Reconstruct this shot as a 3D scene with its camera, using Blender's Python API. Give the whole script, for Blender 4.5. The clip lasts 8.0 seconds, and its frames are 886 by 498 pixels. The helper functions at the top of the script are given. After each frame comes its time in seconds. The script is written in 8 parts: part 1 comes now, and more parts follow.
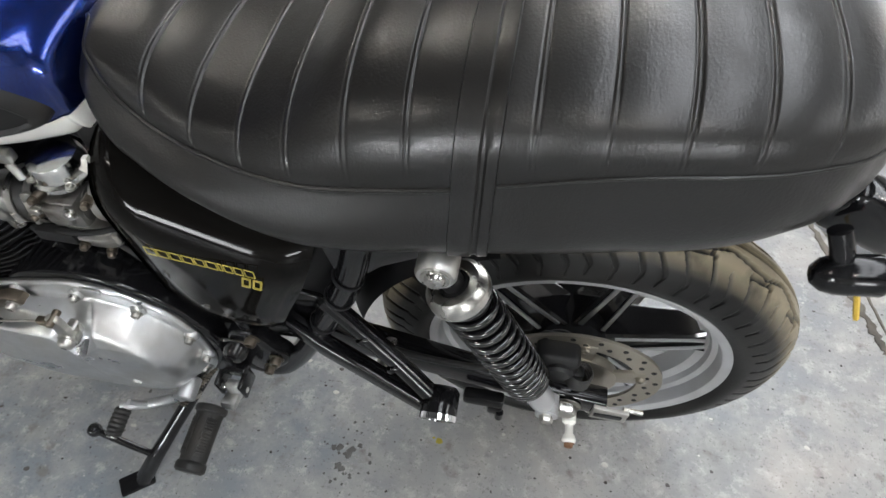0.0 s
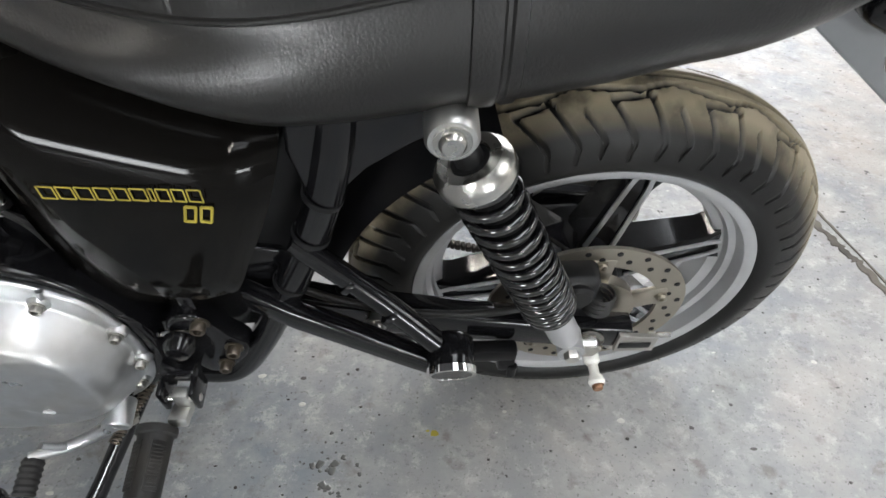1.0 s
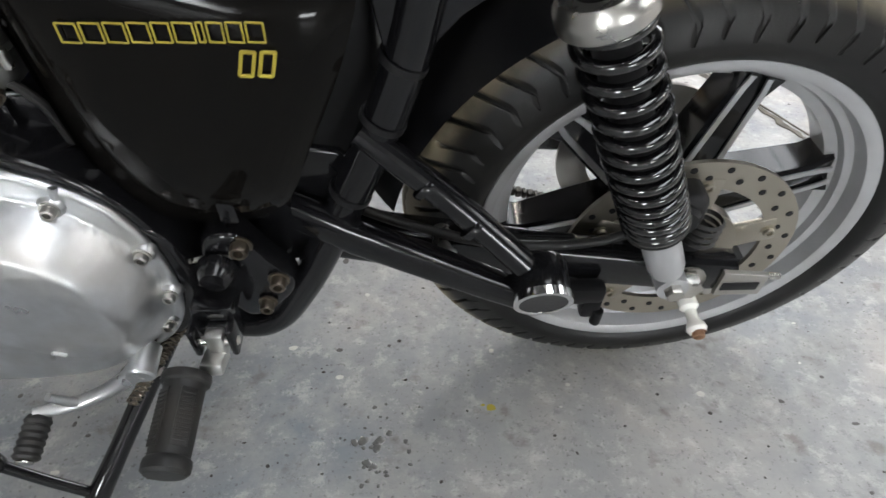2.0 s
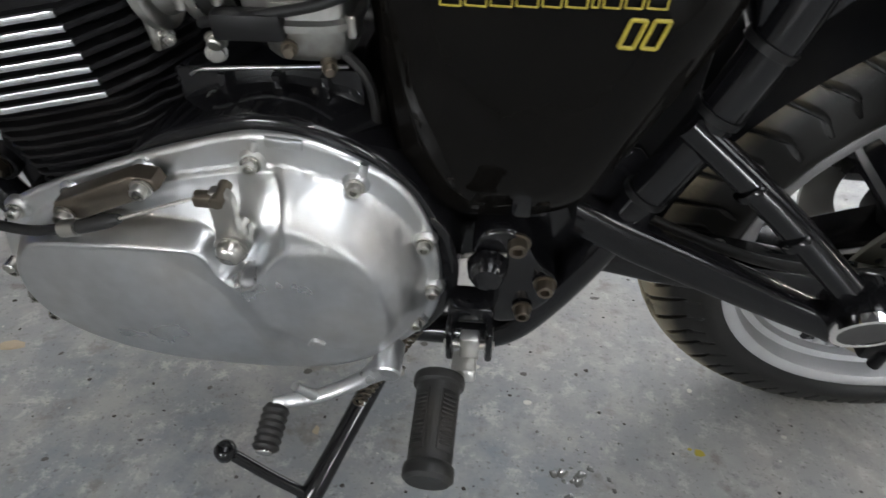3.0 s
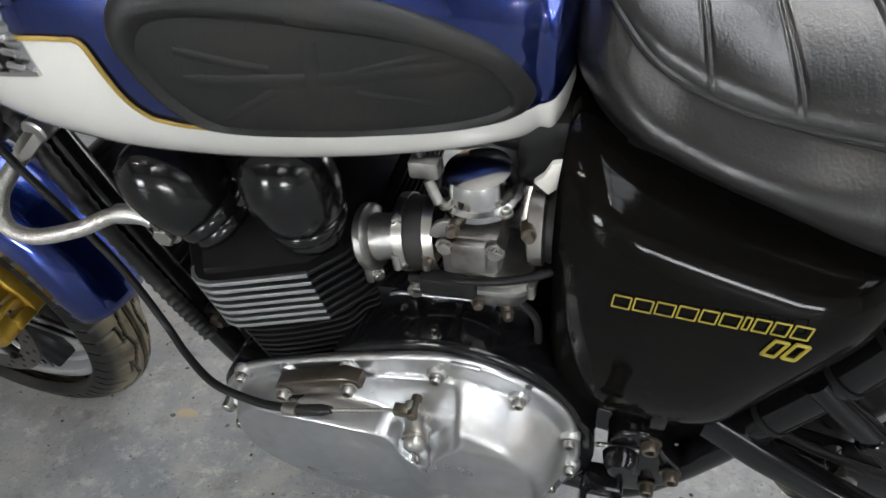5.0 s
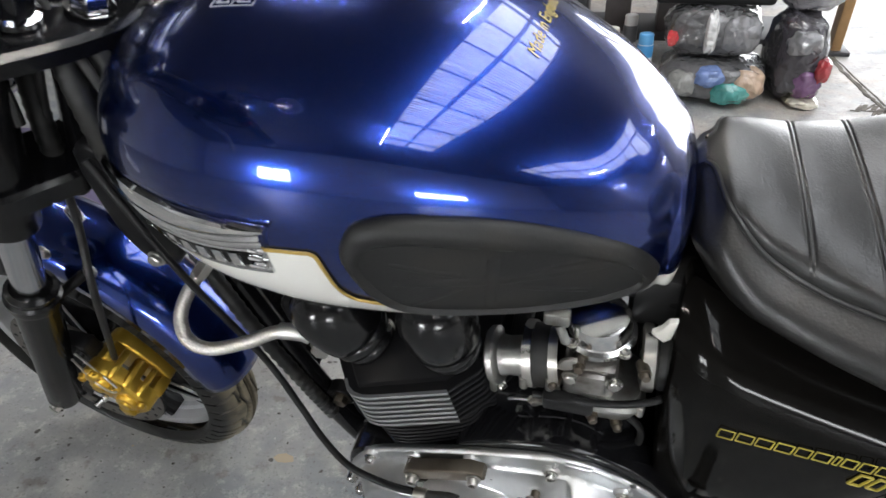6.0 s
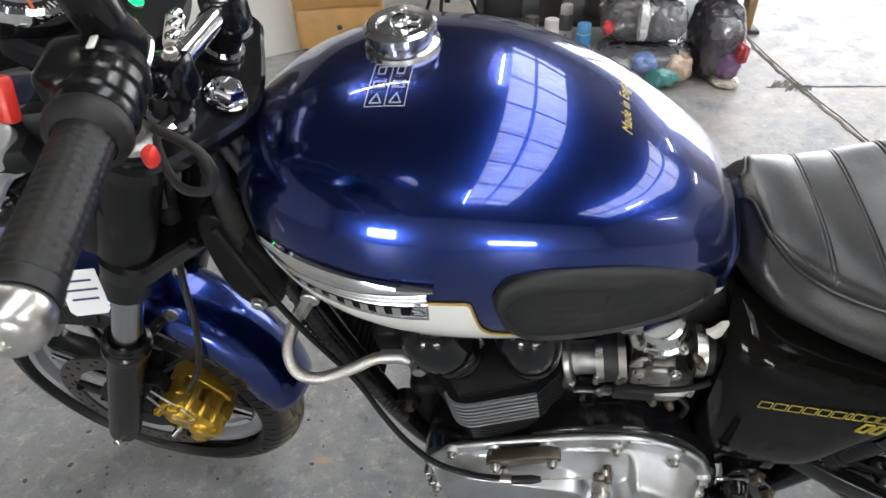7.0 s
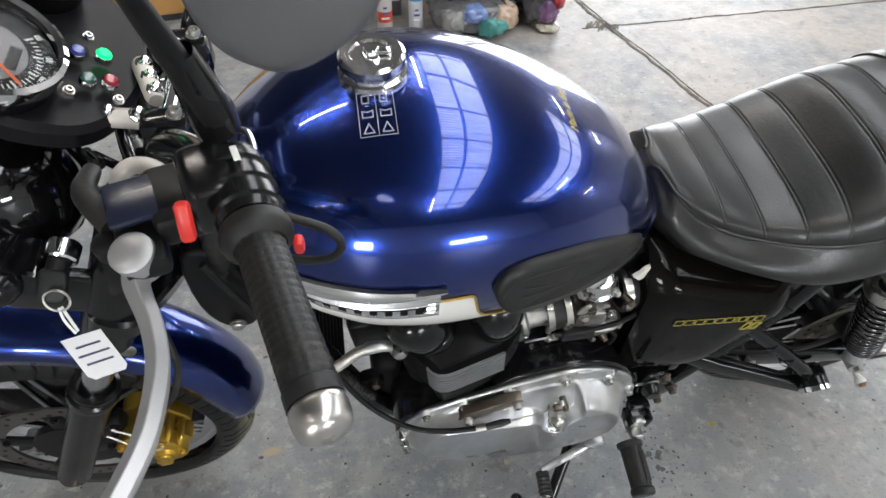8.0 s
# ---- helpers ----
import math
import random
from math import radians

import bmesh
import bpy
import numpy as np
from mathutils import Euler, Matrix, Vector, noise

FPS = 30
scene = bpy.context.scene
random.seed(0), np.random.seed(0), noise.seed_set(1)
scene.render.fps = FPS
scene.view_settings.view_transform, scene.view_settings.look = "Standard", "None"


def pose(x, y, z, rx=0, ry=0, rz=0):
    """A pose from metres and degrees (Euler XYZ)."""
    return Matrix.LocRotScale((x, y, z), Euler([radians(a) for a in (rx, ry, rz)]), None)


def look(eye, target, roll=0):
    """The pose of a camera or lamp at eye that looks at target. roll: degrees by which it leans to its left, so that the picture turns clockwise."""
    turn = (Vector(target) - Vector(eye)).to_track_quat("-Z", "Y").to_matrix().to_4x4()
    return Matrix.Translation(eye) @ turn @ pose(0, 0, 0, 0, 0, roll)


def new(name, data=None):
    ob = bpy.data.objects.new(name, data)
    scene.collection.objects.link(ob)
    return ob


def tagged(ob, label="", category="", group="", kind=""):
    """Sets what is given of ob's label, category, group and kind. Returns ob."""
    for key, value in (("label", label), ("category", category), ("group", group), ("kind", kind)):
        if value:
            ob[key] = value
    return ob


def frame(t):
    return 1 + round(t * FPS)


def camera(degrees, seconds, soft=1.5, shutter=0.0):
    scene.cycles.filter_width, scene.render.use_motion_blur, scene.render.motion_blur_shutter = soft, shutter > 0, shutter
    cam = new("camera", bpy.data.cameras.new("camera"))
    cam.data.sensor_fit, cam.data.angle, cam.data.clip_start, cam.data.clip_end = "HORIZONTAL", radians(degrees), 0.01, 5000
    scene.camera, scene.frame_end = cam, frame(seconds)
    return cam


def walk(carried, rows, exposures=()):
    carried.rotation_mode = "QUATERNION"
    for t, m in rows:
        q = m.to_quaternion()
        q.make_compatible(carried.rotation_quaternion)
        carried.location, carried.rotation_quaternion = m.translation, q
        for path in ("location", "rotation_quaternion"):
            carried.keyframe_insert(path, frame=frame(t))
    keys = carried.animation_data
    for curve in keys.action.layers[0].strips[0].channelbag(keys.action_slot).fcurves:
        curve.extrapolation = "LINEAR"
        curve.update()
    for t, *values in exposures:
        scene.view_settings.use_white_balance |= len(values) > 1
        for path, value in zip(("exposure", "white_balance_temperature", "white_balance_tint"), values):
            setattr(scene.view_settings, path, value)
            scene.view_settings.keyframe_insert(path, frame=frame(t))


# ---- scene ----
cam = camera(72.1, 8.0, shutter=0.2)
PATH = [
    (0, (-0.118, -0.673, 1.044), (-0.305, 0.723, -0.376), 3.3),
    (0.5, (-0.163, -0.663, 0.951), (-0.202, 0.788, -0.425), 2.2),
    (1, (-0.202, -0.674, 0.848), (-0.11, 0.837, -0.459), 1.3),
    (1.2, (-0.211, -0.676, 0.812), (-0.086, 0.853, -0.472), 1.0),
    (2.3, (-0.319, -0.654, 0.671), (-0.293, 0.925, -0.556), 0.6),
    (2.5, (-0.356, -0.652, 0.659), (-0.387, 0.94, -0.551), 0.4),
    (3, (-0.456, -0.652, 0.647), (-0.605, 0.986, -0.49), 0.4),
    (3.5, (-0.536, -0.658, 0.666), (-0.771, 0.997, -0.432), 0.1),
    (4, (-0.577, -0.65, 0.723), (-0.882, 0.997, -0.368), 0.1),
    (4.2, (-0.567, -0.648, 0.749), (-0.902, 1.005, -0.326), -0.6),
    (5.3, (-0.521, -0.639, 0.9), (-0.99, 0.934, -0.242), -2.4),
    (5.5, (-0.534, -0.644, 0.933), (-1.035, 0.933, -0.19), -3.1),
    (6, (-0.61, -0.669, 1.012), (-1.115, 0.898, -0.123), -3.0),
    (6.5, (-0.691, -0.717, 1.077), (-1.118, 0.866, -0.068), -2.4),
    (7, (-0.766, -0.756, 1.135), (-1.028, 0.816, -0.073), -2.8),
    (7.5, (-0.846, -0.767, 1.187), (-0.857, 0.719, -0.152), -2.6),
    (8, (-0.925, -0.779, 1.232), (-0.66, 0.673, -0.117), 0.7),
]
walk(cam, [(t, look(eye, target, roll)) for t, eye, target, roll in PATH],
     exposures=[(0.0, 0.12), (1.0, 0.22), (2.5, 0.06), (3.2, -0.12), (3.8, -0.32), (4.2, -0.32), (5.3, 0.15), (6.0, 0.05), (7.0, 0.0), (8.0, 0.0)])


# ---- light ----
world = bpy.data.worlds.new("world")
scene.world = world
world.use_nodes = True
_sky = world.node_tree.nodes.new("ShaderNodeTexSky")
_sky.sky_type, _sky.sun_disc = "NISHITA", False
_sky.sun_elevation, _sky.sun_rotation = radians(40), radians(120)
_bg = world.node_tree.nodes["Background"]
_bg.inputs["Strength"].default_value = 0.10
world.node_tree.links.new(_sky.outputs["Color"], _bg.inputs["Color"])

sun_data = bpy.data.lights.new("sun", "SUN")
sun_data.energy, sun_data.angle, sun_data.color = 2.5, radians(3), (1.0, 0.95, 0.88)
sun = new("sun", sun_data)
sun.matrix_world = look((20, -8, 20), (0, 0, 0))

ROOFLIGHT = 5.5
TUBE = 170.0
DAYLIGHT = 370.0
WINDOWGLOW = 46.0


# ---- materials ----
def nodes_of(name):
    m = bpy.data.materials.new(name)
    m.use_nodes = True
    return m, m.node_tree.nodes, m.node_tree.links, m.node_tree.nodes["Principled BSDF"]


def mat(name, color, rough=0.5, metal=0.0, var=0.12, scale=30.0, bump=0.0, bscale=200.0, coat=0.0, dirt=None, dirt_scale=4.0,
        dirt_amount=0.5, rvar=0.12, spec=0.5):
    """A surface with two scales of variation in colour and gloss, and a fine relief."""
    m, n, l, p = nodes_of(name)
    tc = n.new("ShaderNodeTexCoord")
    fine = n.new("ShaderNodeTexNoise")
    fine.inputs["Scale"].default_value, fine.inputs["Detail"].default_value = scale, 6
    big = n.new("ShaderNodeTexNoise")
    big.inputs["Scale"].default_value, big.inputs["Detail"].default_value = dirt_scale, 5
    for t in (fine, big):
        l.new(tc.outputs["Object"], t.inputs["Vector"])
    ramp = n.new("ShaderNodeMix")
    ramp.data_type = "RGBA"
    ramp.inputs["A"].default_value = (*[c * (1 - var) for c in color], 1)
    ramp.inputs["B"].default_value = (*[min(1, c * (1 + var)) for c in color], 1)
    l.new(fine.outputs["Fac"], ramp.inputs["Factor"])
    out = ramp.outputs["Result"]
    if dirt:
        mask = n.new("ShaderNodeMapRange")
        mask.inputs["From Min"].default_value, mask.inputs["From Max"].default_value = 0.48, 0.72
        mask.inputs["To Max"].default_value = dirt_amount
        l.new(big.outputs["Fac"], mask.inputs["Value"])
        mix = n.new("ShaderNodeMix")
        mix.data_type = "RGBA"
        l.new(mask.outputs["Result"], mix.inputs["Factor"])
        l.new(out, mix.inputs["A"])
        mix.inputs["B"].default_value = (*dirt, 1)
        out = mix.outputs["Result"]
    l.new(out, p.inputs["Base Color"])
    r = n.new("ShaderNodeMapRange")
    r.inputs["To Min"].default_value, r.inputs["To Max"].default_value = max(0.02, rough * (1 - rvar * 2)), min(1, rough * (1 + rvar * 2))
    l.new(big.outputs["Fac"], r.inputs["Value"])
    l.new(r.outputs["Result"], p.inputs["Roughness"])
    p.inputs["Metallic"].default_value = metal
    p.inputs["Specular IOR Level"].default_value = spec
    p.inputs["Coat Weight"].default_value = coat
    p.inputs["Coat Roughness"].default_value = 0.03
    if bump:
        b = n.new("ShaderNodeBump")
        b.inputs["Strength"].default_value, b.inputs["Distance"].default_value = bump, 0.001
        bn = n.new("ShaderNodeTexNoise")
        bn.inputs["Scale"].default_value, bn.inputs["Detail"].default_value = bscale, 4
        l.new(tc.outputs["Object"], bn.inputs["Vector"])
        l.new(bn.outputs["Fac"], b.inputs["Height"])
        l.new(b.outputs["Normal"], p.inputs["Normal"])
    return m


def emitter(name, color, strength):
    m, n, l, p = nodes_of(name)
    p.inputs["Base Color"].default_value = (*color, 1)
    p.inputs["Emission Color"].default_value = (*color, 1)
    p.inputs["Emission Strength"].default_value = strength
    return m


def leather_material():
    """Black leather: fine grain, stretched creases, glossy and dull patches."""
    m, n, l, p = nodes_of("black_leather")
    tc = n.new("ShaderNodeTexCoord")

    def tex(kind, scale, detail=6, stretch=None):
        t = n.new(kind)
        t.inputs["Scale"].default_value = scale
        if kind == "ShaderNodeTexNoise":
            t.inputs["Detail"].default_value, t.inputs["Roughness"].default_value = detail, 0.65
        src = tc.outputs["Object"]
        if stretch:
            mp = n.new("ShaderNodeMapping")
            mp.inputs["Scale"].default_value = stretch
            l.new(src, mp.inputs["Vector"])
            src = mp.outputs["Vector"]
        l.new(src, t.inputs["Vector"])
        return t

    def span(src, a, b, lo, hi):
        r = n.new("ShaderNodeMapRange")
        for key, v in (("From Min", a), ("From Max", b), ("To Min", lo), ("To Max", hi)):
            r.inputs[key].default_value = v
        l.new(src, r.inputs["Value"])
        return r.outputs["Result"]

    grain = tex("ShaderNodeTexVoronoi", 430)
    crease = tex("ShaderNodeTexNoise", 250, 4, (1.0, 0.45, 0.45))
    mottle = tex("ShaderNodeTexNoise", 14, 8)
    mix = n.new("ShaderNodeMix")
    mix.data_type = "RGBA"
    mix.inputs["A"].default_value, mix.inputs["B"].default_value = (0.0035, 0.0035, 0.0037, 1), (0.011, 0.0100, 0.0090, 1)
    l.new(mottle.outputs["Fac"], mix.inputs["Factor"])
    l.new(mix.outputs["Result"], p.inputs["Base Color"])
    l.new(span(mottle.outputs["Fac"], 0.34, 0.64, 0.35, 0.48), p.inputs["Roughness"])
    add = n.new("ShaderNodeMath")
    add.operation = "MULTIPLY_ADD"
    l.new(grain.outputs["Distance"], add.inputs[0])
    add.inputs[1].default_value = 0.5
    l.new(crease.outputs["Fac"], add.inputs[2])
    b = n.new("ShaderNodeBump")
    b.inputs["Strength"].default_value, b.inputs["Distance"].default_value = 0.28, 0.0008
    l.new(add.outputs["Value"], b.inputs["Height"])
    l.new(b.outputs["Normal"], p.inputs["Normal"])
    p.inputs["Specular IOR Level"].default_value = 0.35
    l.new(span(mottle.outputs["Fac"], 0.36, 0.66, 0.60, 0.22), p.inputs["Coat Weight"])
    p.inputs["Coat Roughness"].default_value = 0.25
    l.new(b.outputs["Normal"], p.inputs["Coat Normal"])
    return m


def paint_material():
    """Deep blue metallic paint under clear lacquer."""
    m, n, l, p = nodes_of("blue_metallic_paint")
    tc = n.new("ShaderNodeTexCoord")
    flake = n.new("ShaderNodeTexVoronoi")
    flake.inputs["Scale"].default_value = 2600
    l.new(tc.outputs["Object"], flake.inputs["Vector"])
    mix = n.new("ShaderNodeMix")
    mix.data_type = "RGBA"
    mix.inputs["A"].default_value, mix.inputs["B"].default_value = (0.021, 0.002, 0.058, 1), (0.0005, 0.058, 0.300, 1)
    l.new(flake.outputs["Color"], mix.inputs["Factor"])
    l.new(mix.outputs["Result"], p.inputs["Base Color"])
    p.inputs["Metallic"].default_value, p.inputs["Roughness"].default_value = 0.95, 0.21
    p.inputs["Coat Weight"].default_value, p.inputs["Coat Roughness"].default_value = 1.0, 0.015
    return m


def floor_material():
    """Worn grey-blue painted concrete: pale scuffs, dark oil spots, grit."""
    m, n, l, p = nodes_of("worn_painted_concrete")
    tc = n.new("ShaderNodeTexCoord")

    def tex(scale, detail=6, rough=0.6):
        t = n.new("ShaderNodeTexNoise")
        t.inputs["Scale"].default_value, t.inputs["Detail"].default_value, t.inputs["Roughness"].default_value = scale, detail, rough
        l.new(tc.outputs["Object"], t.inputs["Vector"])
        return t.outputs["Fac"]

    def span(src, a, b, lo=0.0, hi=1.0):
        r = n.new("ShaderNodeMapRange")
        for k, v in (("From Min", a), ("From Max", b), ("To Min", lo), ("To Max", hi)):
            r.inputs[k].default_value = v
        l.new(src, r.inputs["Value"])
        return r.outputs["Result"]

    def blend(fac, a, b):
        x = n.new("ShaderNodeMix")
        x.data_type = "RGBA"
        l.new(fac, x.inputs["Factor"])
        for s, v in (("A", a), ("B", b)):
            if isinstance(v, tuple):
                x.inputs[s].default_value = (*v, 1)
            else:
                l.new(v, x.inputs[s])
        return x.outputs["Result"]

    col = blend(span(tex(1.6), 0.38, 0.62), (0.200, 0.224, 0.250), (0.33, 0.325, 0.315))
    # the colour turns patchily to tan towards the door, as x + y grows
    pos = n.new("ShaderNodeSeparateXYZ")
    l.new(tc.outputs["Object"], pos.inputs["Vector"])
    run = n.new("ShaderNodeMath")
    run.operation = "ADD"
    l.new(pos.outputs["X"], run.inputs[0])
    l.new(pos.outputs["Y"], run.inputs[1])
    mottle = n.new("ShaderNodeMath")
    mottle.operation = "MULTIPLY"
    l.new(span(run.outputs["Value"], 0.0, 2.0), mottle.inputs[0])
    l.new(span(tex(2.3, 9, 0.72), 0.40, 0.58), mottle.inputs[1])
    col = blend(mottle.outputs["Value"], col, (0.40, 0.355, 0.31))
    col = blend(span(tex(3.1, 9, 0.72), 0.54, 0.66, 0, 0.45), col, (0.44, 0.40, 0.36))
    col = blend(span(tex(9, 9, 0.7), 0.46, 0.62, 0, 0.60), col, (0.40, 0.395, 0.375))
    col = blend(span(tex(26, 9, 0.8), 0.53, 0.62, 0, 0.60), col, (0.52, 0.51, 0.49))
    col = blend(span(tex(38, 9, 0.8), 0.55, 0.64, 0, 0.55), col, (0.15, 0.155, 0.16))
    col = blend(span(tex(4.3, 9, 0.7), 0.54, 0.70, 0, 0.60), col, (0.16, 0.165, 0.165))
    col = blend(span(tex(17, 6, 0.6), 0.60, 0.68, 0, 0.55), col, (0.15, 0.13, 0.11))
    col = blend(span(tex(70, 4, 0.6), 0.66, 0.72, 0, 0.6), col, (0.085, 0.08, 0.075))
    col = blend(span(tex(160, 3, 0.5), 0.62, 0.70, 0, 0.6), col, (0.10, 0.095, 0.09))
    l.new(col, p.inputs["Base Color"])
    l.new(span(tex(11, 8, 0.7), 0.35, 0.65, 0.30, 0.62), p.inputs["Roughness"])
    b = n.new("ShaderNodeBump")
    b.inputs["Strength"].default_value, b.inputs["Distance"].default_value = 0.35, 0.002
    l.new(tex(60, 8, 0.7), b.inputs["Height"])
    l.new(b.outputs["Normal"], p.inputs["Normal"])
    return m


LEATHER = leather_material()
BLUE = paint_material()
CONCRETE = floor_material()
WHITE = mat("white_gloss_paint", (0.80, 0.79, 0.74), 0.25, var=0.03, coat=1.0)
GOLDLINE = mat("gold_pinstripe", (0.45, 0.30, 0.07), 0.35, 0.3)
CHROME = mat("chrome", (0.88, 0.88, 0.88), 0.05, 1.0, var=0.03, rvar=0.3)
ALU = mat("polished_aluminium", (0.60, 0.61, 0.62), 0.36, 1.0, var=0.12, scale=70, bump=0.10, bscale=120, rvar=0.40, dirt=(0.46, 0.45, 0.42), dirt_scale=13, dirt_amount=0.7)
CASTALU = mat("cast_aluminium", (0.60, 0.60, 0.58), 0.38, 1.0, var=0.15, scale=60, bump=0.15, bscale=500)
SILVER = mat("silver_wheel_paint", (0.47, 0.475, 0.485), 0.36, 0.55, var=0.06, dirt=(0.22, 0.20, 0.17), dirt_scale=8, dirt_amount=0.35)
GLOSSBLACK = mat("gloss_black_paint", (0.006, 0.006, 0.0068), 0.12, var=0.1, rvar=0.3, spec=0.40)
PANELBLACK = mat("panel_black_lacquer", (0.0040, 0.0036, 0.0032), 0.07, var=0.1, rvar=0.3, spec=0.12)
SATIN = mat("satin_black_paint", (0.008, 0.008, 0.0088), 0.31, var=0.2, bump=0.05, bscale=300, dirt=(0.03, 0.027, 0.024), dirt_scale=12, dirt_amount=0.25, spec=0.09)
PLASTIC = mat("black_plastic", (0.009, 0.009, 0.0095), 0.42, var=0.15, bump=0.05, bscale=700, spec=0.25)
RUBBER = mat("black_rubber", (0.010, 0.010, 0.010), 0.50, var=0.25, scale=60, bump=0.2, bscale=400, dirt=(0.045, 0.038, 0.030), dirt_scale=18, dirt_amount=0.35, spec=0.4)
TYRE = mat("tyre_rubber", (0.008, 0.008, 0.008), 0.40, var=0.25, scale=60, bump=0.2, bscale=500, dirt=(0.026, 0.024, 0.021), dirt_scale=9, dirt_amount=0.4, spec=0.25)


def add_ripple(m, scale, height):
    """Broad unevenness under the fine relief, as hand polishing leaves it."""
    n, l = m.node_tree.nodes, m.node_tree.links
    p = n["Principled BSDF"]
    fine = p.inputs["Normal"].links[0].from_node
    tc = n.new("ShaderNodeTexCoord")
    tex = n.new("ShaderNodeTexNoise")
    tex.inputs["Scale"].default_value, tex.inputs["Detail"].default_value = scale, 2
    l.new(tc.outputs["Object"], tex.inputs["Vector"])
    b = n.new("ShaderNodeBump")
    b.inputs["Strength"].default_value, b.inputs["Distance"].default_value = 1.0, height
    l.new(tex.outputs["Fac"], b.inputs["Height"])
    l.new(b.outputs["Normal"], fine.inputs["Normal"])


def add_dust(m, color):
    """Road dust that lies on the worn crown of a tyre."""
    n, l = m.node_tree.nodes, m.node_tree.links
    p = n["Principled BSDF"]
    old = p.inputs["Base Color"].links[0].from_socket
    att = n.new("ShaderNodeAttribute")
    att.attribute_name = "dust"
    tc = n.new("ShaderNodeTexCoord")
    tex = n.new("ShaderNodeTexNoise")
    tex.inputs["Scale"].default_value, tex.inputs["Detail"].default_value = 24, 8
    l.new(tc.outputs["Object"], tex.inputs["Vector"])
    mul = n.new("ShaderNodeMath")
    mul.operation = "MULTIPLY"
    rng = n.new("ShaderNodeMapRange")
    rng.inputs["From Min"].default_value, rng.inputs["From Max"].default_value = 0.22, 0.50
    l.new(tex.outputs["Fac"], rng.inputs["Value"])
    l.new(rng.outputs["Result"], mul.inputs[0])
    l.new(att.outputs["Fac"], mul.inputs[1])
    mix = n.new("ShaderNodeMix")
    mix.data_type = "RGBA"
    l.new(mul.outputs["Value"], mix.inputs["Factor"])
    l.new(old, mix.inputs["A"])
    mix.inputs["B"].default_value = (*color, 1)
    l.new(mix.outputs["Result"], p.inputs["Base Color"])


add_dust(TYRE, (0.25, 0.212, 0.145))
add_ripple(ALU, 24, 0.0024)
STEEL = mat("zinc_plated_steel", (0.52, 0.51, 0.48), 0.28, 1.0, var=0.12, scale=80, dirt=(0.30, 0.26, 0.20), dirt_scale=20, dirt_amount=0.4)
DISC = mat("brake_disc_steel", (0.40, 0.37, 0.31), 0.36, 1.0, var=0.1, scale=20, bump=0.1, bscale=300)
DARKDISC = mat("dull_brake_disc", (0.16, 0.15, 0.14), 0.42, 1.0, var=0.2, scale=20, bump=0.1, bscale=300)
GOLD = mat("gold_anodised", (0.62, 0.40, 0.06), 0.30, 0.9, var=0.12, scale=40, bump=0.08, bscale=200)
YELLOW = mat("yellow_lettering", (0.38, 0.31, 0.04), 0.4, var=0.05)
BRAID = mat("steel_braid", (0.56, 0.54, 0.50), 0.34, 0.9, var=0.5, scale=420, bump=1.0, bscale=420)
OILY = mat("oily_steel", (0.17, 0.145, 0.115), 0.36, 0.9, var=0.3, scale=60, dirt=(0.05, 0.04, 0.035), dirt_scale=30, dirt_amount=0.8)
FINEDGE = mat("machined_edge_and_glint", (0.52, 0.53, 0.54), 0.36, 1.0, var=0.08)


# ---- building helpers ----
AXES = [Matrix.Identity(4)]


def part(name, bm, material, parent=None, label="", smooth=40.0, m=None):
    """One mesh object from a bmesh, under a thing or a part."""
    if m is not None:
        bm.transform(m)
    bm.transform(AXES[-1])
    me = bpy.data.meshes.new(name)
    if smooth:
        bm.normal_update()
        for f in bm.faces:
            f.smooth = True
        lim = radians(smooth)
        for e in bm.edges:
            if len(e.link_faces) == 2 and e.calc_face_angle(0.0) > lim:
                e.smooth = False
    bm.to_mesh(me)
    bm.free()
    me.materials.append(material)
    ob = new(name, me)
    if parent is not None:
        ob.parent = parent
    if label:
        ob["label"] = label
    return ob


def thing(name, label, category, m=None, group="", kind=""):
    ob = new(name)
    ob.empty_display_size = 0.05
    if m is not None:
        ob.matrix_basis = m
    return tagged(ob, label, category, group, kind)


def join(*bms):
    out = bms[0]
    for b in bms[1:]:
        me = bpy.data.meshes.new("tmp")
        b.to_mesh(me)
        out.from_mesh(me)
        bpy.data.meshes.remove(me)
        b.free()
    return out


def grid_mesh(rows, loop_u=False, loop_v=False, cap=False):
    """A skin over rows of points (u along the rows, v across them)."""
    bm = bmesh.new()
    vs = [[bm.verts.new(p) for p in r] for r in rows]
    nu, nv = len(vs), len(vs[0])
    for i in range(nu if loop_u else nu - 1):
        for j in range(nv if loop_v else nv - 1):
            a, b = vs[i], vs[(i + 1) % nu]
            q = [a[j], b[j], b[(j + 1) % nv], a[(j + 1) % nv]]
            try:
                bm.faces.new(q)
            except ValueError:
                pass
    if cap:
        for r in (vs[0], vs[-1]):
            try:
                bm.faces.new(r)
            except ValueError:
                pass
    bmesh.ops.remove_doubles(bm, verts=bm.verts, dist=1e-6)
    bmesh.ops.recalc_face_normals(bm, faces=bm.faces)
    return bm


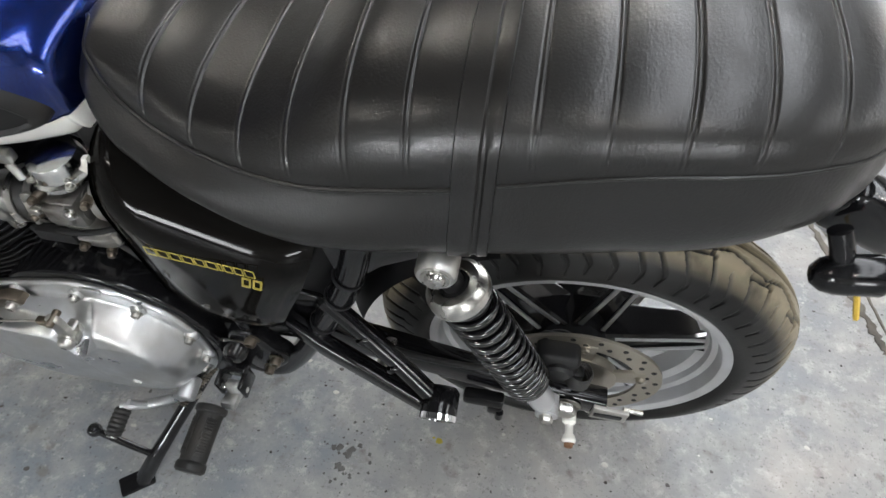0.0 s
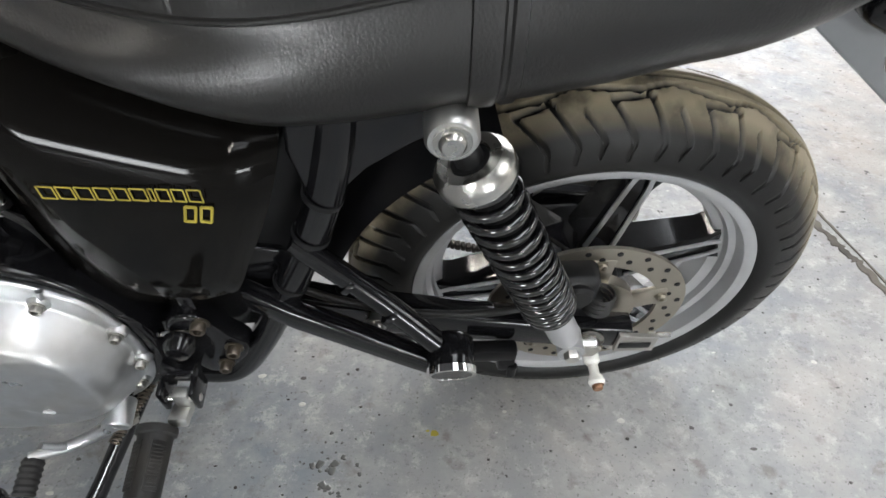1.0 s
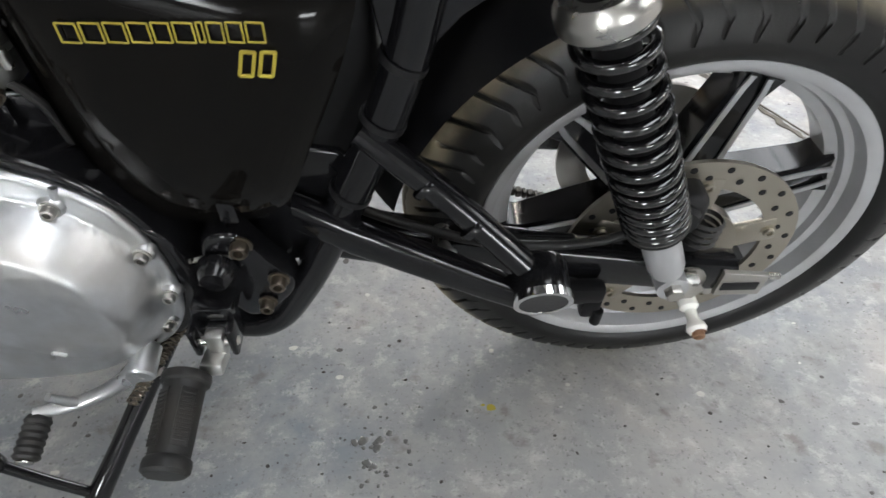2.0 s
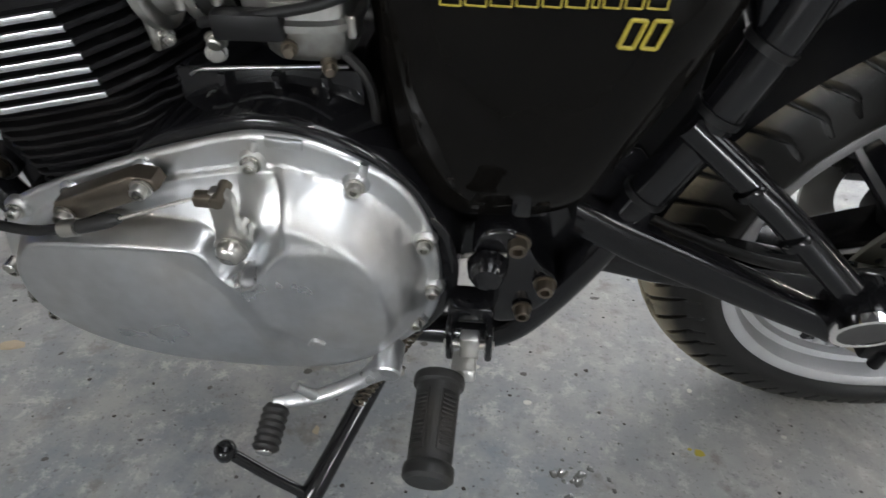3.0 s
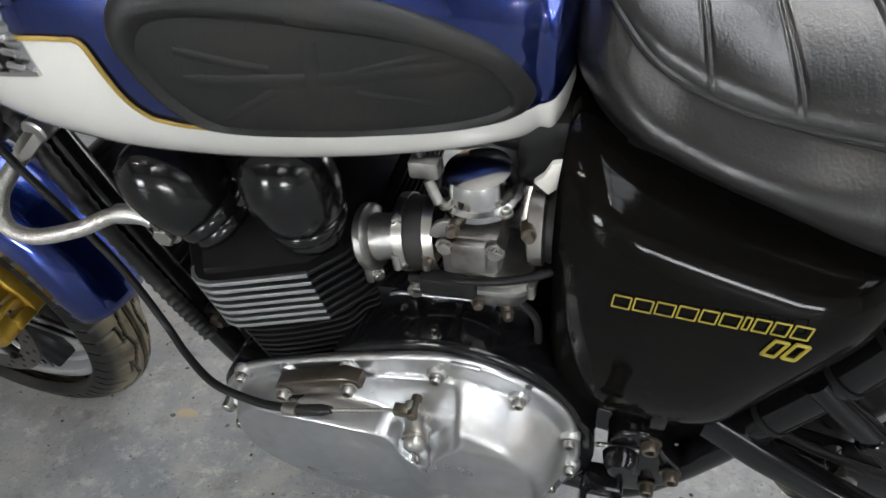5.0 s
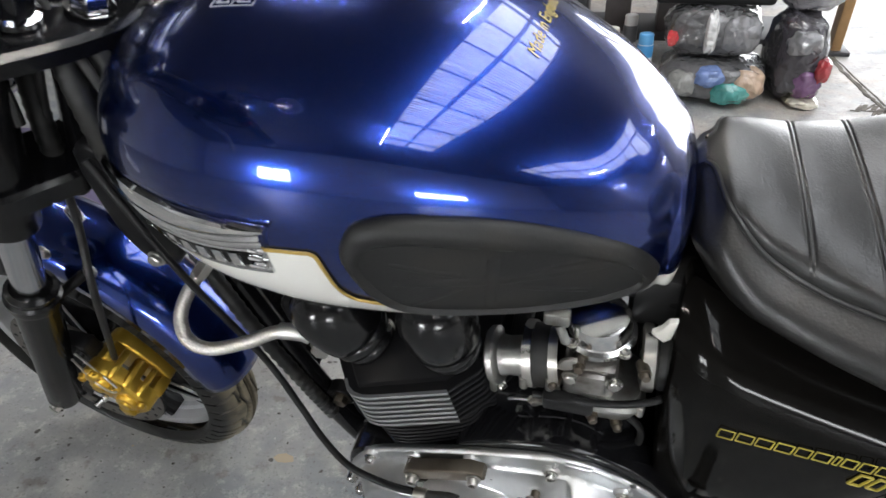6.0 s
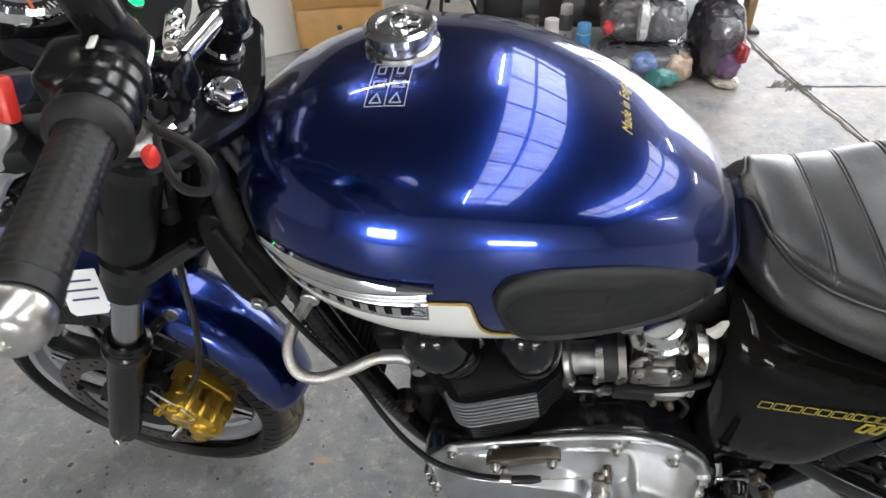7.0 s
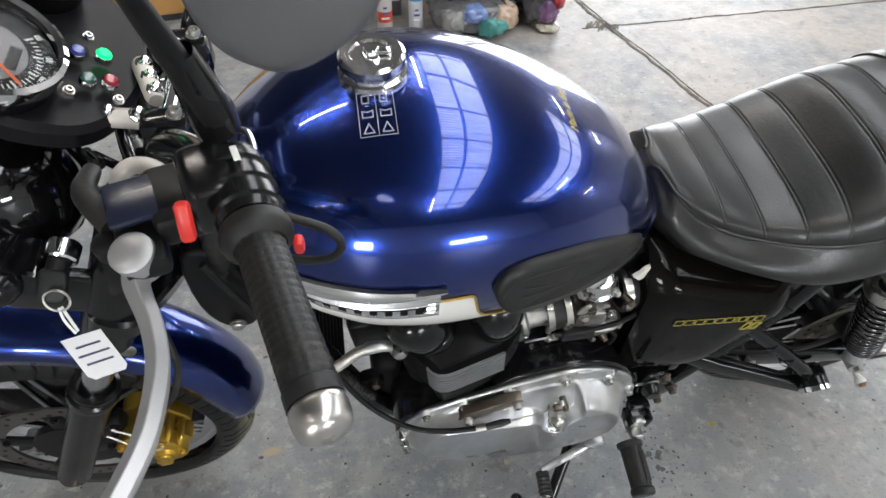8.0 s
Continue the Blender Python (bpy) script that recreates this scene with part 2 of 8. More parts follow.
def lathe(profile, origin=(0, 0, 0), axis=(0, 1, 0), seg=40, closed=False):
    """Turns a profile of (radius, distance along the axis)."""
    q = Vector((0, 0, 1)).rotation_difference(Vector(axis).normalized())
    o = Vector(origin)
    rows = []
    for k in range(seg):
        a = 2 * math.pi * k / seg
        rows.append([o + q @ Vector((r * math.cos(a), r * math.sin(a), h)) for r, h in profile])
    if closed:
        rows = [r + [r[0]] for r in rows]
    return grid_mesh(rows, loop_u=True)


def rod(a, b, r, seg=20, bevel=0.0, r2=None):
    a, b = Vector(a), Vector(b)
    h = (b - a).length
    r2 = r if r2 is None else r2
    v = bevel
    return lathe([(0, 0), (r - v, 0), (r, v), (r2, h - v), (r2 - v, h), (0, h)], a, b - a, seg)


def spline(pts, n=8):
    """A smooth line through the points."""
    p = [Vector(q) for q in pts]
    if len(p) < 3:
        return [p[0].lerp(p[-1], k / n) for k in range(n + 1)]
    p = [2 * p[0] - p[1], *p, 2 * p[-1] - p[-2]]
    out = []
    for i in range(1, len(p) - 2):
        for k in range(n):
            t = k / n
            a, b, c, d = p[i - 1:i + 3]
            out.append(0.5 * (2 * b + (c - a) * t + (2 * a - 5 * b + 4 * c - d) * t * t + (3 * b - a - 3 * c + d) * t ** 3))
    return out + [p[-2]]


def tube(pts, r, seg=14, n=8, cap=True, smooth=True):
    """A round bar along a smooth line. r: one radius, or one for each given point."""
    line = spline(pts, n) if smooth else [Vector(q) for q in pts]
    if isinstance(r, (list, tuple)):
        rs = [float(np.interp(k / (len(line) - 1) * (len(r) - 1), range(len(r)), r)) for k in range(len(line))]
    else:
        rs = [r] * len(line)
    rows, up = [], None
    for k, q in enumerate(line):
        d = (line[min(k + 1, len(line) - 1)] - line[max(k - 1, 0)]).normalized()
        if up is None:
            up = d.orthogonal().normalized()
        up = (up - d * up.dot(d)).normalized()
        side = d.cross(up)
        rows.append([q + rs[k] * (math.cos(a) * up + math.sin(a) * side) for a in (2 * math.pi * j / seg for j in range(seg))])
    return grid_mesh(rows, loop_v=True, cap=cap)


def inset(poly, d):
    """The polygon drawn in by d (counter-clockwise in, clockwise out)."""
    n, out = len(poly), []
    area = sum(poly[i][0] * poly[(i + 1) % n][1] - poly[(i + 1) % n][0] * poly[i][1] for i in range(n))
    s = 1 if area > 0 else -1
    for i in range(n):
        a, b, c = Vector(poly[i - 1]), Vector(poly[i]), Vector(poly[(i + 1) % n])
        e, f = (b - a).normalized(), (c - b).normalized()
        n1, n2 = Vector((-e.y, e.x)) * s, Vector((-f.y, f.x)) * s
        k = (n1 + n2)
        k = k / max(0.5, k.length_squared / 2) if k.length > 1e-6 else n1
        out.append(tuple(b + k * d * 1.0))
    return out


def rounded(poly, n=6):
    """A smooth closed line through the corners."""
    p = [Vector((*q, 0)) for q in poly]
    m = len(p)
    out = []
    for i in range(m):
        a, b, c, d = p[i - 1], p[i], p[(i + 1) % m], p[(i + 2) % m]
        for k in range(n):
            t = k / n
            v = 0.5 * (2 * b + (c - a) * t + (2 * a - 5 * b + 4 * c - d) * t * t + (3 * b - a - 3 * c + d) * t ** 3)
            out.append((v.x, v.y))
    return out


def slab(poly, y0, y1, bevel=0.003, steps=3, dome=0.0):
    """A plate in the plane of x and z, from its outline; y1 is the outer (rounded) face."""
    s = 1 if y1 > y0 else -1
    rings = [[(x, y0, z) for x, z in poly], [(x, y1 - s * bevel, z) for x, z in poly]]
    for k in range(1, steps + 1):
        a = math.pi / 2 * k / steps
        q = inset(poly, bevel * (1 - math.cos(a)))
        rings.append([(x, y1 - s * bevel * (1 - math.sin(a)), z) for x, z in q])
    bm = bmesh.new()
    vs = [[bm.verts.new(p) for p in r] for r in rings]
    m = len(poly)
    for a, b in zip(vs, vs[1:]):
        for j in range(m):
            bm.faces.new((a[j], a[(j + 1) % m], b[(j + 1) % m], b[j]))
    bm.faces.new(vs[-1])
    bm.faces.new(list(reversed(vs[0])))
    bmesh.ops.recalc_face_normals(bm, faces=bm.faces)
    return bm


def box(cx, cy, cz, sx, sy, sz, bevel=0.003, m=None, seg=2):
    bm = bmesh.new()
    bmesh.ops.create_cube(bm, size=1)
    bmesh.ops.scale(bm, vec=(sx, sy, sz), verts=bm.verts)
    if bevel:
        bmesh.ops.bevel(bm, geom=bm.edges[:] + bm.verts[:], offset=min(bevel, 0.45 * min(sx, sy, sz)), segments=seg, affect="EDGES", profile=0.5)
    if m is not None:
        bm.transform(m)
    bmesh.ops.translate(bm, vec=(cx, cy, cz), verts=bm.verts)
    return bm


def bolt(at, axis, r=0.007, h=0.006, socket=True, seg=12):
    """A cap screw: rounded head with a sunk socket, on a washer."""
    prof = [(0, h - 0.6 * h), (r * 0.5, h - 0.6 * h), (r * 0.55, h), (r * 0.88, h), (r, h * 0.8), (r, 0.001), (r * 1.35, 0.001), (r * 1.35, -0.001)]
    if not socket:
        prof = [(0, h), (r * 0.8, h), (r, h * 0.8), (r, 0.001), (r * 1.35, 0.001), (r * 1.35, -0.001)]
    return lathe(prof, at, axis, seg)


def hexbolt(at, axis, r=0.009, h=0.007):
    q = Vector((0, 0, 1)).rotation_difference(Vector(axis).normalized())
    rows = []
    for rr, hh in ((r, 0), (r, h * 0.8), (r * 0.86, h), (0.0, h)):
        rows.append([Vector(at) + q @ Vector((rr * math.cos(k * math.pi / 3), rr * math.sin(k * math.pi / 3), hh)) for k in range(6)])
    bm = grid_mesh(rows, loop_v=True)
    return join(bm, lathe([(r * 1.3, 0.0012), (r * 1.3, -0.001), (0, -0.001)], at, axis, 16))


def interp(xs, ys):
    """A smooth curve through points (monotone in x)."""
    xs, ys = np.array(xs, float), np.array(ys, float)
    d = np.gradient(ys, xs)

    def at(x):
        x = min(max(x, xs[0]), xs[-1])
        i = int(min(max(np.searchsorted(xs, x) - 1, 0), len(xs) - 2))
        h = xs[i + 1] - xs[i]
        t = (x - xs[i]) / h
        return float((2 * t**3 - 3 * t**2 + 1) * ys[i] + (t**3 - 2 * t**2 + t) * h * d[i] + (-2 * t**3 + 3 * t**2) * ys[i + 1] + (t**3 - t**2) * h * d[i + 1])
    return at


# ---- hall ----
def plane_slab(name, x0, x1, y0, y1, z0, z1, material, label="", category=""):
    return tagged(part(name, box((x0 + x1) / 2, (y0 + y1) / 2, (z0 + z1) / 2, x1 - x0, y1 - y0, z1 - z0, 0), material, smooth=0), label, category, kind="structure")


WALLPAINT = mat("painted_block_wall", (0.42, 0.42, 0.42), 0.7, var=0.06, scale=8, bump=0.3, bscale=60, dirt=(0.26, 0.26, 0.25), dirt_scale=0.8, dirt_amount=0.5)
WHITEWALL = mat("white_block_wall", (0.74, 0.74, 0.73), 0.6, var=0.05, scale=8, bump=0.3, bscale=60, dirt=(0.50, 0.49, 0.47), dirt_scale=0.8, dirt_amount=0.4)
ROOFSHEET = mat("grey_roof_sheet", (0.06, 0.06, 0.065), 0.6, var=0.15, scale=6, dirt=(0.035, 0.035, 0.035), dirt_scale=1.0)
GIRDER = mat("painted_roof_steel", (0.10, 0.11, 0.12), 0.5, var=0.2)
ROOFGLASS = emitter("daylit_rooflight_sheet", (0.93, 0.96, 1.0), ROOFLIGHT)


def streak_sheet_glow(m):
    """Corrugated sheet: noise streaks in its glow imitate the light and dark corrugation lines."""
    n, l = m.node_tree.nodes, m.node_tree.links
    tc = n.new("ShaderNodeTexCoord")
    mp = n.new("ShaderNodeMapping")
    mp.inputs["Scale"].default_value = (0.25, 1.0, 1.0)
    l.new(tc.outputs["Object"], mp.inputs["Vector"])
    a = n.new("ShaderNodeTexNoise")
    a.inputs["Scale"].default_value, a.inputs["Detail"].default_value, a.inputs["Roughness"].default_value = 7, 8, 0.75
    l.new(mp.outputs["Vector"], a.inputs["Vector"])
    r = n.new("ShaderNodeMapRange")
    for key, v in (("From Min", 0.36), ("From Max", 0.62), ("To Min", 0.30 * ROOFLIGHT), ("To Max", 1.35 * ROOFLIGHT)):
        r.inputs[key].default_value = v
    l.new(a.outputs["Fac"], r.inputs["Value"])
    l.new(r.outputs["Result"], n["Principled BSDF"].inputs["Emission Strength"])


streak_sheet_glow(ROOFGLASS)
TUBEGLOW = emitter("fluorescent_tube", (1.0, 0.93, 0.84), TUBE)
HX0, HX1, HY0, HY1, HH = -9.0, 11.0, -9.0, 8.0, 4.6

plane_slab("floor", HX0, HX1, HY0, HY1, -0.2, 0.0, CONCRETE, "worn grey-blue painted concrete workshop floor", "floor")
plane_slab("wall_west", HX0 - 0.2, HX0, HY0, HY1, 0, HH, WALLPAINT, "pale painted block wall of the workshop", "wall")
# north wall with a wide shutter opening to the yard
DOOR0, DOOR1, DOORH = 1.2, 6.4, 3.4
plane_slab("wall_north", HX0, DOOR0, HY1, HY1 + 0.2, 0, HH, WALLPAINT, "pale block wall beside the open shutter door", "wall")
plane_slab("wall_north_corner", DOOR1, HX1, HY1, HY1 + 0.2, 0, HH, WALLPAINT, "pale block wall beside the open shutter door", "wall")
plane_slab("wall_north_lintel", DOOR0, DOOR1, HY1, HY1 + 0.2, DOORH, HH, WALLPAINT, "wall above the open shutter door", "wall")
plane_slab("wall_east", HX1, HX1 + 0.2, HY0, HY1, 0, HH, WALLPAINT, "pale painted block wall of the workshop", "wall")
plane_slab("ground", -300, 300, HY1 + 0.2, HY1 + 300, -0.25, -0.03, mat("yard_asphalt", (0.09, 0.09, 0.09), 0.8, scale=40, dirt=(0.14, 0.14, 0.13), dirt_scale=0.5), "asphalt yard outside the shutter door", "ground")
day = bpy.data.lights.new("daylight_through_door", "AREA")
day.shape, day.size, day.size_y, day.energy, day.color = "RECTANGLE", DOOR1 - DOOR0, DOORH, DAYLIGHT, (0.97, 0.98, 1.0)
new("daylight_through_door", day).matrix_world = pose((DOOR0 + DOOR1) / 2, HY1 - 0.02, DOORH / 2, -90, 0, 0)


# south wall with two frosted windows behind the camera
SOUTH = [(-5.1, -3.2, 0.95, 2.35), (1.7, 4.4, 0.85, 1.55)]
_cuts = [HX0, SOUTH[0][0], SOUTH[0][1], SOUTH[1][0], SOUTH[1][1], HX1]
for k in range(0, 6, 2):
    plane_slab("wall_south", _cuts[k], _cuts[k + 1], HY0 - 0.2, HY0, 0, HH, WHITEWALL, "white painted block wall of the workshop", "wall")
for k, (x0, x1, z0, z1) in enumerate(SOUTH):
    plane_slab("wall_south_sill", x0, x1, HY0 - 0.2, HY0, 0, z0, WHITEWALL, "block wall under the frosted window", "wall")
    plane_slab("wall_south_lintel", x0, x1, HY0 - 0.2, HY0, z1, HH, WHITEWALL, "block wall over the frosted window", "wall")
    win = thing("window_%d" % (k + 1), "frosted workshop window bright with daylight", "window", kind="structure")
    part("pane", box((x0 + x1) / 2, HY0 - 0.10, (z0 + z1) / 2, x1 - x0, 0.01, z1 - z0, 0), emitter("frosted_daylit_glass", (0.95, 0.98, 1.0), WINDOWGLOW), win, smooth=0)
    for xm in (x0 + 0.025, (x0 + x1) / 2, x1 - 0.025):
        part("window_frame", box(xm, HY0 - 0.07, (z0 + z1) / 2, 0.05, 0.06, z1 - z0, 0.004), GIRDER, win)
    for zm in (z0 + 0.025, z1 - 0.025):
        part("window_frame", box((x0 + x1) / 2, HY0 - 0.07, zm, x1 - x0 - 0.1, 0.055, 0.05, 0.004), GIRDER, win)

# roof with two rooflight strips that run across the bike
STRIPS = [(0.30, 1.90), (5.7, 8.5)]
STRIP_Y0, STRIP_Y1 = -5.2, 5.2
_edges = [HX0, *[v for s in STRIPS for v in s], HX1]
roof = thing("ceiling", "grey sheeted workshop roof with daylit strips", "ceiling", kind="structure")
_bm = None
for k in range(0, len(_edges), 2):
    b = box((_edges[k] + _edges[k + 1]) / 2, (HY0 + HY1) / 2, HH + 0.1, _edges[k + 1] - _edges[k], HY1 - HY0, 0.2, 0)
    _bm = b if _bm is None else join(_bm, b)
for a, b in STRIPS:
    for y0, y1 in ((HY0, STRIP_Y0), (STRIP_Y1, HY1)):
        _bm = join(_bm, box((a + b) / 2, (y0 + y1) / 2, HH + 0.1, b - a, y1 - y0, 0.2, 0))
part("roof_sheeting", _bm, ROOFSHEET, roof, smooth=0)
for k, (a, b) in enumerate(STRIPS):
    rows = []
    n = 640
    for i in range(n + 1):
        y = STRIP_Y0 + (STRIP_Y1 - STRIP_Y0) * i / n
        z = HH + 0.06 + 0.02 * math.sin(2 * math.pi * i / 8)
        rows.append([(a, y, z), (b, y, z)])
    light = tagged(part("rooflight", grid_mesh(rows), ROOFGLASS), "corrugated translucent rooflight glowing with daylight", "rooflight", "rooflights", "structure")
    y = STRIP_Y0 + 0.7
    while y < STRIP_Y1:
        part("purlin", box((a + b) / 2, y, HH, b - a, 0.06, 0.09, 0), GIRDER, light, smooth=0)
        y += 1.55
    part("mullion", box(a + 0.42 * (b - a), (STRIP_Y0 + STRIP_Y1) / 2, HH, 0.06, STRIP_Y1 - STRIP_Y0, 0.085, 0), GIRDER, light, smooth=0)


def tube_light(x, y, z, length, turn):
    m = pose(x, y, z, 0, 0, turn)
    t = thing("tube_light", "fluorescent tube batten hung under the roof, switched on", "ceiling light", m, "tube lights")
    part("batten", box(0, 0, 0.03, length, 0.06, 0.05, 0.004), mat_batten, t)
    part("tube", rod((-length / 2 + 0.03, 0, -0.015), (length / 2 - 0.03, 0, -0.015), 0.016, 12), TUBEGLOW, t)
    for s in (-1, 1):
        part("end_cap", box(s * (length / 2 - 0.02), 0, -0.01, 0.03, 0.05, 0.05, 0.004), mat_batten, t)
        part("hanger", rod((s * length * 0.35, 0, 0.05), (s * length * 0.35, 0, HH - z), 0.006, 8), GIRDER, t)


mat_batten = mat("white_batten_enamel", (0.75, 0.75, 0.73), 0.4, var=0.04)
for _x, _y, _z, _a in ((-0.05, 2.9, 4.1, 90), (0.10, -3.9, 4.1, 90), (6.6, -1.7, 4.1, 90), (6.9, 6.6, 4.1, 90), (9.9, -1.6, 3.3, 90), (9.9, 6.3, 3.3, 90), (-2.4, 1.9, 4.1, 0), (-3.9, -3.0, 4.1, 0)):
    tube_light(_x, _y, _z, 1.5, _a)


# ---- motorcycle ----
LEANING = 11.5
bike = thing("motorcycle", "blue and white classic motorcycle leaning on its side stand", "motorcycle", pose(0, 0, 0, LEANING, 0, 0))

# the tank and the front end are drawn in axes of their own
FORWARD = Matrix(((0.96443, 0.00788, 0.00848, -0.02399), (-0.00791, 0.96447, 0.0033, -0.00871), (-0.00845, -0.00337, 0.96446, 0.01186), (0, 0, 0, 1)))
AXES.append(FORWARD)

# fuel tank: a smooth skin over cross-sections
TX = [-1.105, -1.09, -1.06, -1.02, -0.96, -0.88, -0.80, -0.72, -0.65, -0.60, -0.565, -0.545, -0.538]
TTOP = interp(TX, [0.870, 0.893, 0.917, 0.940, 0.960, 0.968, 0.960, 0.935, 0.900, 0.866, 0.832, 0.800, 0.775])
TBOT = interp(TX, [0.806, 0.782, 0.753, 0.732, 0.710, 0.694, 0.687, 0.685, 0.684, 0.685, 0.690, 0.702, 0.730])
THW = interp(TX, [0.030, 0.075, 0.125, 0.160, 0.188, 0.200, 0.194, 0.176, 0.148, 0.120, 0.092, 0.065, 0.020])
TMID = interp(TX, [0.842, 0.840, 0.838, 0.835, 0.832, 0.828, 0.822, 0.812, 0.800, 0.790, 0.780, 0.768, 0.760])


def tank_point(x, a, out=0.0):
    """A point of the tank's skin; a: 0 at the left side, 90 degrees on top, -90 below."""
    c, s = math.cos(a), math.sin(a)
    hw, zm = THW(x), TMID(x)
    y = hw * math.copysign(abs(c) ** (0.80 if s >= 0 else 0.54), c)
    z = zm + ((TTOP(x) - zm) * abs(s) ** 0.95 if s >= 0 else -(zm - TBOT(x)) * abs(s) ** 0.80)
    p = Vector((x, -y, z))
    if out:
        n = Vector((0, -c, s))
        p += n.normalized() * out
    return p


def tank_angle(x, z):
    """The angle on the left side at which the tank's skin has the height z."""
    zm = TMID(x)
    if z >= zm:
        return math.asin(min(1, ((z - zm) / (TTOP(x) - zm)) ** (1 / 0.95)))
    return -math.asin(min(1, ((zm - z) / (zm - TBOT(x))) ** (1 / 0.80)))


def tank_skin(x, z, out=0.0):
    return tank_point(x, tank_angle(x, z), out)


_n = 90
tank = part("fuel_tank", grid_mesh([[tank_point(-1.105 + 0.567 * (0.5 - 0.5 * math.cos(math.pi * i / _n)), 2 * math.pi * j / 72 + 1e-4) for j in range(72)] for i in range(_n + 1)], loop_v=True, cap=True), BLUE, bike, "deep blue metallic fuel tank", smooth=60)

# white lower flank with a gold pinstripe
EDGE_X = [-1.09, -1.0, -0.90, -0.832, -0.826, -0.8215, -0.8185, -0.815, -0.807, -0.795, -0.775, -0.75, -0.685, -0.626, -0.585, -0.56, -0.541]
EDGE_Z = interp(EDGE_X, [0.832, 0.828, 0.824, 0.8255, 0.825, 0.820, 0.806, 0.789, 0.772, 0.765, 0.760, 0.757, 0.751, 0.740, 0.735, 0.738, 0.748])
for side in (1, -1):
    rows = []
    for i in range(321):
        x = -1.088 + (1.088 - 0.541) * i / 320
        a1 = tank_angle(x, EDGE_Z(x))
        row = []
        for j in range(15):
            a = -0.95 + (a1 + 0.95) * j / 14
            q = tank_point(x, a, 0.0012)
            row.append((q.x, side * q.y, q.z))
        rows.append(row)
    part("white_flank", grid_mesh(rows), WHITE, tank, "cream white lower flank", smooth=60)
    line = []
    for i in range(160):
        x = -0.90 + 0.150 * i / 159
        q = tank_skin(x, EDGE_Z(x), 0.0016)
        line.append((q.x, side * q.y, q.z))
    part("pinstripe", tube(line, 0.0016, 6, 1), GOLDLINE, tank, "gold pinstripe")

# rubber knee pad
PAD = rounded([(-0.801, 0.833), (-0.793, 0.850), (-0.780, 0.857), (-0.755, 0.859), (-0.720, 0.854), (-0.690, 0.847), (-0.657, 0.835), (-0.622, 0.817), (-0.592, 0.795), (-0.574, 0.772), (-0.565, 0.747), (-0.580, 0.739), (-0.626, 0.744), (-0.685, 0.755), (-0.749, 0.763), (-0.773, 0.772), (-0.789, 0.794), (-0.798, 0.816)], 5)


def pad_mesh(side, outline, layers):
    cx, cz = -0.685, 0.797
    rings = []
    for kx, kz, dz, out in layers:
        ring = []
        for x, z in outline:
            q = tank_skin(cx + (x - cx) * kx, cz + (z - cz) * kz + dz * (1 - 0.5 * abs(x - cx) / 0.12), out)
            ring.append((q.x, side * q.y, q.z))
        rings.append(ring)
    return grid_mesh(rings, loop_v=True, cap=True)


for side in (1, -1):
    pad = part("knee_pad", pad_mesh(side, PAD, [(1.0, 1.0, 0, 0.0), (0.996, 0.995, 0, 0.004), (0.982, 0.970, -0.001, 0.0080), (0.955, 0.905, -0.004, 0.0108), (0.920, 0.835, -0.007, 0.0114), (0.895, 0.790, -0.009, 0.0098), (0.880, 0.765, -0.010, 0.0064), (0.70, 0.60, -0.010, 0.0060), (0.45, 0.40, -0.010, 0.006), (0.2, 0.2, -0.010, 0.006), (0.02, 0.02, -0.010, 0.006)]), RUBBER, tank, "matt black rubber knee pad")
    rays = [((-0.765, 0.80), (-0.60, 0.788), 0.010), ((-0.69, 0.818), (-0.695, 0.760), 0.010), ((-0.765, 0.820), (-0.715, 0.804), 0.006), ((-0.62, 0.800), (-0.67, 0.796), 0.006), ((-0.755, 0.77), (-0.715, 0.79), 0.006), ((-0.62, 0.762), (-0.67, 0.782), 0.006)]
    for (x0, z0), (x1, z1), w in rays:
        rows = []
        d = Vector((x1 - x0, z1 - z0)).normalized()
        for i in range(13):
            x, z = x0 + (x1 - x0) * i / 12, z0 + (z1 - z0) * i / 12
            row = []
            for o, h in ((-w / 2, 0.0058), (-w / 2 + 0.0015, 0.0064), (w / 2 - 0.0015, 0.0064), (w / 2, 0.0058)):
                q = tank_skin(x - d.y * o, z + d.x * o, h)
                row.append((q.x, side * q.y, q.z))
            rows.append(row)
        part("raised_bar", grid_mesh(rows), RUBBER, pad)

# filler cap
CAP = Vector((-0.909, 0.014, 0.969))
cap = part("filler_cap", lathe([(0, 0.020), (0.022, 0.020), (0.024, 0.023), (0.033, 0.024), (0.0365, 0.021), (0.0365, 0.013), (0.033, 0.011), (0.033, 0.006), (0.038, 0.003), (0.040, -0.006)], CAP, (-0.04, 0, 1), 48), mat("worn_chrome", (0.84, 0.84, 0.83), 0.17, 1.0, var=0.06, rvar=0.4, bump=0.02, bscale=120), tank, "chrome screw filler cap")
part("cap_lock", lathe([(0, 0.029), (0.007, 0.029), (0.009, 0.027), (0.010, 0.020)], CAP, (-0.04, 0, 1), 20), CHROME, cap)
part("lock_flap", box(CAP.x + 0.012, CAP.y, CAP.z + 0.024, 0.016, 0.010, 0.006, 0.002), CHROME, cap)

AXES.pop()

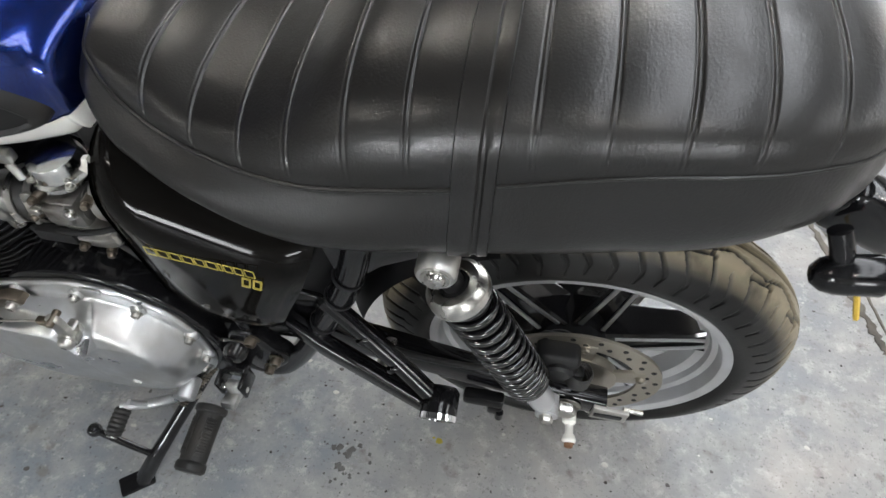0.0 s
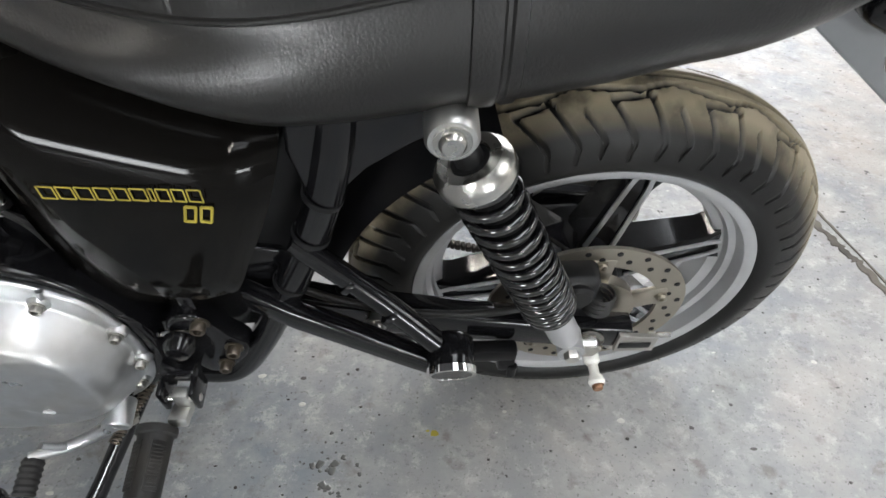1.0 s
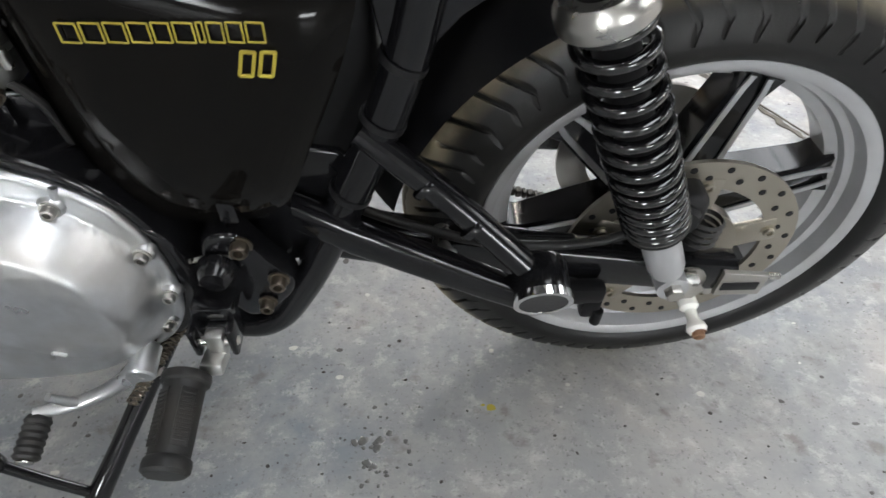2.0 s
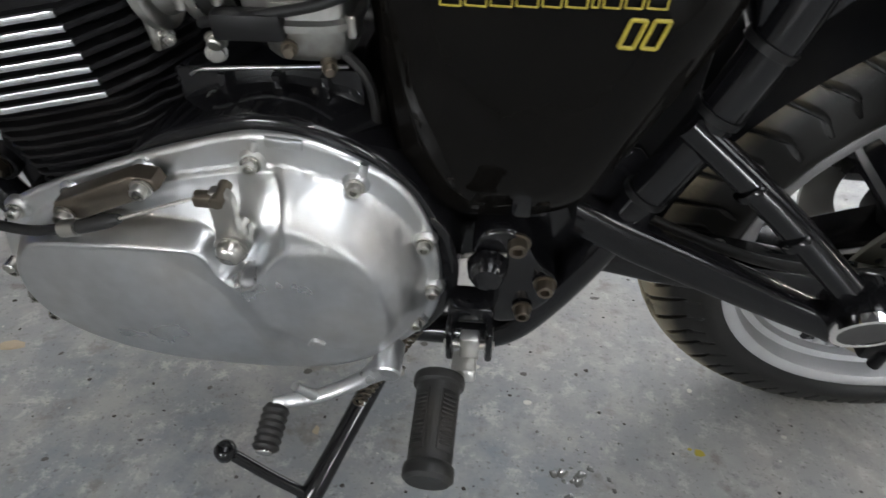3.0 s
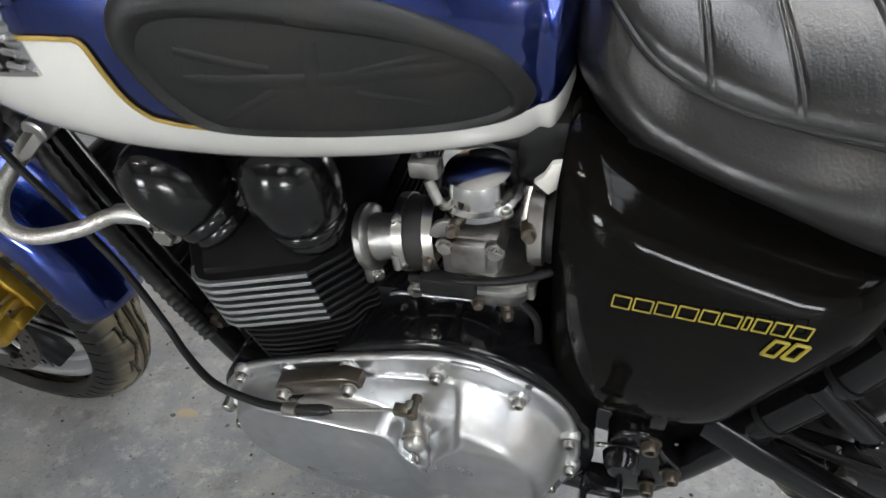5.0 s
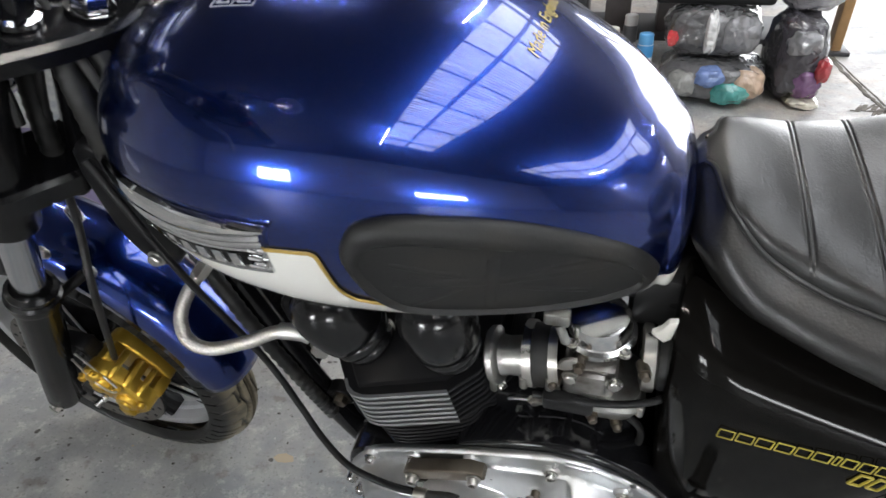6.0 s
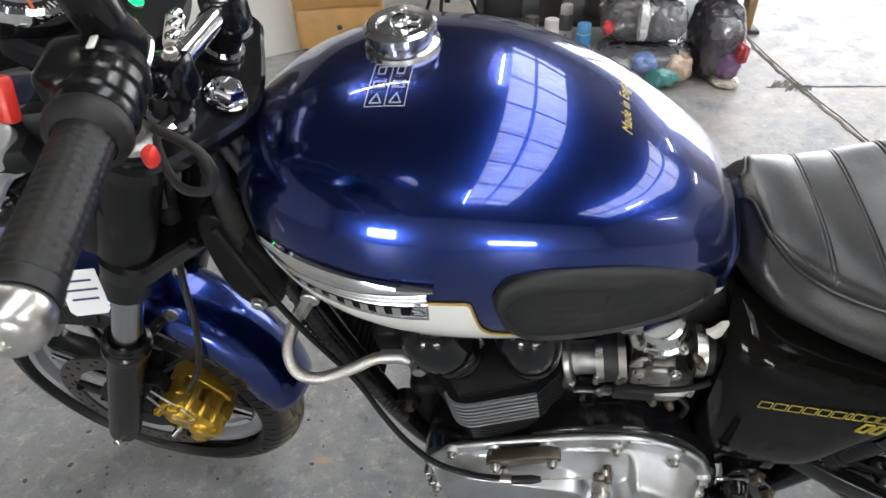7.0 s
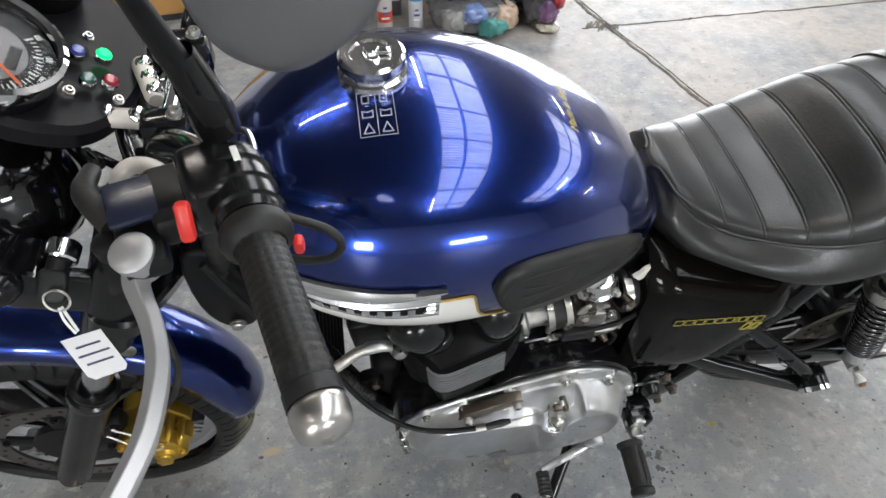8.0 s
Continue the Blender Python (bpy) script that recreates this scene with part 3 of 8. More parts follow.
# seat
SX = [-0.545, -0.535, -0.530, -0.523, -0.510, -0.493, -0.473, -0.450, -0.400, -0.354, -0.305, -0.260, -0.210, -0.175, -0.125, -0.060, -0.010, 0.042, 0.098, 0.143, 0.173, 0.188]
SBULGE = interp(SX, [0.028, 0.052, 0.051, 0.0348, 0.030, 0.0284, 0.0280, 0.028, 0.028, 0.024, 0.020, 0.017, 0.013, 0.011, 0.009, 0.008, 0.008, 0.008, 0.008, 0.006, 0.004, 0.002])
SBOT = interp(SX, [0.738, 0.728, 0.7237, 0.7176, 0.7095, 0.7030, 0.7002, 0.697, 0.688, 0.674, 0.665, 0.666, 0.671, 0.676, 0.680, 0.691, 0.702, 0.712, 0.730, 0.746, 0.768, 0.796])
SPIPE = interp(SX, [0.7865, 0.7965, 0.797, 0.792, 0.780, 0.766, 0.756, 0.750, 0.746, 0.746, 0.750, 0.757, 0.768, 0.776, 0.790, 0.808, 0.817, 0.823, 0.827, 0.829, 0.830, 0.828])
STOP = interp(SX, [0.788, 0.799, 0.800, 0.8014, 0.8005, 0.7975, 0.7931, 0.788, 0.782, 0.791, 0.813, 0.840, 0.854, 0.863, 0.871, 0.879, 0.883, 0.884, 0.882, 0.873, 0.857, 0.838])
SHW = interp(SX, [0.012, 0.018, 0.026, 0.052, 0.070, 0.084, 0.094, 0.105, 0.124, 0.138, 0.148, 0.151, 0.152, 0.152, 0.150, 0.147, 0.143, 0.138, 0.124, 0.100, 0.062, 0.015])
PLEATS = [-0.455, -0.404, -0.352, -0.303, -0.251, -0.200, -0.104, -0.053, 0.000, 0.051, 0.100]
_rng = random.Random(4)
PUCKER = [(_rng.uniform(-0.5, 0.12), _rng.uniform(0.2, 0.8), _rng.uniform(0.02, 0.05), _rng.uniform(-0.0010, 0.0006)) for _ in range(60)]


def seat_point(x, v, out=0.0, pleat=True):
    """v from 0 (left lower edge) through 0.22 (welt) over the top to 1 (right lower edge)."""
    hw, zb, zp, zt = SHW(x), SBOT(x), SPIPE(x), STOP(x)
    left = v <= 0.5
    w = v if left else 1 - v
    if w < 0.22:
        t = w / 0.22
        if t > 0.4:
            y = hw * 0.98 + (SBULGE(x) + 0.02 * hw) * math.sin((1 - t) / 0.6 * math.pi / 2) ** 1.2
        else:
            y = hw + SBULGE(x) - 0.026 * (1 - t / 0.4) ** 2
        z = zb + (zp - zb) * t
    else:
        a = (w - 0.22) / 0.28 * math.pi / 2
        y = hw * 0.98 * math.cos(a) ** 0.75
        z = zp + (zt - zp) * math.sin(a) ** 0.85
        if pleat:
            fade = min(1, (w - 0.22) / 0.02)
            g = 0.0
            for px in PLEATS:
                d = x - px + 0.010 * math.sin(a) * min(1.0, max(0.0, -px / 0.3))
                if abs(d) < 0.03:
                    g += 0.0007 * math.exp(-(d / 0.0013) ** 2) - 0.0014 * math.exp(-((abs(d) - 0.0023) / 0.0009) ** 2) * (1.0 if d > 0 else 0.45) - 0.0012 * math.exp(-(d / 0.012) ** 2)
            for ux, uv, ur, uh in PUCKER:
                q = ((x - ux) / ur) ** 2 + ((w - uv) / 0.06) ** 2 if left else ((x - ux) / ur) ** 2 + ((v - uv) / 0.06) ** 2
                if q < 9:
                    g += uh * math.exp(-q)
            z += g * fade
    y *= -1 if left else 1
    return Vector((x, y, z + out))


_xs = {round(-0.545 + 0.733 * k / 240, 5) for k in range(241)}
for _p in PLEATS:
    _xs |= {round(_p + 0.0008 * k, 5) for k in range(-24, 9)}
_xs = sorted(_xs)
seat = part("seat", grid_mesh([[seat_point(x, j / 64) for j in range(65)] for x in _xs], cap=True), LEATHER, bike, "black pleated leather dual seat", smooth=70)
for side in (1, -1):
    for x0, x1, r in ((-0.536, -0.163, 0.0026), (-0.129, 0.180, 0.0016)):
        _pts = []
        for k in range(120):
            x = x0 + (x1 - x0) * (k / 119) ** 1.3
            q = seat_point(x, 0.22, 0.0, False)
            _pts.append((q.x, side * q.y * 1.004, q.z))
        part("welt", tube(_pts, r, 8, 1), LEATHER, seat, "raised seat welt")
_rows = []
for x, o in ((-0.165, 0.000), (-0.164, 0.003), (-0.145, 0.0035), (-0.143, 0.0012), (-0.140, 0.0012), (-0.138, 0.003), (-0.130, 0.003), (-0.129, 0.0)):
    row = []
    for j in range(49):
        v = j / 48
        q = seat_point(x, v, 0, False)
        c = Vector((x, 0, 0.74))
        q += (q - c).normalized() * o
        row.append(q)
    _rows.append(row)
part("seat_strap", grid_mesh(_rows), LEATHER, seat, "leather strap across the seat")


# ---- wheels ----
def tyre_mesh(centre, R, half, bead, kind, seg=1482, across=120):
    """A tyre with its tread cut into the crown."""
    c = Vector(centre)
    prof = []
    for j in range(across + 1):
        u = -1 + 2 * j / across
        if abs(u) < 0.62:
            t = u / 0.62
            y = half * 0.97 * math.sin(t * 1.25) / math.sin(1.25)
            r = R - (half * 0.62) * (1 - math.cos(t * 1.25)) / (1 - math.cos(1.25)) * 1.60
        else:
            t = (abs(u) - 0.62) / 0.38
            y0, r0 = half * 0.97, R - half * 0.992
            y = math.copysign(y0 + 0.03 * half * math.sin(t * math.pi) - t * t * half * 0.26, u)
            r = r0 + (bead - r0) * t
        prof.append((u, y, r))
    verts, faces, dust = [], [], []
    rep = 19
    # one pitch of the tread on one side: (along, across) lines with their half widths
    LINES = [((0.02, 0.225), (0.44, 0.205), 0.020), ((0.02, 0.225), (0.28, 0.50), 0.026), ((0.28, 0.50), (0.22, 0.60), 0.024),
             ((0.38, 0.180), (0.64, 0.50), 0.026), ((0.64, 0.50), (0.58, 0.59), 0.022), ((0.74, 0.30), (0.94, 0.49), 0.022), ((0.94, 0.49), (0.88, 0.57), 0.018),
             ((0.0, 0.150), (0.30, 0.165), 0.020), ((0.30, 0.165), (0.62, 0.105), 0.020), ((0.62, 0.105), (1.0, 0.150), 0.020), ((0.0, 0.020), (1.0, 0.020), 0.010)]
    wide = 2 * math.pi * R / rep
    deep = 1.62 * half

    def groove(p, au):
        best = 1.0
        for (p0, u0), (p1, u1), w in LINES:
            for k in (-1, 0, 1):
                ax, ay, bx, by = (p0 + k) * wide, u0 * deep, (p1 + k) * wide, u1 * deep
                ex, ey, wx, wy = bx - ax, by - ay, p * wide - ax, au * deep - ay
                t = min(1.0, max(0.0, (wx * ex + wy * ey) / (ex * ex + ey * ey)))
                best = min(best, math.hypot(wx - t * ex, wy - t * ey) - w * 0.075)
        return min(1.0, max(0.0, 1.0 - best / 0.0009))

    table = {}
    per = seg // rep
    for i in range(seg):
        a = 2 * math.pi * i / seg
        for j, (u, y, r) in enumerate(prof):
            au = abs(u)
            d = 0.0
            if au < 0.62:
                k = ((-i + (per // 2 if u > 0 else 0)) % per, min(j, across - j))
                if k not in table:
                    table[k] = groove(k[0] / per, au)
                d = table[k]
            rr = r - 0.006 * d
            verts.append((c.x + rr * math.cos(a), c.y + y, c.z + rr * math.sin(a)))
            dust.append(max(0.0, min(1.0, (0.44 - au) / 0.20)) * (1.0 if kind == "rear" else 0.7) * (1 - d))
    n = across + 1
    for i in range(seg):
        k = (i + 1) % seg
        for j in range(across):
            faces.append((i * n + j, i * n + j + 1, k * n + j + 1, k * n + j))
    me = bpy.data.meshes.new("tyre")
    me.from_pydata(verts, [], faces)
    att = me.attributes.new("dust", "FLOAT", "POINT")
    att.data.foreach_set("value", dust)
    bm = bmesh.new()
    bm.from_mesh(me)
    bpy.data.meshes.remove(me)
    return bm


def wheel(name, centre, R, half, rim, spokes, first, disc_r, disc_y, kind, m=None, label=""):
    c = Vector(centre)
    holder = part(name, lathe([(0.020, -0.062), (0.045, -0.060), (0.052, -0.050), (0.055, -0.02), (0.062, 0.0), (0.055, 0.02), (0.052, 0.05), (0.03, 0.062), (0.02, 0.062)], c, (0, 1, 0), 40), SATIN, bike, label, m=m)
    part("tyre", tyre_mesh(c, R, half, rim - 0.004, kind), TYRE, holder, "dusty black tyre with worn tread", smooth=35, m=m)
    w = half * 0.78
    inner = [(rim - 0.010, -w - 0.001), (rim - 0.012, -w + 0.005), (rim - 0.014, -w + 0.018), (rim - 0.022, -w + 0.021), (rim - 0.025, -w + 0.030), (rim - 0.036, -w + 0.036), (rim - 0.038, w - 0.030), (rim - 0.020, w - 0.016), (rim - 0.012, w - 0.002), (rim - 0.002, w + 0.004), (rim + 0.005, w), (rim - 0.005, w - 0.008)]
    part("rim", lathe([(rim + 0.003, -w + 0.006), (rim + 0.006, -w), (rim + 0.003, -w - 0.005), (rim - 0.003, -w - 0.005), *inner], c, (0, 1, 0), 120), SILVER, holder, "silver painted cast rim")
    for k in range(spokes):
        a = radians(first + 360 / spokes * k)
        turn = Matrix.Translation(c) @ Matrix.Rotation(-a, 4, "Y")
        if m is not None:
            turn = m @ turn
        r0, r1, w0, w1 = 0.045, rim - 0.030, 0.026, 0.019
        rows = []
        for t in (0, 0.3, 0.6, 0.85, 1.0):
            x = r0 + (r1 - r0) * t
            ww = w0 + (w1 - w0) * t + (0.010 if t == 1.0 else 0.0)
            d = 0.030 - 0.008 * t
            rows.append([(x, -d, -ww + 0.004), (x, -d + 0.004, -ww), (x, d - 0.004, -ww), (x, d, -ww + 0.004), (x, d, ww - 0.004), (x, d - 0.004, ww), (x, -d + 0.004, ww), (x, -d, ww - 0.004), (x, -d + 0.006, 0)])
        sp = part("spoke", grid_mesh(rows, loop_v=True, cap=True), GLOSSBLACK, holder, m=turn)
        for s in (-1, 1):
            for f in (-1, 1):
                rows = []
                for t in (0.12, 0.5, 0.9, 1.0):
                    x = r0 + (r1 - r0) * t
                    ww = w0 + (w1 - w0) * t - 0.004
                    d = 0.0305 - 0.008 * t
                    o = (ww - 0.004) * s * (1 - 0.15 * (t == 1.0))
                    rows.append([(x, f * (d - 0.001), o - 0.0036), (x, f * (d + 0.0012), o - 0.003), (x, f * (d + 0.0012), o + 0.003), (x, f * (d - 0.001), o + 0.0036)])
                part("machined_edge", grid_mesh(rows), FINEDGE, sp, "bare machined spoke edge", m=turn)
    dm = lathe([(disc_r - 0.034, disc_y - 0.0025), (disc_r, disc_y - 0.0025), (disc_r, disc_y + 0.0025), (disc_r - 0.034, disc_y + 0.0025)], c, (0, 1, 0), 96, closed=True)
    disc = part("brake_disc", dm, DISC if kind == "rear" else DARKDISC, holder, "drilled steel brake disc", m=m)
    holes = None
    for k in range(40):
        a = 2 * math.pi * k / 40
        rr = disc_r - (0.009 if k % 2 else 0.021)
        h = lathe([(0, -0.0033), (0.0036, -0.0033), (0.0042, -0.0020)], (c.x + rr * math.cos(a), c.y + disc_y, c.z + rr * math.sin(a)), (0, 1, 0), 8)
        holes = h if holes is None else join(holes, h)
    part("drillings", holes, PLASTIC, disc, m=m)
    arms = lathe([(0.03, disc_y - 0.006), (disc_r * 0.5, disc_y - 0.005), (disc_r * 0.5, disc_y + 0.01), (0.03, disc_y + 0.012)], c, (0, 1, 0), 60)
    for k in range(5):
        a = 2 * math.pi * k / 5 + 0.3
        t = Matrix.Translation(c) @ Matrix.Rotation(-a, 4, "Y")
        b = box(disc_r * 0.62, disc_y, 0, disc_r * 0.42, 0.007, 0.034, 0.002)
        b.transform(t)
        arms = join(arms, b)
        q = t @ Vector((disc_r * 0.76, disc_y - 0.004, 0))
        arms = join(arms, bolt(q, (0, -1, 0), 0.006, 0.005))
    part("disc_carrier", arms, DISC if kind == "rear" else SATIN, disc, "cast disc carrier", m=m)
    return holder


rear_wheel = wheel("rear_wheel", (0.013, 0, 0.303), 0.304, 0.063, 0.216, 6, 16, 0.127, -0.080, "rear", label="cast rear wheel with dusty tyre")

STEER = -3.5
_axis = Vector((0.469, 0, 0.883)).normalized()
FC = Vector((-1.463, 0, 0.272))
S = Matrix.Translation((0, -0.020, 0)) @ Matrix.Translation(FC) @ Matrix.Rotation(radians(STEER), 4, _axis) @ Matrix.Translation(-FC)
AXES.append(FORWARD)
wheel("front_wheel", tuple(FC), 0.292, 0.055, 0.228, 6, 40, 0.150, -0.062, "front", S, "cast front wheel with drilled disc")
AXES.pop()

# rear sprocket and chain on the far side
part("rear_sprocket", lathe([(0.07, 0.072), (0.108, 0.072), (0.108, 0.078), (0.07, 0.078)], (0.013, 0, 0.303), (0, 1, 0), 60, closed=True), STEEL, rear_wheel, "steel chain sprocket")

# ---- engine and cases ----
COVER = rounded([(-0.887, 0.385), (-0.870, 0.411), (-0.852, 0.432), (-0.800, 0.457), (-0.725, 0.485), (-0.654, 0.506), (-0.622, 0.510), (-0.585, 0.504), (-0.545, 0.484), (-0.517, 0.458), (-0.500, 0.415), (-0.495, 0.365), (-0.502, 0.318), (-0.524, 0.278), (-0.556, 0.252), (-0.600, 0.238), (-0.660, 0.232), (-0.734, 0.236), (-0.816, 0.250), (-0.874, 0.268), (-0.896, 0.305), (-0.897, 0.350)], 5)
# foot of the raised body, its crest, and the shelf and pocket of the clutch arm
FOOT = rounded([(-0.846, 0.412), (-0.800, 0.441), (-0.761, 0.455), (-0.715, 0.466), (-0.660, 0.478), (-0.632, 0.482), (-0.602, 0.480), (-0.564, 0.467), (-0.537, 0.446), (-0.517, 0.415), (-0.508, 0.379), (-0.509, 0.335), (-0.524, 0.298), (-0.556, 0.264), (-0.600, 0.248), (-0.660, 0.241), (-0.740, 0.246), (-0.820, 0.260), (-0.868, 0.284), (-0.884, 0.330), (-0.872, 0.382)], 4)
CREST = rounded([(-0.838, 0.404), (-0.800, 0.428), (-0.755, 0.440), (-0.700, 0.448), (-0.650, 0.455), (-0.615, 0.456), (-0.589, 0.450), (-0.565, 0.440), (-0.547, 0.419), (-0.538, 0.385), (-0.540, 0.345), (-0.558, 0.308), (-0.600, 0.286), (-0.660, 0.278), (-0.740, 0.282), (-0.810, 0.296), (-0.850, 0.326), (-0.856, 0.370)], 4)
SHELF = rounded([(-0.846, 0.424), (-0.784, 0.462), (-0.718, 0.480), (-0.660, 0.492), (-0.634, 0.496), (-0.619, 0.489), (-0.611, 0.476), (-0.608, 0.458), (-0.610, 0.440), (-0.619, 0.430), (-0.629, 0.418), (-0.639, 0.403), (-0.653, 0.396), (-0.665, 0.403), (-0.671, 0.421), (-0.684, 0.431), (-0.715, 0.432), (-0.755, 0.430), (-0.805, 0.424), (-0.838, 0.416)], 4)


def distance_in(poly):
    """A function that tells how far a point lies inside (plus) an outline."""
    a = np.array(poly)
    b = np.roll(a, -1, 0)
    e = b - a
    n2 = np.maximum((e * e).sum(1), 1e-12)
    slope = e[:, 0] / np.where(e[:, 1] == 0, 1e-9, e[:, 1])

    def at(x, z):
        w = np.array((x, z)) - a
        t = np.clip((w * e).sum(1) / n2, 0, 1)
        d = float(np.sqrt(((w - e * t[:, None]) ** 2).sum(1).min()))
        up = (a[:, 1] > z) != (b[:, 1] > z)
        return d if int((up & (a[:, 0] + (z - a[:, 1]) * slope > x)).sum()) % 2 else -d
    return at


in_foot, in_crest, in_shelf = distance_in(FOOT), distance_in(CREST), distance_in(SHELF)


def ease(t):
    t = min(1.0, max(0.0, t))
    return t * t * (3 - 2 * t)


def cover_height(x, z):
    """How far the cover stands out from its rim."""
    g, c = in_foot(x, z), in_crest(x, z)
    if g <= 0:
        return 0.0016 * ease(1 + g / 0.002)
    t = 1.0 if c >= 0 else g / (g - c)
    h = 0.004 * ease(g / 0.003) + 0.038 * math.sin(t * math.pi / 2) ** 1.15
    # the clutch drum under a round swelling with a flat face
    r = math.hypot(x + 0.583, z - 0.378)
    h += 0.0060 * ease((0.088 - r) / 0.05) * t
    h += 0.0010 * math.exp(-((r - 0.060) / 0.006) ** 2)
    h *= 1 - 0.20 * ease((-0.70 - x) / 0.16)
    h += max(0.0, 0.007 * (1 - ((x + 0.765) / 0.10) ** 2 - ((z - 0.345) / 0.085) ** 2))
    # a shallow wedge that runs down from the arm
    half = 0.012 + 0.022 * min(1.0, max(0.0, (z - 0.27) / 0.14))
    q = abs(x + 0.648 - 0.06 * (0.41 - z)) / half
    if q < 1:
        h += 0.0050 * ease(1 - q) * ease((z - 0.265) / 0.10) * t
    # the shelf along the top opens into the round pocket of the arm
    k = in_shelf(x, z)
    if k > -0.008:
        h += 0.0016 * math.exp(-((k + 0.003) / 0.0026) ** 2) * min(1.0, h / 0.03)
        low = 0.004 * ease(g / 0.003) + 0.021 * ease(g / 0.055)
        h += (min(h, low) - h) * ease((k + 0.0025) / 0.0095)
    return h


def cover_mesh():
    cx, cz = -0.67, 0.37
    fine = rounded(COVER, 3)
    rings = [[(x, -0.154, z) for x, z in inset(fine, 0.004)], [(x, -0.158, z) for x, z in inset(fine, 0.001)], [(x, -0.161, z) for x, z in fine], [(x, -0.164, z) for x, z in inset(fine, 0.002)]]
    base = inset(fine, 0.004)
    n = 100
    for k in range(n + 1):
        s = 1 - k / n
        ring = []
        for x, z in base:
            px, pz = cx + (x - cx) * s, cz + (z - cz) * s
            ring.append((px, -0.165 - cover_height(px, pz), pz))
        rings.append(ring)
    return grid_mesh(rings, loop_v=True)


cover = part("clutch_cover", cover_mesh(), ALU, bike, "polished aluminium clutch cover with cap screws", smooth=60)
SCREWS = [(-0.852, 0.424), (-0.793, 0.446), (-0.722, 0.472), (-0.634, 0.486), (-0.558, 0.469), (-0.508, 0.411), (-0.503, 0.354), (-0.519, 0.307), (-0.603, 0.252), (-0.891, 0.350), (-0.889, 0.312), (-0.884, 0.284)]
for x, z in SCREWS:
    part("screw_boss", lathe([(0.0, -0.003), (0.0085, -0.003), (0.0105, 0.0), (0.0108, 0.006)], (x, -0.166, z), (0, 1, 0), 16), ALU, cover)
    part("cap_screw", bolt((x, -0.1695, z), (0, -1, 0), 0.0058, 0.007), STEEL, cover, "socket cap screw")
CASE = rounded([(-0.885, 0.40), (-0.80, 0.438), (-0.70, 0.472), (-0.62, 0.482), (-0.55, 0.470), (-0.505, 0.432), (-0.485, 0.40), (-0.485, 0.33), (-0.53, 0.26), (-0.62, 0.225), (-0.75, 0.225), (-0.87, 0.25), (-0.90, 0.32)], 5)
part("crankcase", slab(CASE, 0.13, -0.158, 0.006), GLOSSBLACK, bike, "black crankcase")
part("crankcase_front", box(-0.905, -0.010, 0.325, 0.052, 0.140, 0.230, 0.020, seg=3), SATIN, bike, "black front of the crankcase")

# side panel
PANEL = rounded([(-0.538, 0.712), (-0.512, 0.711), (-0.470, 0.698), (-0.410, 0.682), (-0.350, 0.669), (-0.318, 0.664), (-0.307, 0.650), (-0.312, 0.615), (-0.331, 0.562), (-0.356, 0.505), (-0.378, 0.456), (-0.404, 0.432), (-0.450, 0.420), (-0.500, 0.424), (-0.524, 0.455), (-0.535, 0.510), (-0.539, 0.580), (-0.542, 0.650)], 5)


def panel_mesh(side):
    cx, cz = -0.43, 0.59
    top = interp([-0.545, -0.512, -0.470, -0.410, -0.350, -0.318], [0.714, 0.712, 0.699, 0.683, 0.670, 0.663])
    roll = lambda x, z: 0.056 * max(0.0, 1 - (top(x) - z) / 0.090) ** 3
    rings = [[(x, side * (0.112 - roll(x, z)), z) for x, z in PANEL], [(x, side * (0.134 - roll(x, z)), z) for x, z in PANEL]]
    for k in range(0, 25):
        s = 1 - k / 24
        y = 0.140 + 0.020 * (1 - s ** 5)
        ring = []
        for x, z in PANEL:
            px, pz = cx + (x - cx) * s * (0.995 if k else 1), cz + (z - cz) * s
            ring.append((px, side * (y + 0.010 * (x - cx) * s / 0.1 - roll(px, pz)), pz))
        rings.append(ring)
    return grid_mesh(rings, loop_v=True, cap=True)


panel = part("side_panel", panel_mesh(-1), PANELBLACK, bike, "gloss black side panel with yellow lettering bars", smooth=50)
part("side_panel", panel_mesh(1), PANELBLACK, bike, "gloss black side panel", smooth=50)

# clutch arm, cable and bracket on the cover
arm = part("clutch_arm", slab(rounded([(-0.661, 0.434), (-0.654, 0.421), (-0.643, 0.421), (-0.637, 0.434), (-0.640, 0.455), (-0.638, 0.480), (-0.644, 0.488), (-0.655, 0.486), (-0.657, 0.460)], 4), -0.198, -0.207, 0.002), STEEL, bike, "plated clutch release arm")
part("arm_bolt", join(lathe([(0, -0.012), (0.006, -0.012), (0.009, -0.010), (0.0105, -0.006), (0.0105, -0.002), (0.013, -0.002), (0.013, 0.012)], (-0.6485, -0.208, 0.436), (0, 1, 0), 20), rod((-0.6485, -0.17, 0.436), (-0.6485, -0.20, 0.436), 0.011, 16)), STEEL, arm)
part("arm_clevis", join(box(-0.657, -0.206, 0.483, 0.014, 0.010, 0.010, 0.002), rod((-0.646, -0.213, 0.484), (-0.646, -0.19, 0.484), 0.0052, 12, 0.001)), OILY, arm, "dark cable clevis")
part("cable_bracket", slab([(-0.802, 0.441), (-0.795, 0.452), (-0.722, 0.482), (-0.706, 0.480), (-0.703, 0.471), (-0.712, 0.464), (-0.785, 0.432), (-0.798, 0.432)], -0.170, -0.186, 0.002), OILY, bike, "oily steel cable bracket")
for x, z in ((-0.790, 0.441), (-0.715, 0.473)):
    part("bracket_bolt", bolt((x, -0.188, z), (0, -1, 0), 0.0062, 0.008), STEEL, bike, "socket bracket bolt")
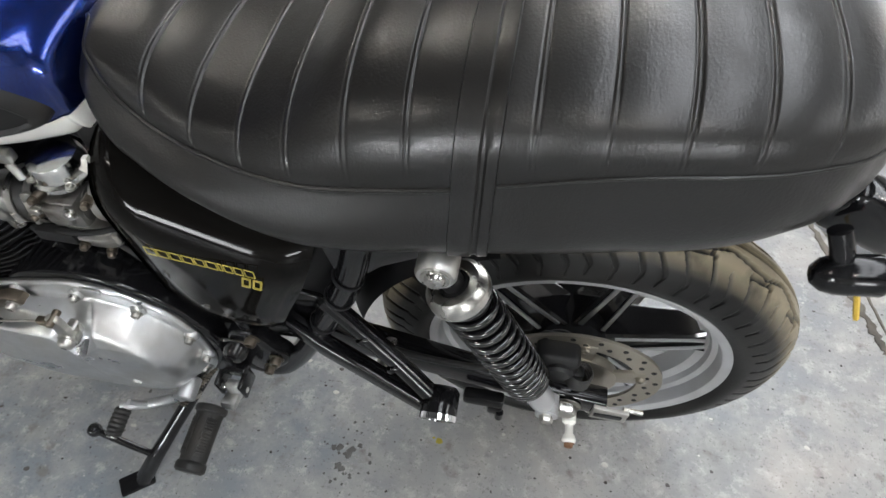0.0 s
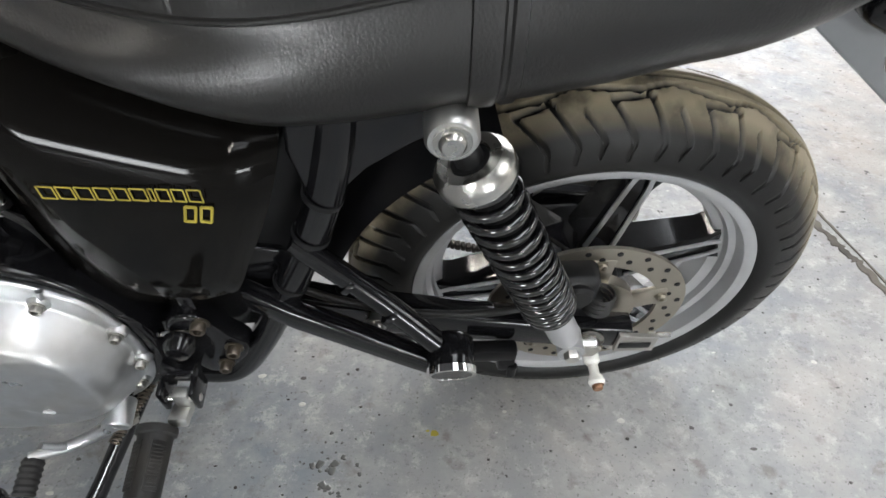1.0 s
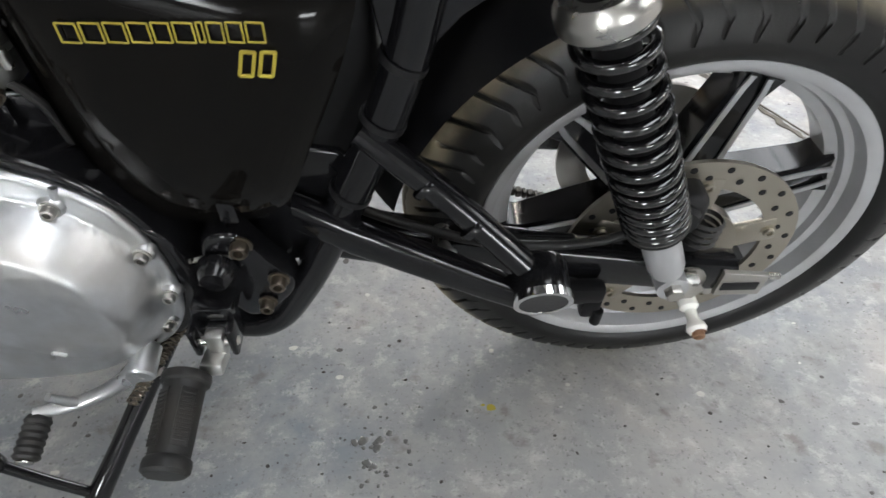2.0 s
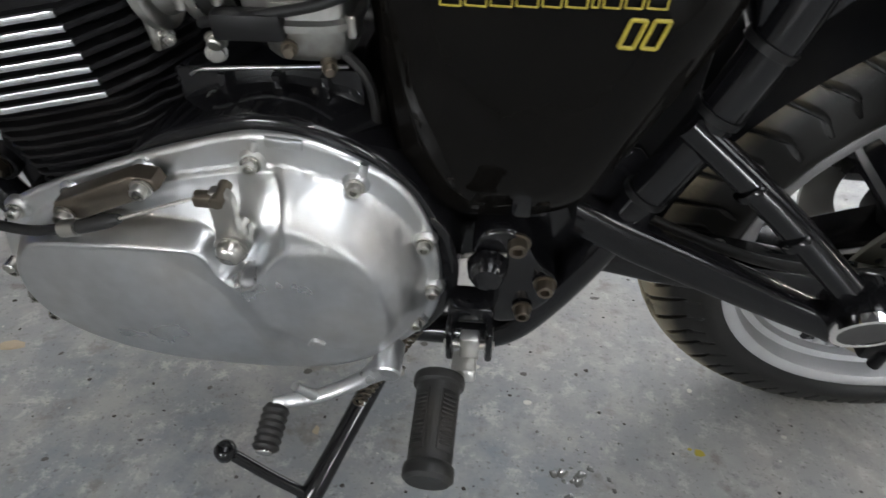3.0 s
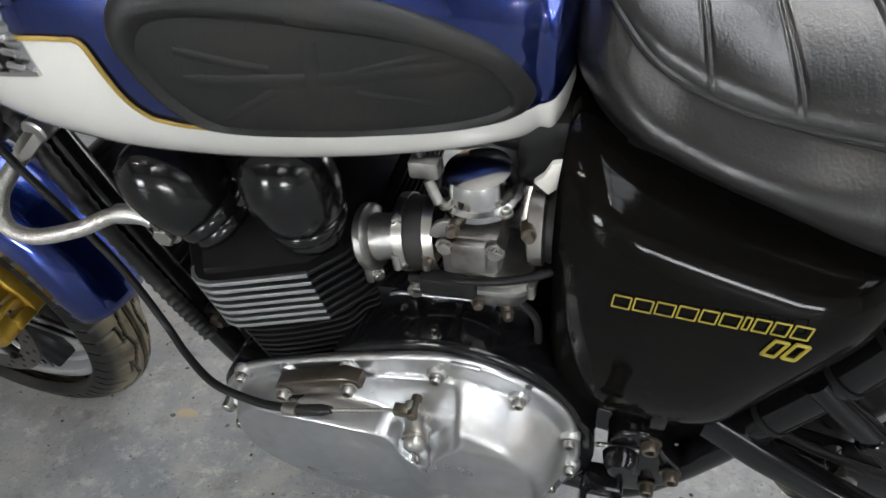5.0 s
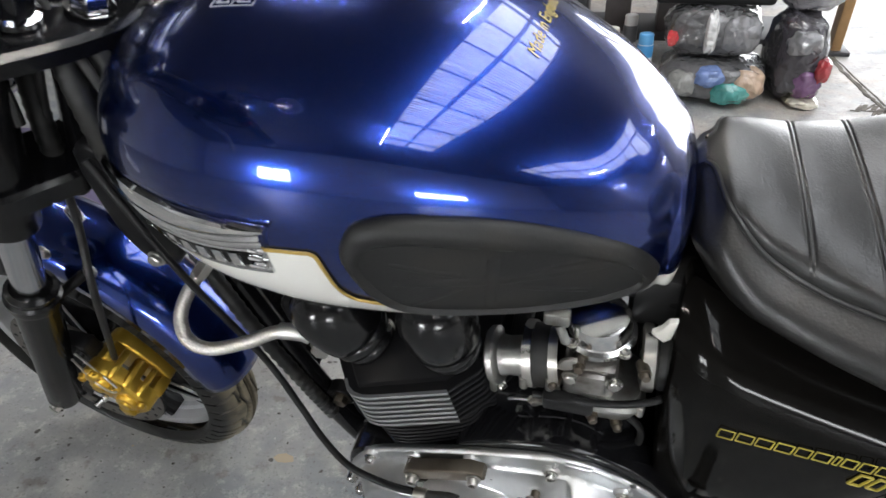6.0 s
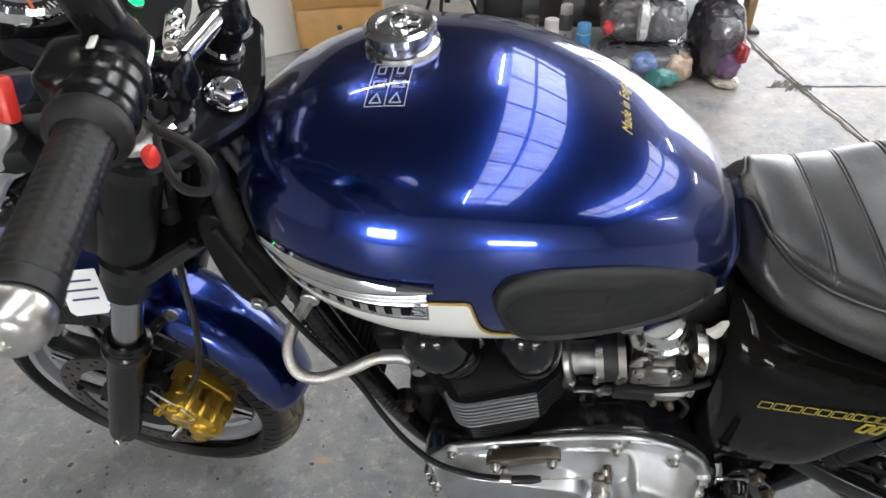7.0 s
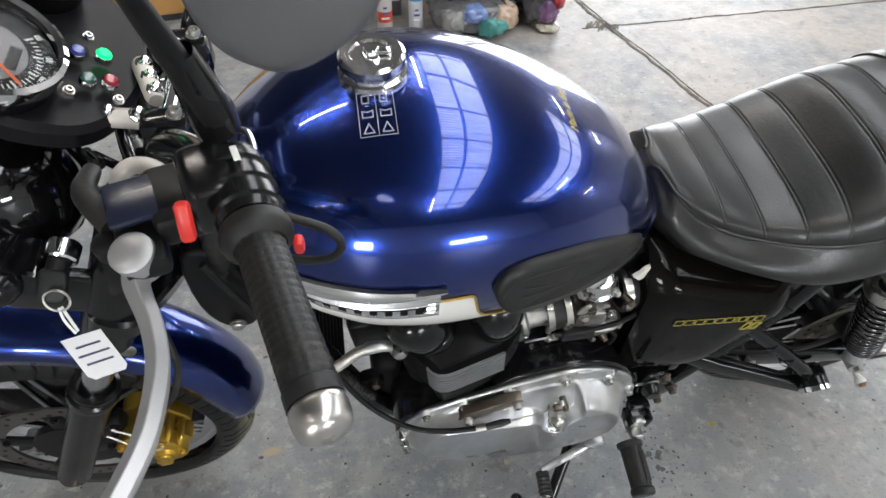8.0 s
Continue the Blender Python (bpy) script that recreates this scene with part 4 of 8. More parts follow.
clutch_cable = part("clutch_cable", tube([(-1.10, -0.10, 0.80), (-1.045, -0.115, 0.66), (-0.985, -0.125, 0.540), (-0.951, -0.140, 0.462), (-0.915, -0.165, 0.440), (-0.870, -0.190, 0.436), (-0.820, -0.200, 0.434), (-0.775, -0.206, 0.445)], 0.0043, 12, 10), PLASTIC, bike, "black clutch cable")
part("cable_adjuster", tube([(-0.780, -0.206, 0.444), (-0.765, -0.207, 0.448)], 0.0070, 12, 2), STEEL, clutch_cable, "knurled steel adjuster")
part("cable_boot", tube([(-0.765, -0.207, 0.448), (-0.740, -0.207, 0.456), (-0.728, -0.207, 0.460)], [0.0055, 0.006, 0.0035], 12, 4), RUBBER, clutch_cable)
part("inner_wire", tube([(-0.730, -0.207, 0.459), (-0.660, -0.208, 0.486)], 0.0014, 8, 2), BRAID, clutch_cable, "bare inner wire")
# small raised marks on the case
part("cover_lug", box(-0.607, -0.165, 0.503, 0.028, 0.005, 0.009, 0.002, Matrix.Rotation(radians(6), 4, "Y")), ALU, cover)
part("cover_mark", tube([(-0.607, -0.213, 0.322), (-0.601, -0.214, 0.331), (-0.594, -0.213, 0.325)], 0.0022, 8, 4), ALU, cover)
for _x, _z0, _z1 in ((-0.632, 0.492, 0.511), (-0.553, 0.474, 0.494), (-0.720, 0.478, 0.489)):
    part("rib", tube([(_x, -0.1640, _z0), (_x + 0.003, -0.1630, _z1 - 0.007)], 0.0036, 10, 2), ALU, cover)

# ---- cylinder head and barrels ----
HEAD = [(-0.905, -0.085), (-0.868, -0.130), (-0.836, -0.176), (-0.738, -0.152), (-0.712, -0.125), (-0.690, -0.085), (-0.690, 0.14), (-0.905, 0.14)]

FINS = [(-0.905, -0.085), (-0.868, -0.130), (-0.851, -0.154), (-0.845, -0.163), (-0.837, -0.169), (-0.826, -0.171), (-0.814, -0.1695), (-0.738, -0.152), (-0.712, -0.125), (-0.690, -0.085), (-0.690, 0.14), (-0.905, 0.14)]


def plate(poly, z0, z1, bevel=0.001):
    """A flat plate in plan, from its outline."""
    rings = [[(x, y, z0) for x, y in inset(poly, bevel)], [(x, y, z0 + bevel) for x, y in poly], [(x, y, z1 - bevel) for x, y in poly], [(x, y, z1) for x, y in inset(poly, bevel)]]
    return grid_mesh([[Vector(p) for p in r] for r in rings], loop_v=True, cap=True)


CAPBLACK = mat("worn_satin_black", (0.006, 0.006, 0.0065), 0.15, var=0.2, rvar=0.3, bump=0.03, bscale=200, spec=0.40)
# the barrels lean back a little
TILT = Matrix.Translation((-0.785, 0, 0.556)) @ Matrix.Rotation(radians(-5.5), 4, "Y") @ Matrix.Translation((0.785, 0, -0.556))
AXES.append(TILT)
engine = part("engine_barrel", join(plate(inset(HEAD, 0.022), 0.43, 0.60, 0.002)), SATIN, bike, "black finned engine barrels and head")
for k in range(7):
    z = 0.523 + 0.0103 * k
    grow = 0.002 * k
    p = [(x, y - (grow * 0.4 if y < -0.1 else 0)) for x, y in FINS]
    fin = part("head_fin", plate(p, z, z + 0.0042), SATIN, engine)
    rows = []
    for x, y in p[2:8]:
        n = Vector((x + 0.79, y + 0.02, 0)).normalized()
        q = Vector((x, y, z))
        rows.append([q + n * d + Vector((0, 0, h)) for d, h in ((-0.003, -0.0003), (0.0008, -0.0001), (0.0012, 0.0008), (0.0012, 0.0034), (0.0008, 0.0043), (-0.003, 0.0045))])
    part("bright_edge", grid_mesh(rows, loop_v=True, cap=True), FINEDGE, fin, "bare machined fin edge", smooth=25)
for k in range(9):
    z = 0.436 + 0.0095 * k
    part("barrel_fin", plate(rounded(inset(HEAD, 0.012 + 0.001 * (8 - k)), 4), z, z + 0.0032), SATIN, engine)
part("head_top", grid_mesh([[Vector((x, y, z)) for x, y in inset(HEAD, d)] for z, d in ((0.588, 0.009), (0.595, 0.010), (0.607, 0.030), (0.613, 0.042))], loop_v=True, cap=True), SATIN, engine)


def rocker_cap(x, y, z, lean):
    """A bulbous black cap that stands on a ringed neck."""
    ax = Vector((lean, -0.10, 1)).normalized()
    prof = [(0.0215, -0.090), (0.022, -0.070), (0.0235, -0.068), (0.0235, -0.064), (0.022, -0.062), (0.0225, -0.056), (0.027, -0.053), (0.0285, -0.049), (0.0280, -0.044), (0.0262, -0.041), (0.0305, -0.039), (0.0320, -0.035), (0.0315, -0.030), (0.0300, -0.028), (0.0340, -0.022), (0.0358, -0.010), (0.0362, 0.004), (0.0350, 0.020), (0.0310, 0.034), (0.0225, 0.045), (0.0110, 0.050), (0, 0.051)]
    return lathe([(r * 1.10, h) for r, h in prof], (x, y, z), ax, 36)


part("rocker_cap", rocker_cap(-0.852, -0.122, 0.652, -0.50), CAPBLACK, engine, "bulbous satin black cap")
part("rocker_cap", rocker_cap(-0.745, -0.118, 0.650, -0.02), CAPBLACK, engine, "bulbous satin black cap")
part("rocker_cap", rocker_cap(-0.852, 0.122, 0.652, -0.50), PLASTIC, engine)
part("rocker_cap", rocker_cap(-0.745, 0.118, 0.650, -0.02), PLASTIC, engine)
part("cam_cover", box(-0.82, 0, 0.665, 0.16, 0.15, 0.06, 0.02, seg=3), SATIN, engine)
# added block that keeps the gap in front of the head dark
part("head_gap_fill", box(-0.922, -0.045, 0.592, 0.060, 0.110, 0.078, 0.014, seg=3), SATIN, engine)
part("drain_plug", hexbolt((-0.812, -0.110, 0.625), (0, -1, 0.3), 0.008, 0.008), STEEL, engine)

AXES.pop()

# upper crankcase with its starter hump
part("starter_hump", grid_mesh([[Vector((x, -0.1095 + 0.03 * (1 - math.cos(a)), 0.470 + 0.045 * math.sin(a))) for a in (math.pi / 2 * k / 8 for k in range(9))] for x in (-0.660, -0.655, -0.620, -0.615)], cap=True), GLOSSBLACK, bike)
part("top_deck", box(-0.632, -0.055, 0.500, 0.150, 0.108, 0.062, 0.006), GLOSSBLACK, bike, "gloss black upper crankcase")
# the highlight along the gloss black deck edge, modelled as a thin bright tube
part("deck_highlight", tube([(-0.690, -0.111, 0.524), (-0.680, -0.112, 0.529), (-0.640, -0.112, 0.532), (-0.566, -0.112, 0.536)], 0.0017, 10, 6), FINEDGE, bike, "bright line in place of the highlight on the black deck edge")
part("case_flange", slab(rounded([(-0.745, 0.462), (-0.723, 0.490), (-0.687, 0.506), (-0.638, 0.518), (-0.596, 0.515), (-0.555, 0.498), (-0.524, 0.470), (-0.500, 0.430), (-0.495, 0.390), (-0.55, 0.38), (-0.70, 0.40)], 4), -0.10, -0.156, 0.006, 4), GLOSSBLACK, bike, "gloss black case ring round the cover")
for x, z in ((-0.676, 0.502), (-0.600, 0.507)):
    part("case_bolt", join(bolt((x, -0.116, z), (0, -1, 0), 0.0058, 0.008), rod((x, -0.09, z), (x, -0.115, z), 0.0080, 14)), STEEL, bike, "socket case bolt")
for x, z in ((-0.891, 0.356), (-0.886, 0.320)):
    part("case_bolt", rod((x, -0.16, z), (x, -0.178, z), 0.006, 10, 0.001), STEEL, bike)

# webs on the crankcase deck
for x in (-0.664, -0.622, -0.585):
    part("deck_web", box(x, -0.112, 0.508, 0.007, 0.012, 0.042, 0.002), GLOSSBLACK, bike)

# ---- carburettor ----
CARBBODY = mat("dirty_cast_body", (0.30, 0.29, 0.275), 0.40, 0.85, var=0.35, scale=50, bump=0.25, bscale=300, dirt=(0.07, 0.055, 0.04), dirt_scale=30, dirt_amount=0.9)
DULLCAST = mat("dull_cast_alloy", (0.42, 0.42, 0.40), 0.40, 1.0, var=0.2, scale=60, bump=0.15, bscale=400, dirt=(0.14, 0.12, 0.09), dirt_scale=35, dirt_amount=0.7)
carb = part("carburettor", join(lathe([(0.024, 0), (0.027, 0.004), (0.027, 0.045), (0.024, 0.05), (0, 0.05)], (-0.632, -0.098, 0.603), (1, 0, 0.02), 30), box(-0.607, -0.100, 0.600, 0.050, 0.056, 0.062, 0.008), box(-0.607, -0.128, 0.612, 0.030, 0.012, 0.030, 0.004)), CARBBODY, bike, "cast alloy carburettor with bright cap")
part("inlet_stub", lathe([(0.0, 0.0), (0.029, 0), (0.031, 0.002), (0.031, 0.008), (0.029, 0.010), (0.022, 0.012), (0.0205, 0.020), (0.0215, 0.040), (0.026, 0.044)], (-0.708, -0.098, 0.585), (0.95, 0, 0.22), 30), DULLCAST, carb, "cast inlet stub with flange")
part("flange_ear", box(-0.704, -0.110, 0.562, 0.009, 0.022, 0.032, 0.004), DULLCAST, carb)
part("flange_bolt", bolt((-0.698, -0.114, 0.555), (0.8, -0.6, 0), 0.0055, 0.006), STEEL, carb)
part("rubber_sleeve", lathe([(0.030, 0), (0.0330, 0.003), (0.0330, 0.030), (0.030, 0.034)], (-0.670, -0.096, 0.595), (0.97, 0, 0.15), 30), RUBBER, carb, "black rubber inlet sleeve")
for x, z in ((-0.666, 0.597), (-0.640, 0.601)):
    part("hose_clamp", lathe([(0.0332, -0.0045), (0.0348, -0.0045), (0.0348, 0.0045), (0.0332, 0.0045)], (x, -0.096, z), (0.97, 0, 0.15), 36, closed=True), STEEL, carb, "plated hose clamp")
    part("clamp_screw", rod((x - 0.004, -0.128, z - 0.014), (x - 0.004, -0.128, z + 0.004), 0.0045, 10, 0.001), STEEL, carb)
part("carb_top", lathe([(0.030, 0.0), (0.0345, 0.002), (0.0345, 0.008), (0.030, 0.010), (0.0295, 0.024), (0.027, 0.030), (0.020, 0.0325), (0.0, 0.0335)], (-0.603, -0.090, 0.640), (-0.08, -0.02, 1), 36), mat("polished_cap", (0.66, 0.66, 0.65), 0.17, 1.0, var=0.15, scale=50, bump=0.05, bscale=120, rvar=0.4), carb, "polished carburettor top")
for _dx, _dy in ((-0.024, -0.024), (0.024, -0.026)):
    part("cap_screw", bolt((-0.603 + _dx, -0.090 + _dy, 0.649), (-0.08, -0.02, 1), 0.0042, 0.005), STEEL, carb)
part("outlet_ring", lathe([(0.026, 0), (0.0335, 0.002), (0.0335, 0.013), (0.028, 0.015)], (-0.563, -0.094, 0.620), (1, 0, 0.05), 32), STEEL, carb, "bright outlet clamp")
part("outlet_rubber", lathe([(0.030, 0), (0.032, 0.004), (0.033, 0.040)], (-0.549, -0.092, 0.620), (1, 0, 0.05), 28), RUBBER, carb)
part("float_bowl", grid_mesh([[Vector((-0.590 + 0.036 * s * cx, -0.100 + 0.033 * s * cy, z)) for cx, cy in [(math.copysign(abs(math.cos(a)) ** 0.6, math.cos(a)), math.copysign(abs(math.sin(a)) ** 0.6, math.sin(a))) for a in (2 * math.pi * k / 32 for k in range(32))]] for z, s in ((0.590, 0.92), (0.579, 0.95), (0.577, 1.08), (0.572, 1.08), (0.570, 0.96), (0.553, 0.90), (0.547, 0.78), (0.545, 0.5))], loop_v=True, cap=True), DULLCAST, carb, "grey cast float bowl")
for x in (-0.622, -0.556):
    part("bowl_screw", rod((x, -0.126, 0.566), (x, -0.126, 0.582), 0.0042, 10, 0.001), STEEL, carb)
part("throttle_lever", slab(rounded([(-0.638, 0.630), (-0.632, 0.645), (-0.620, 0.648), (-0.624, 0.632)], 2), -0.128, -0.132, 0.001), STEEL, carb)
part("choke_linkage", tube([(-0.660, -0.130, 0.575), (-0.625, -0.134, 0.582), (-0.580, -0.134, 0.590), (-0.548, -0.130, 0.600), (-0.530, -0.12, 0.606)], 0.0038, 10, 6), PLASTIC, carb, "black choke linkage")
part("linkage_block", box(-0.625, -0.132, 0.576, 0.050, 0.016, 0.020, 0.004), PLASTIC, carb)
for p, a in (((-0.655, -0.125, 0.560), (0, -1, -0.4)), ((-0.660, -0.12, 0.548), (0.5, -1, 0)), ((-0.585, -0.132, 0.622), (0, -1, 0)), ((-0.625, -0.132, 0.622), (0, -1, 0))):
    part("carb_screw", bolt(p, a, 0.006, 0.006, False), STEEL, carb)
part("carb_bracket", slab([(-0.560, 0.676), (-0.553, 0.683), (-0.548, 0.694), (-0.541, 0.696), (-0.543, 0.672), (-0.549, 0.666)], -0.104, -0.110, 0.001), mat("cream_bracket", (0.70, 0.68, 0.62), 0.4, var=0.08), carb, "cream bracket")
part("cable_stop", join(box(-0.642, -0.110, 0.682, 0.024, 0.014, 0.016, 0.003), rod((-0.640, -0.112, 0.672), (-0.632, -0.116, 0.652), 0.0045, 10, 0.001)), DULLCAST, carb)
part("throttle_cable", tube([(-0.645, -0.108, 0.690), (-0.665, -0.10, 0.720), (-0.72, -0.08, 0.74)], 0.0035, 8, 6), RUBBER, carb)
part("breather_pipe", tube([(-0.575, -0.120, 0.560), (-0.552, -0.122, 0.535), (-0.548, -0.118, 0.500), (-0.552, -0.112, 0.470)], 0.0040, 8, 6), RUBBER, carb)
for p, a in (((-0.600, -0.134, 0.560), (0.2, -1, 0)), ((-0.575, -0.130, 0.545), (0.3, -1, -0.2)), ((-0.640, -0.128, 0.600), (-0.3, -1, 0.1)), ((-0.560, -0.128, 0.640), (0.2, -1, 0.2)), ((-0.618, -0.132, 0.640), (0, -1, 0.3))):
    part("adjuster_screw", join(bolt(p, a, 0.0045, 0.007, False), rod(Vector(p) - Vector(a).normalized() * 0.014, p, 0.006, 10)), OILY, carb)
# second carburettor behind
part("far_carburettor", join(lathe([(0.027, 0), (0.027, 0.09)], (-0.70, 0.06, 0.60), (1, 0, 0.1), 24), box(-0.607, 0.06, 0.600, 0.050, 0.056, 0.062, 0.008)), CASTALU, bike)
part("airbox", box(-0.46, 0.0, 0.59, 0.13, 0.20, 0.17, 0.02), PLASTIC, bike, "black airbox")
part("airbox_lid", box(-0.505, 0.0, 0.672, 0.150, 0.150, 0.070, 0.012), PLASTIC, bike, "black airbox lid under the seat nose")

# braided hose
AXES.append(FORWARD)
hose = part("oil_hose", tube([(-1.052, -0.088, 0.655), (-1.066, -0.112, 0.640), (-1.069, -0.145, 0.624), (-1.056, -0.166, 0.607), (-1.028, -0.169, 0.598), (-0.990, -0.152, 0.598), (-0.962, -0.140, 0.607), (-0.942, -0.136, 0.613)], 0.0080, 14, 12), BRAID, bike, "braided steel oil hose")
part("hose_union", tube([(-1.046, -0.082, 0.664), (-1.062, -0.106, 0.645)], [0.0105, 0.0100], 6, 2), STEEL, hose)
part("hose_union", tube([(-0.948, -0.137, 0.612), (-0.925, -0.135, 0.613), (-0.912, -0.136, 0.607)], [0.0098, 0.0098, 0.0075], 10, 3), CASTALU, hose)
part("banjo_bolt", hexbolt((-0.900, -0.138, 0.597), (0.05, -1, 0), 0.011, 0.010), STEEL, hose)
part("hose_boss", join(rod((-1.045, -0.02, 0.668), (-1.046, -0.096, 0.664), 0.013, 16, 0.002)), CASTALU, hose)

AXES.pop()

# ---- frame ----
frame_part = part("frame", tube([(-1.115, -0.020, 0.86), (-1.080, -0.045, 0.72), (-1.030, -0.062, 0.58), (-0.975, -0.078, 0.44), (-0.930, -0.085, 0.335), (-0.875, -0.090, 0.265), (-0.80, -0.095, 0.225), (-0.62, -0.100, 0.215), (-0.50, -0.110, 0.222), (-0.440, -0.118, 0.236), (-0.396, -0.120, 0.296), (-0.343, -0.122, 0.410), (-0.290, -0.124, 0.540), (-0.265, -0.122, 0.630), (-0.255, -0.115, 0.69)], 0.0175, 16, 8), GLOSSBLACK, bike, "gloss black tubular frame")
part("frame_tube", tube([(-1.115, 0.020, 0.86), (-1.080, 0.045, 0.72), (-1.030, 0.062, 0.58), (-0.975, 0.078, 0.44), (-0.930, 0.085, 0.335), (-0.875, 0.090, 0.265), (-0.62, 0.100, 0.215), (-0.448, 0.118, 0.240), (-0.352, 0.122, 0.412), (-0.275, 0.122, 0.630)], 0.0175, 14, 6), GLOSSBLACK, frame_part)
for s in (-1, 1):
    part("seat_rail", tube([(-0.62, s * 0.050, 0.685), (-0.50, s * 0.070, 0.672), (-0.30, s * 0.104, 0.660), (-0.10, s * 0.112, 0.695), (0.02, s * 0.085, 0.725)], 0.013, 12, 6), SATIN, frame_part)
    part("shock_mount", slab(rounded([(-0.30, 0.66), (-0.20, 0.71), (-0.15, 0.71), (-0.165, 0.66), (-0.24, 0.605), (-0.285, 0.56)], 3), s * 0.085, s * 0.128, 0.003), GLOSSBLACK, frame_part)
for z, y in ((0.570, -0.124), (0.518, -0.124), (0.438, -0.122)):
    x = float(np.interp(z, [0.410, 0.54, 0.63], [-0.343, -0.290, -0.265]))
    part("cable_tie", lathe([(0.0178, -0.003), (0.0192, -0.003), (0.0192, 0.003), (0.0178, 0.003)], (x, y, z), (0.40, 0, 0.91), 24, closed=True), PLASTIC, frame_part)
part("backbone", tube([(-1.12, 0, 0.86), (-0.90, 0, 0.80), (-0.60, 0, 0.70), (-0.35, 0, 0.66)], 0.022, 14, 6), GLOSSBLACK, frame_part)
part("headstock", rod((-1.159, -0.038, 0.745), (-1.078, -0.038, 0.912), 0.034, 24, 0.003), GLOSSBLACK, frame_part, "black steering head")
part("head_gusset", slab(rounded([(-1.125, 0.80), (-1.085, 0.80), (-1.050, 0.70), (-1.075, 0.645), (-1.110, 0.648), (-1.13, 0.70)], 3), -0.050, -0.092, 0.006), SATIN, frame_part, "black steering head gusset")
part("gusset_bolt", bolt((-1.092, -0.097, 0.660), (0, -1, 0), 0.008, 0.007, False), STEEL, frame_part)
part("engine_mount", slab(rounded([(-0.950, 0.408), (-0.935, 0.420), (-0.917, 0.415), (-0.911, 0.398), (-0.932, 0.385)], 3), -0.070, -0.090, 0.003), SATIN, frame_part)
part("mount_bolt", hexbolt((-0.927, -0.091, 0.406), (0, -1, 0), 0.010, 0.009), OILY, frame_part)

# spiral-wrapped wiring loom on the front down tube
_loom = spline([(-1.075, -0.072, 0.74), (-1.048, -0.082, 0.66), (-1.010, -0.095, 0.56), (-0.965, -0.104, 0.46), (-0.935, -0.108, 0.395)], 24)
part("wiring_loom", tube(_loom, [0.0085 + (0.0016 if k % 3 == 0 else 0.0) for k in range(len(_loom))], 10, 1, smooth=False), RUBBER, frame_part, "spiral-wrapped black wiring loom")

# footrest hanger plate, swinging arm and passenger hanger
part("hanger_plate", slab(rounded([(-0.470, 0.379), (-0.466, 0.404), (-0.452, 0.414), (-0.432, 0.412), (-0.412, 0.376), (-0.394, 0.350), (-0.396, 0.330), (-0.409, 0.312), (-0.424, 0.296), (-0.446, 0.292), (-0.458, 0.310), (-0.462, 0.336)], 4), -0.125, -0.152, 0.006), GLOSSBLACK, bike, "black footrest hanger plate")
part("hanger_edge", tube([(-0.488, -0.146, 0.368), (-0.482, -0.150, 0.379), (-0.462, -0.152, 0.386), (-0.440, -0.154, 0.389)], 0.0024, 8, 6), STEEL, bike, "bright spring wire at the hanger")
for x, z, y, r in ((-0.432, 0.400, -0.150, 0.0085), (-0.422, 0.320, -0.155, 0.0070), (-0.405, 0.356, -0.155, 0.0078)):
    part("hanger_bolt", bolt((x, y, z), (0, -1, 0), r, 0.011), OILY, bike, "socket hanger bolt")
part("lever_pivot", lathe([(0, -0.010), (0.012, -0.009), (0.016, -0.003), (0.018, 0.010)], (-0.456, -0.166, 0.378), (0, 1, 0), 20), GLOSSBLACK, bike)
part("shift_shaft", rod((-0.545, -0.14, 0.288), (-0.545, -0.195, 0.286), 0.009, 12), SATIN, bike)
for s in (-1, 1):
    part("swinging_arm", grid_mesh([[Vector((x, s * (y + w * cy), z + h * cz)) for cy, cz in [(math.copysign(abs(math.cos(a)) ** 0.5, math.cos(a)), math.copysign(abs(math.sin(a)) ** 0.5, math.sin(a))) for a in (2 * math.pi * k / 20 for k in range(20))]] for x, y, z, w, h in ((-0.375, 0.085, 0.352, 0.020, 0.030), (-0.30, 0.095, 0.342, 0.019, 0.028), (-0.15, 0.105, 0.325, 0.018, 0.026), (0.0, 0.112, 0.308, 0.017, 0.024), (0.062, 0.113, 0.303, 0.016, 0.022))], loop_v=True, cap=True), GLOSSBLACK, bike, "gloss black swinging arm")
adj = part("axle_adjuster", slab(rounded([(0.045, 0.322), (0.095, 0.316), (0.095, 0.284), (0.045, 0.284)], 1), -0.128, -0.134, 0.001), STEEL, bike, "bright chain adjuster plate")
part("adjuster_window", box(0.068, -0.1345, 0.300, 0.040, 0.002, 0.012, 0.001), PLASTIC, adj)
part("adjuster_screw", tube([(0.09, -0.120, 0.300), (0.118, -0.120, 0.298)], 0.004, 8, 2), STEEL, adj)
part("axle_nut", hexbolt((0.006, -0.132, 0.309), (0, -1, 0), 0.017, 0.014), STEEL, bike)
part("paddock_spool", lathe([(0, 0.040), (0.009, 0.040), (0.011, 0.036), (0.0095, 0.030), (0.0065, 0.026), (0.0065, 0.014), (0.0105, 0.010), (0.0105, 0.0)], (0.018, -0.134, 0.277), (0.05, -1, -0.1), 20), WHITE, bike, "white stand bobbin")
part("spool_screw", bolt((0.020, -0.173, 0.273), (0, -1, -0.1), 0.0065, 0.007, False), mat("rusty_bolt", (0.22, 0.12, 0.07), 0.7, 0.4, var=0.3, scale=200), bike)
passenger = part("passenger_hanger", tube([(-0.318, -0.128, 0.510), (-0.240, -0.156, 0.452), (-0.170, -0.186, 0.394)], 0.0125, 14, 6), GLOSSBLACK, bike, "gloss black passenger footrest hanger")
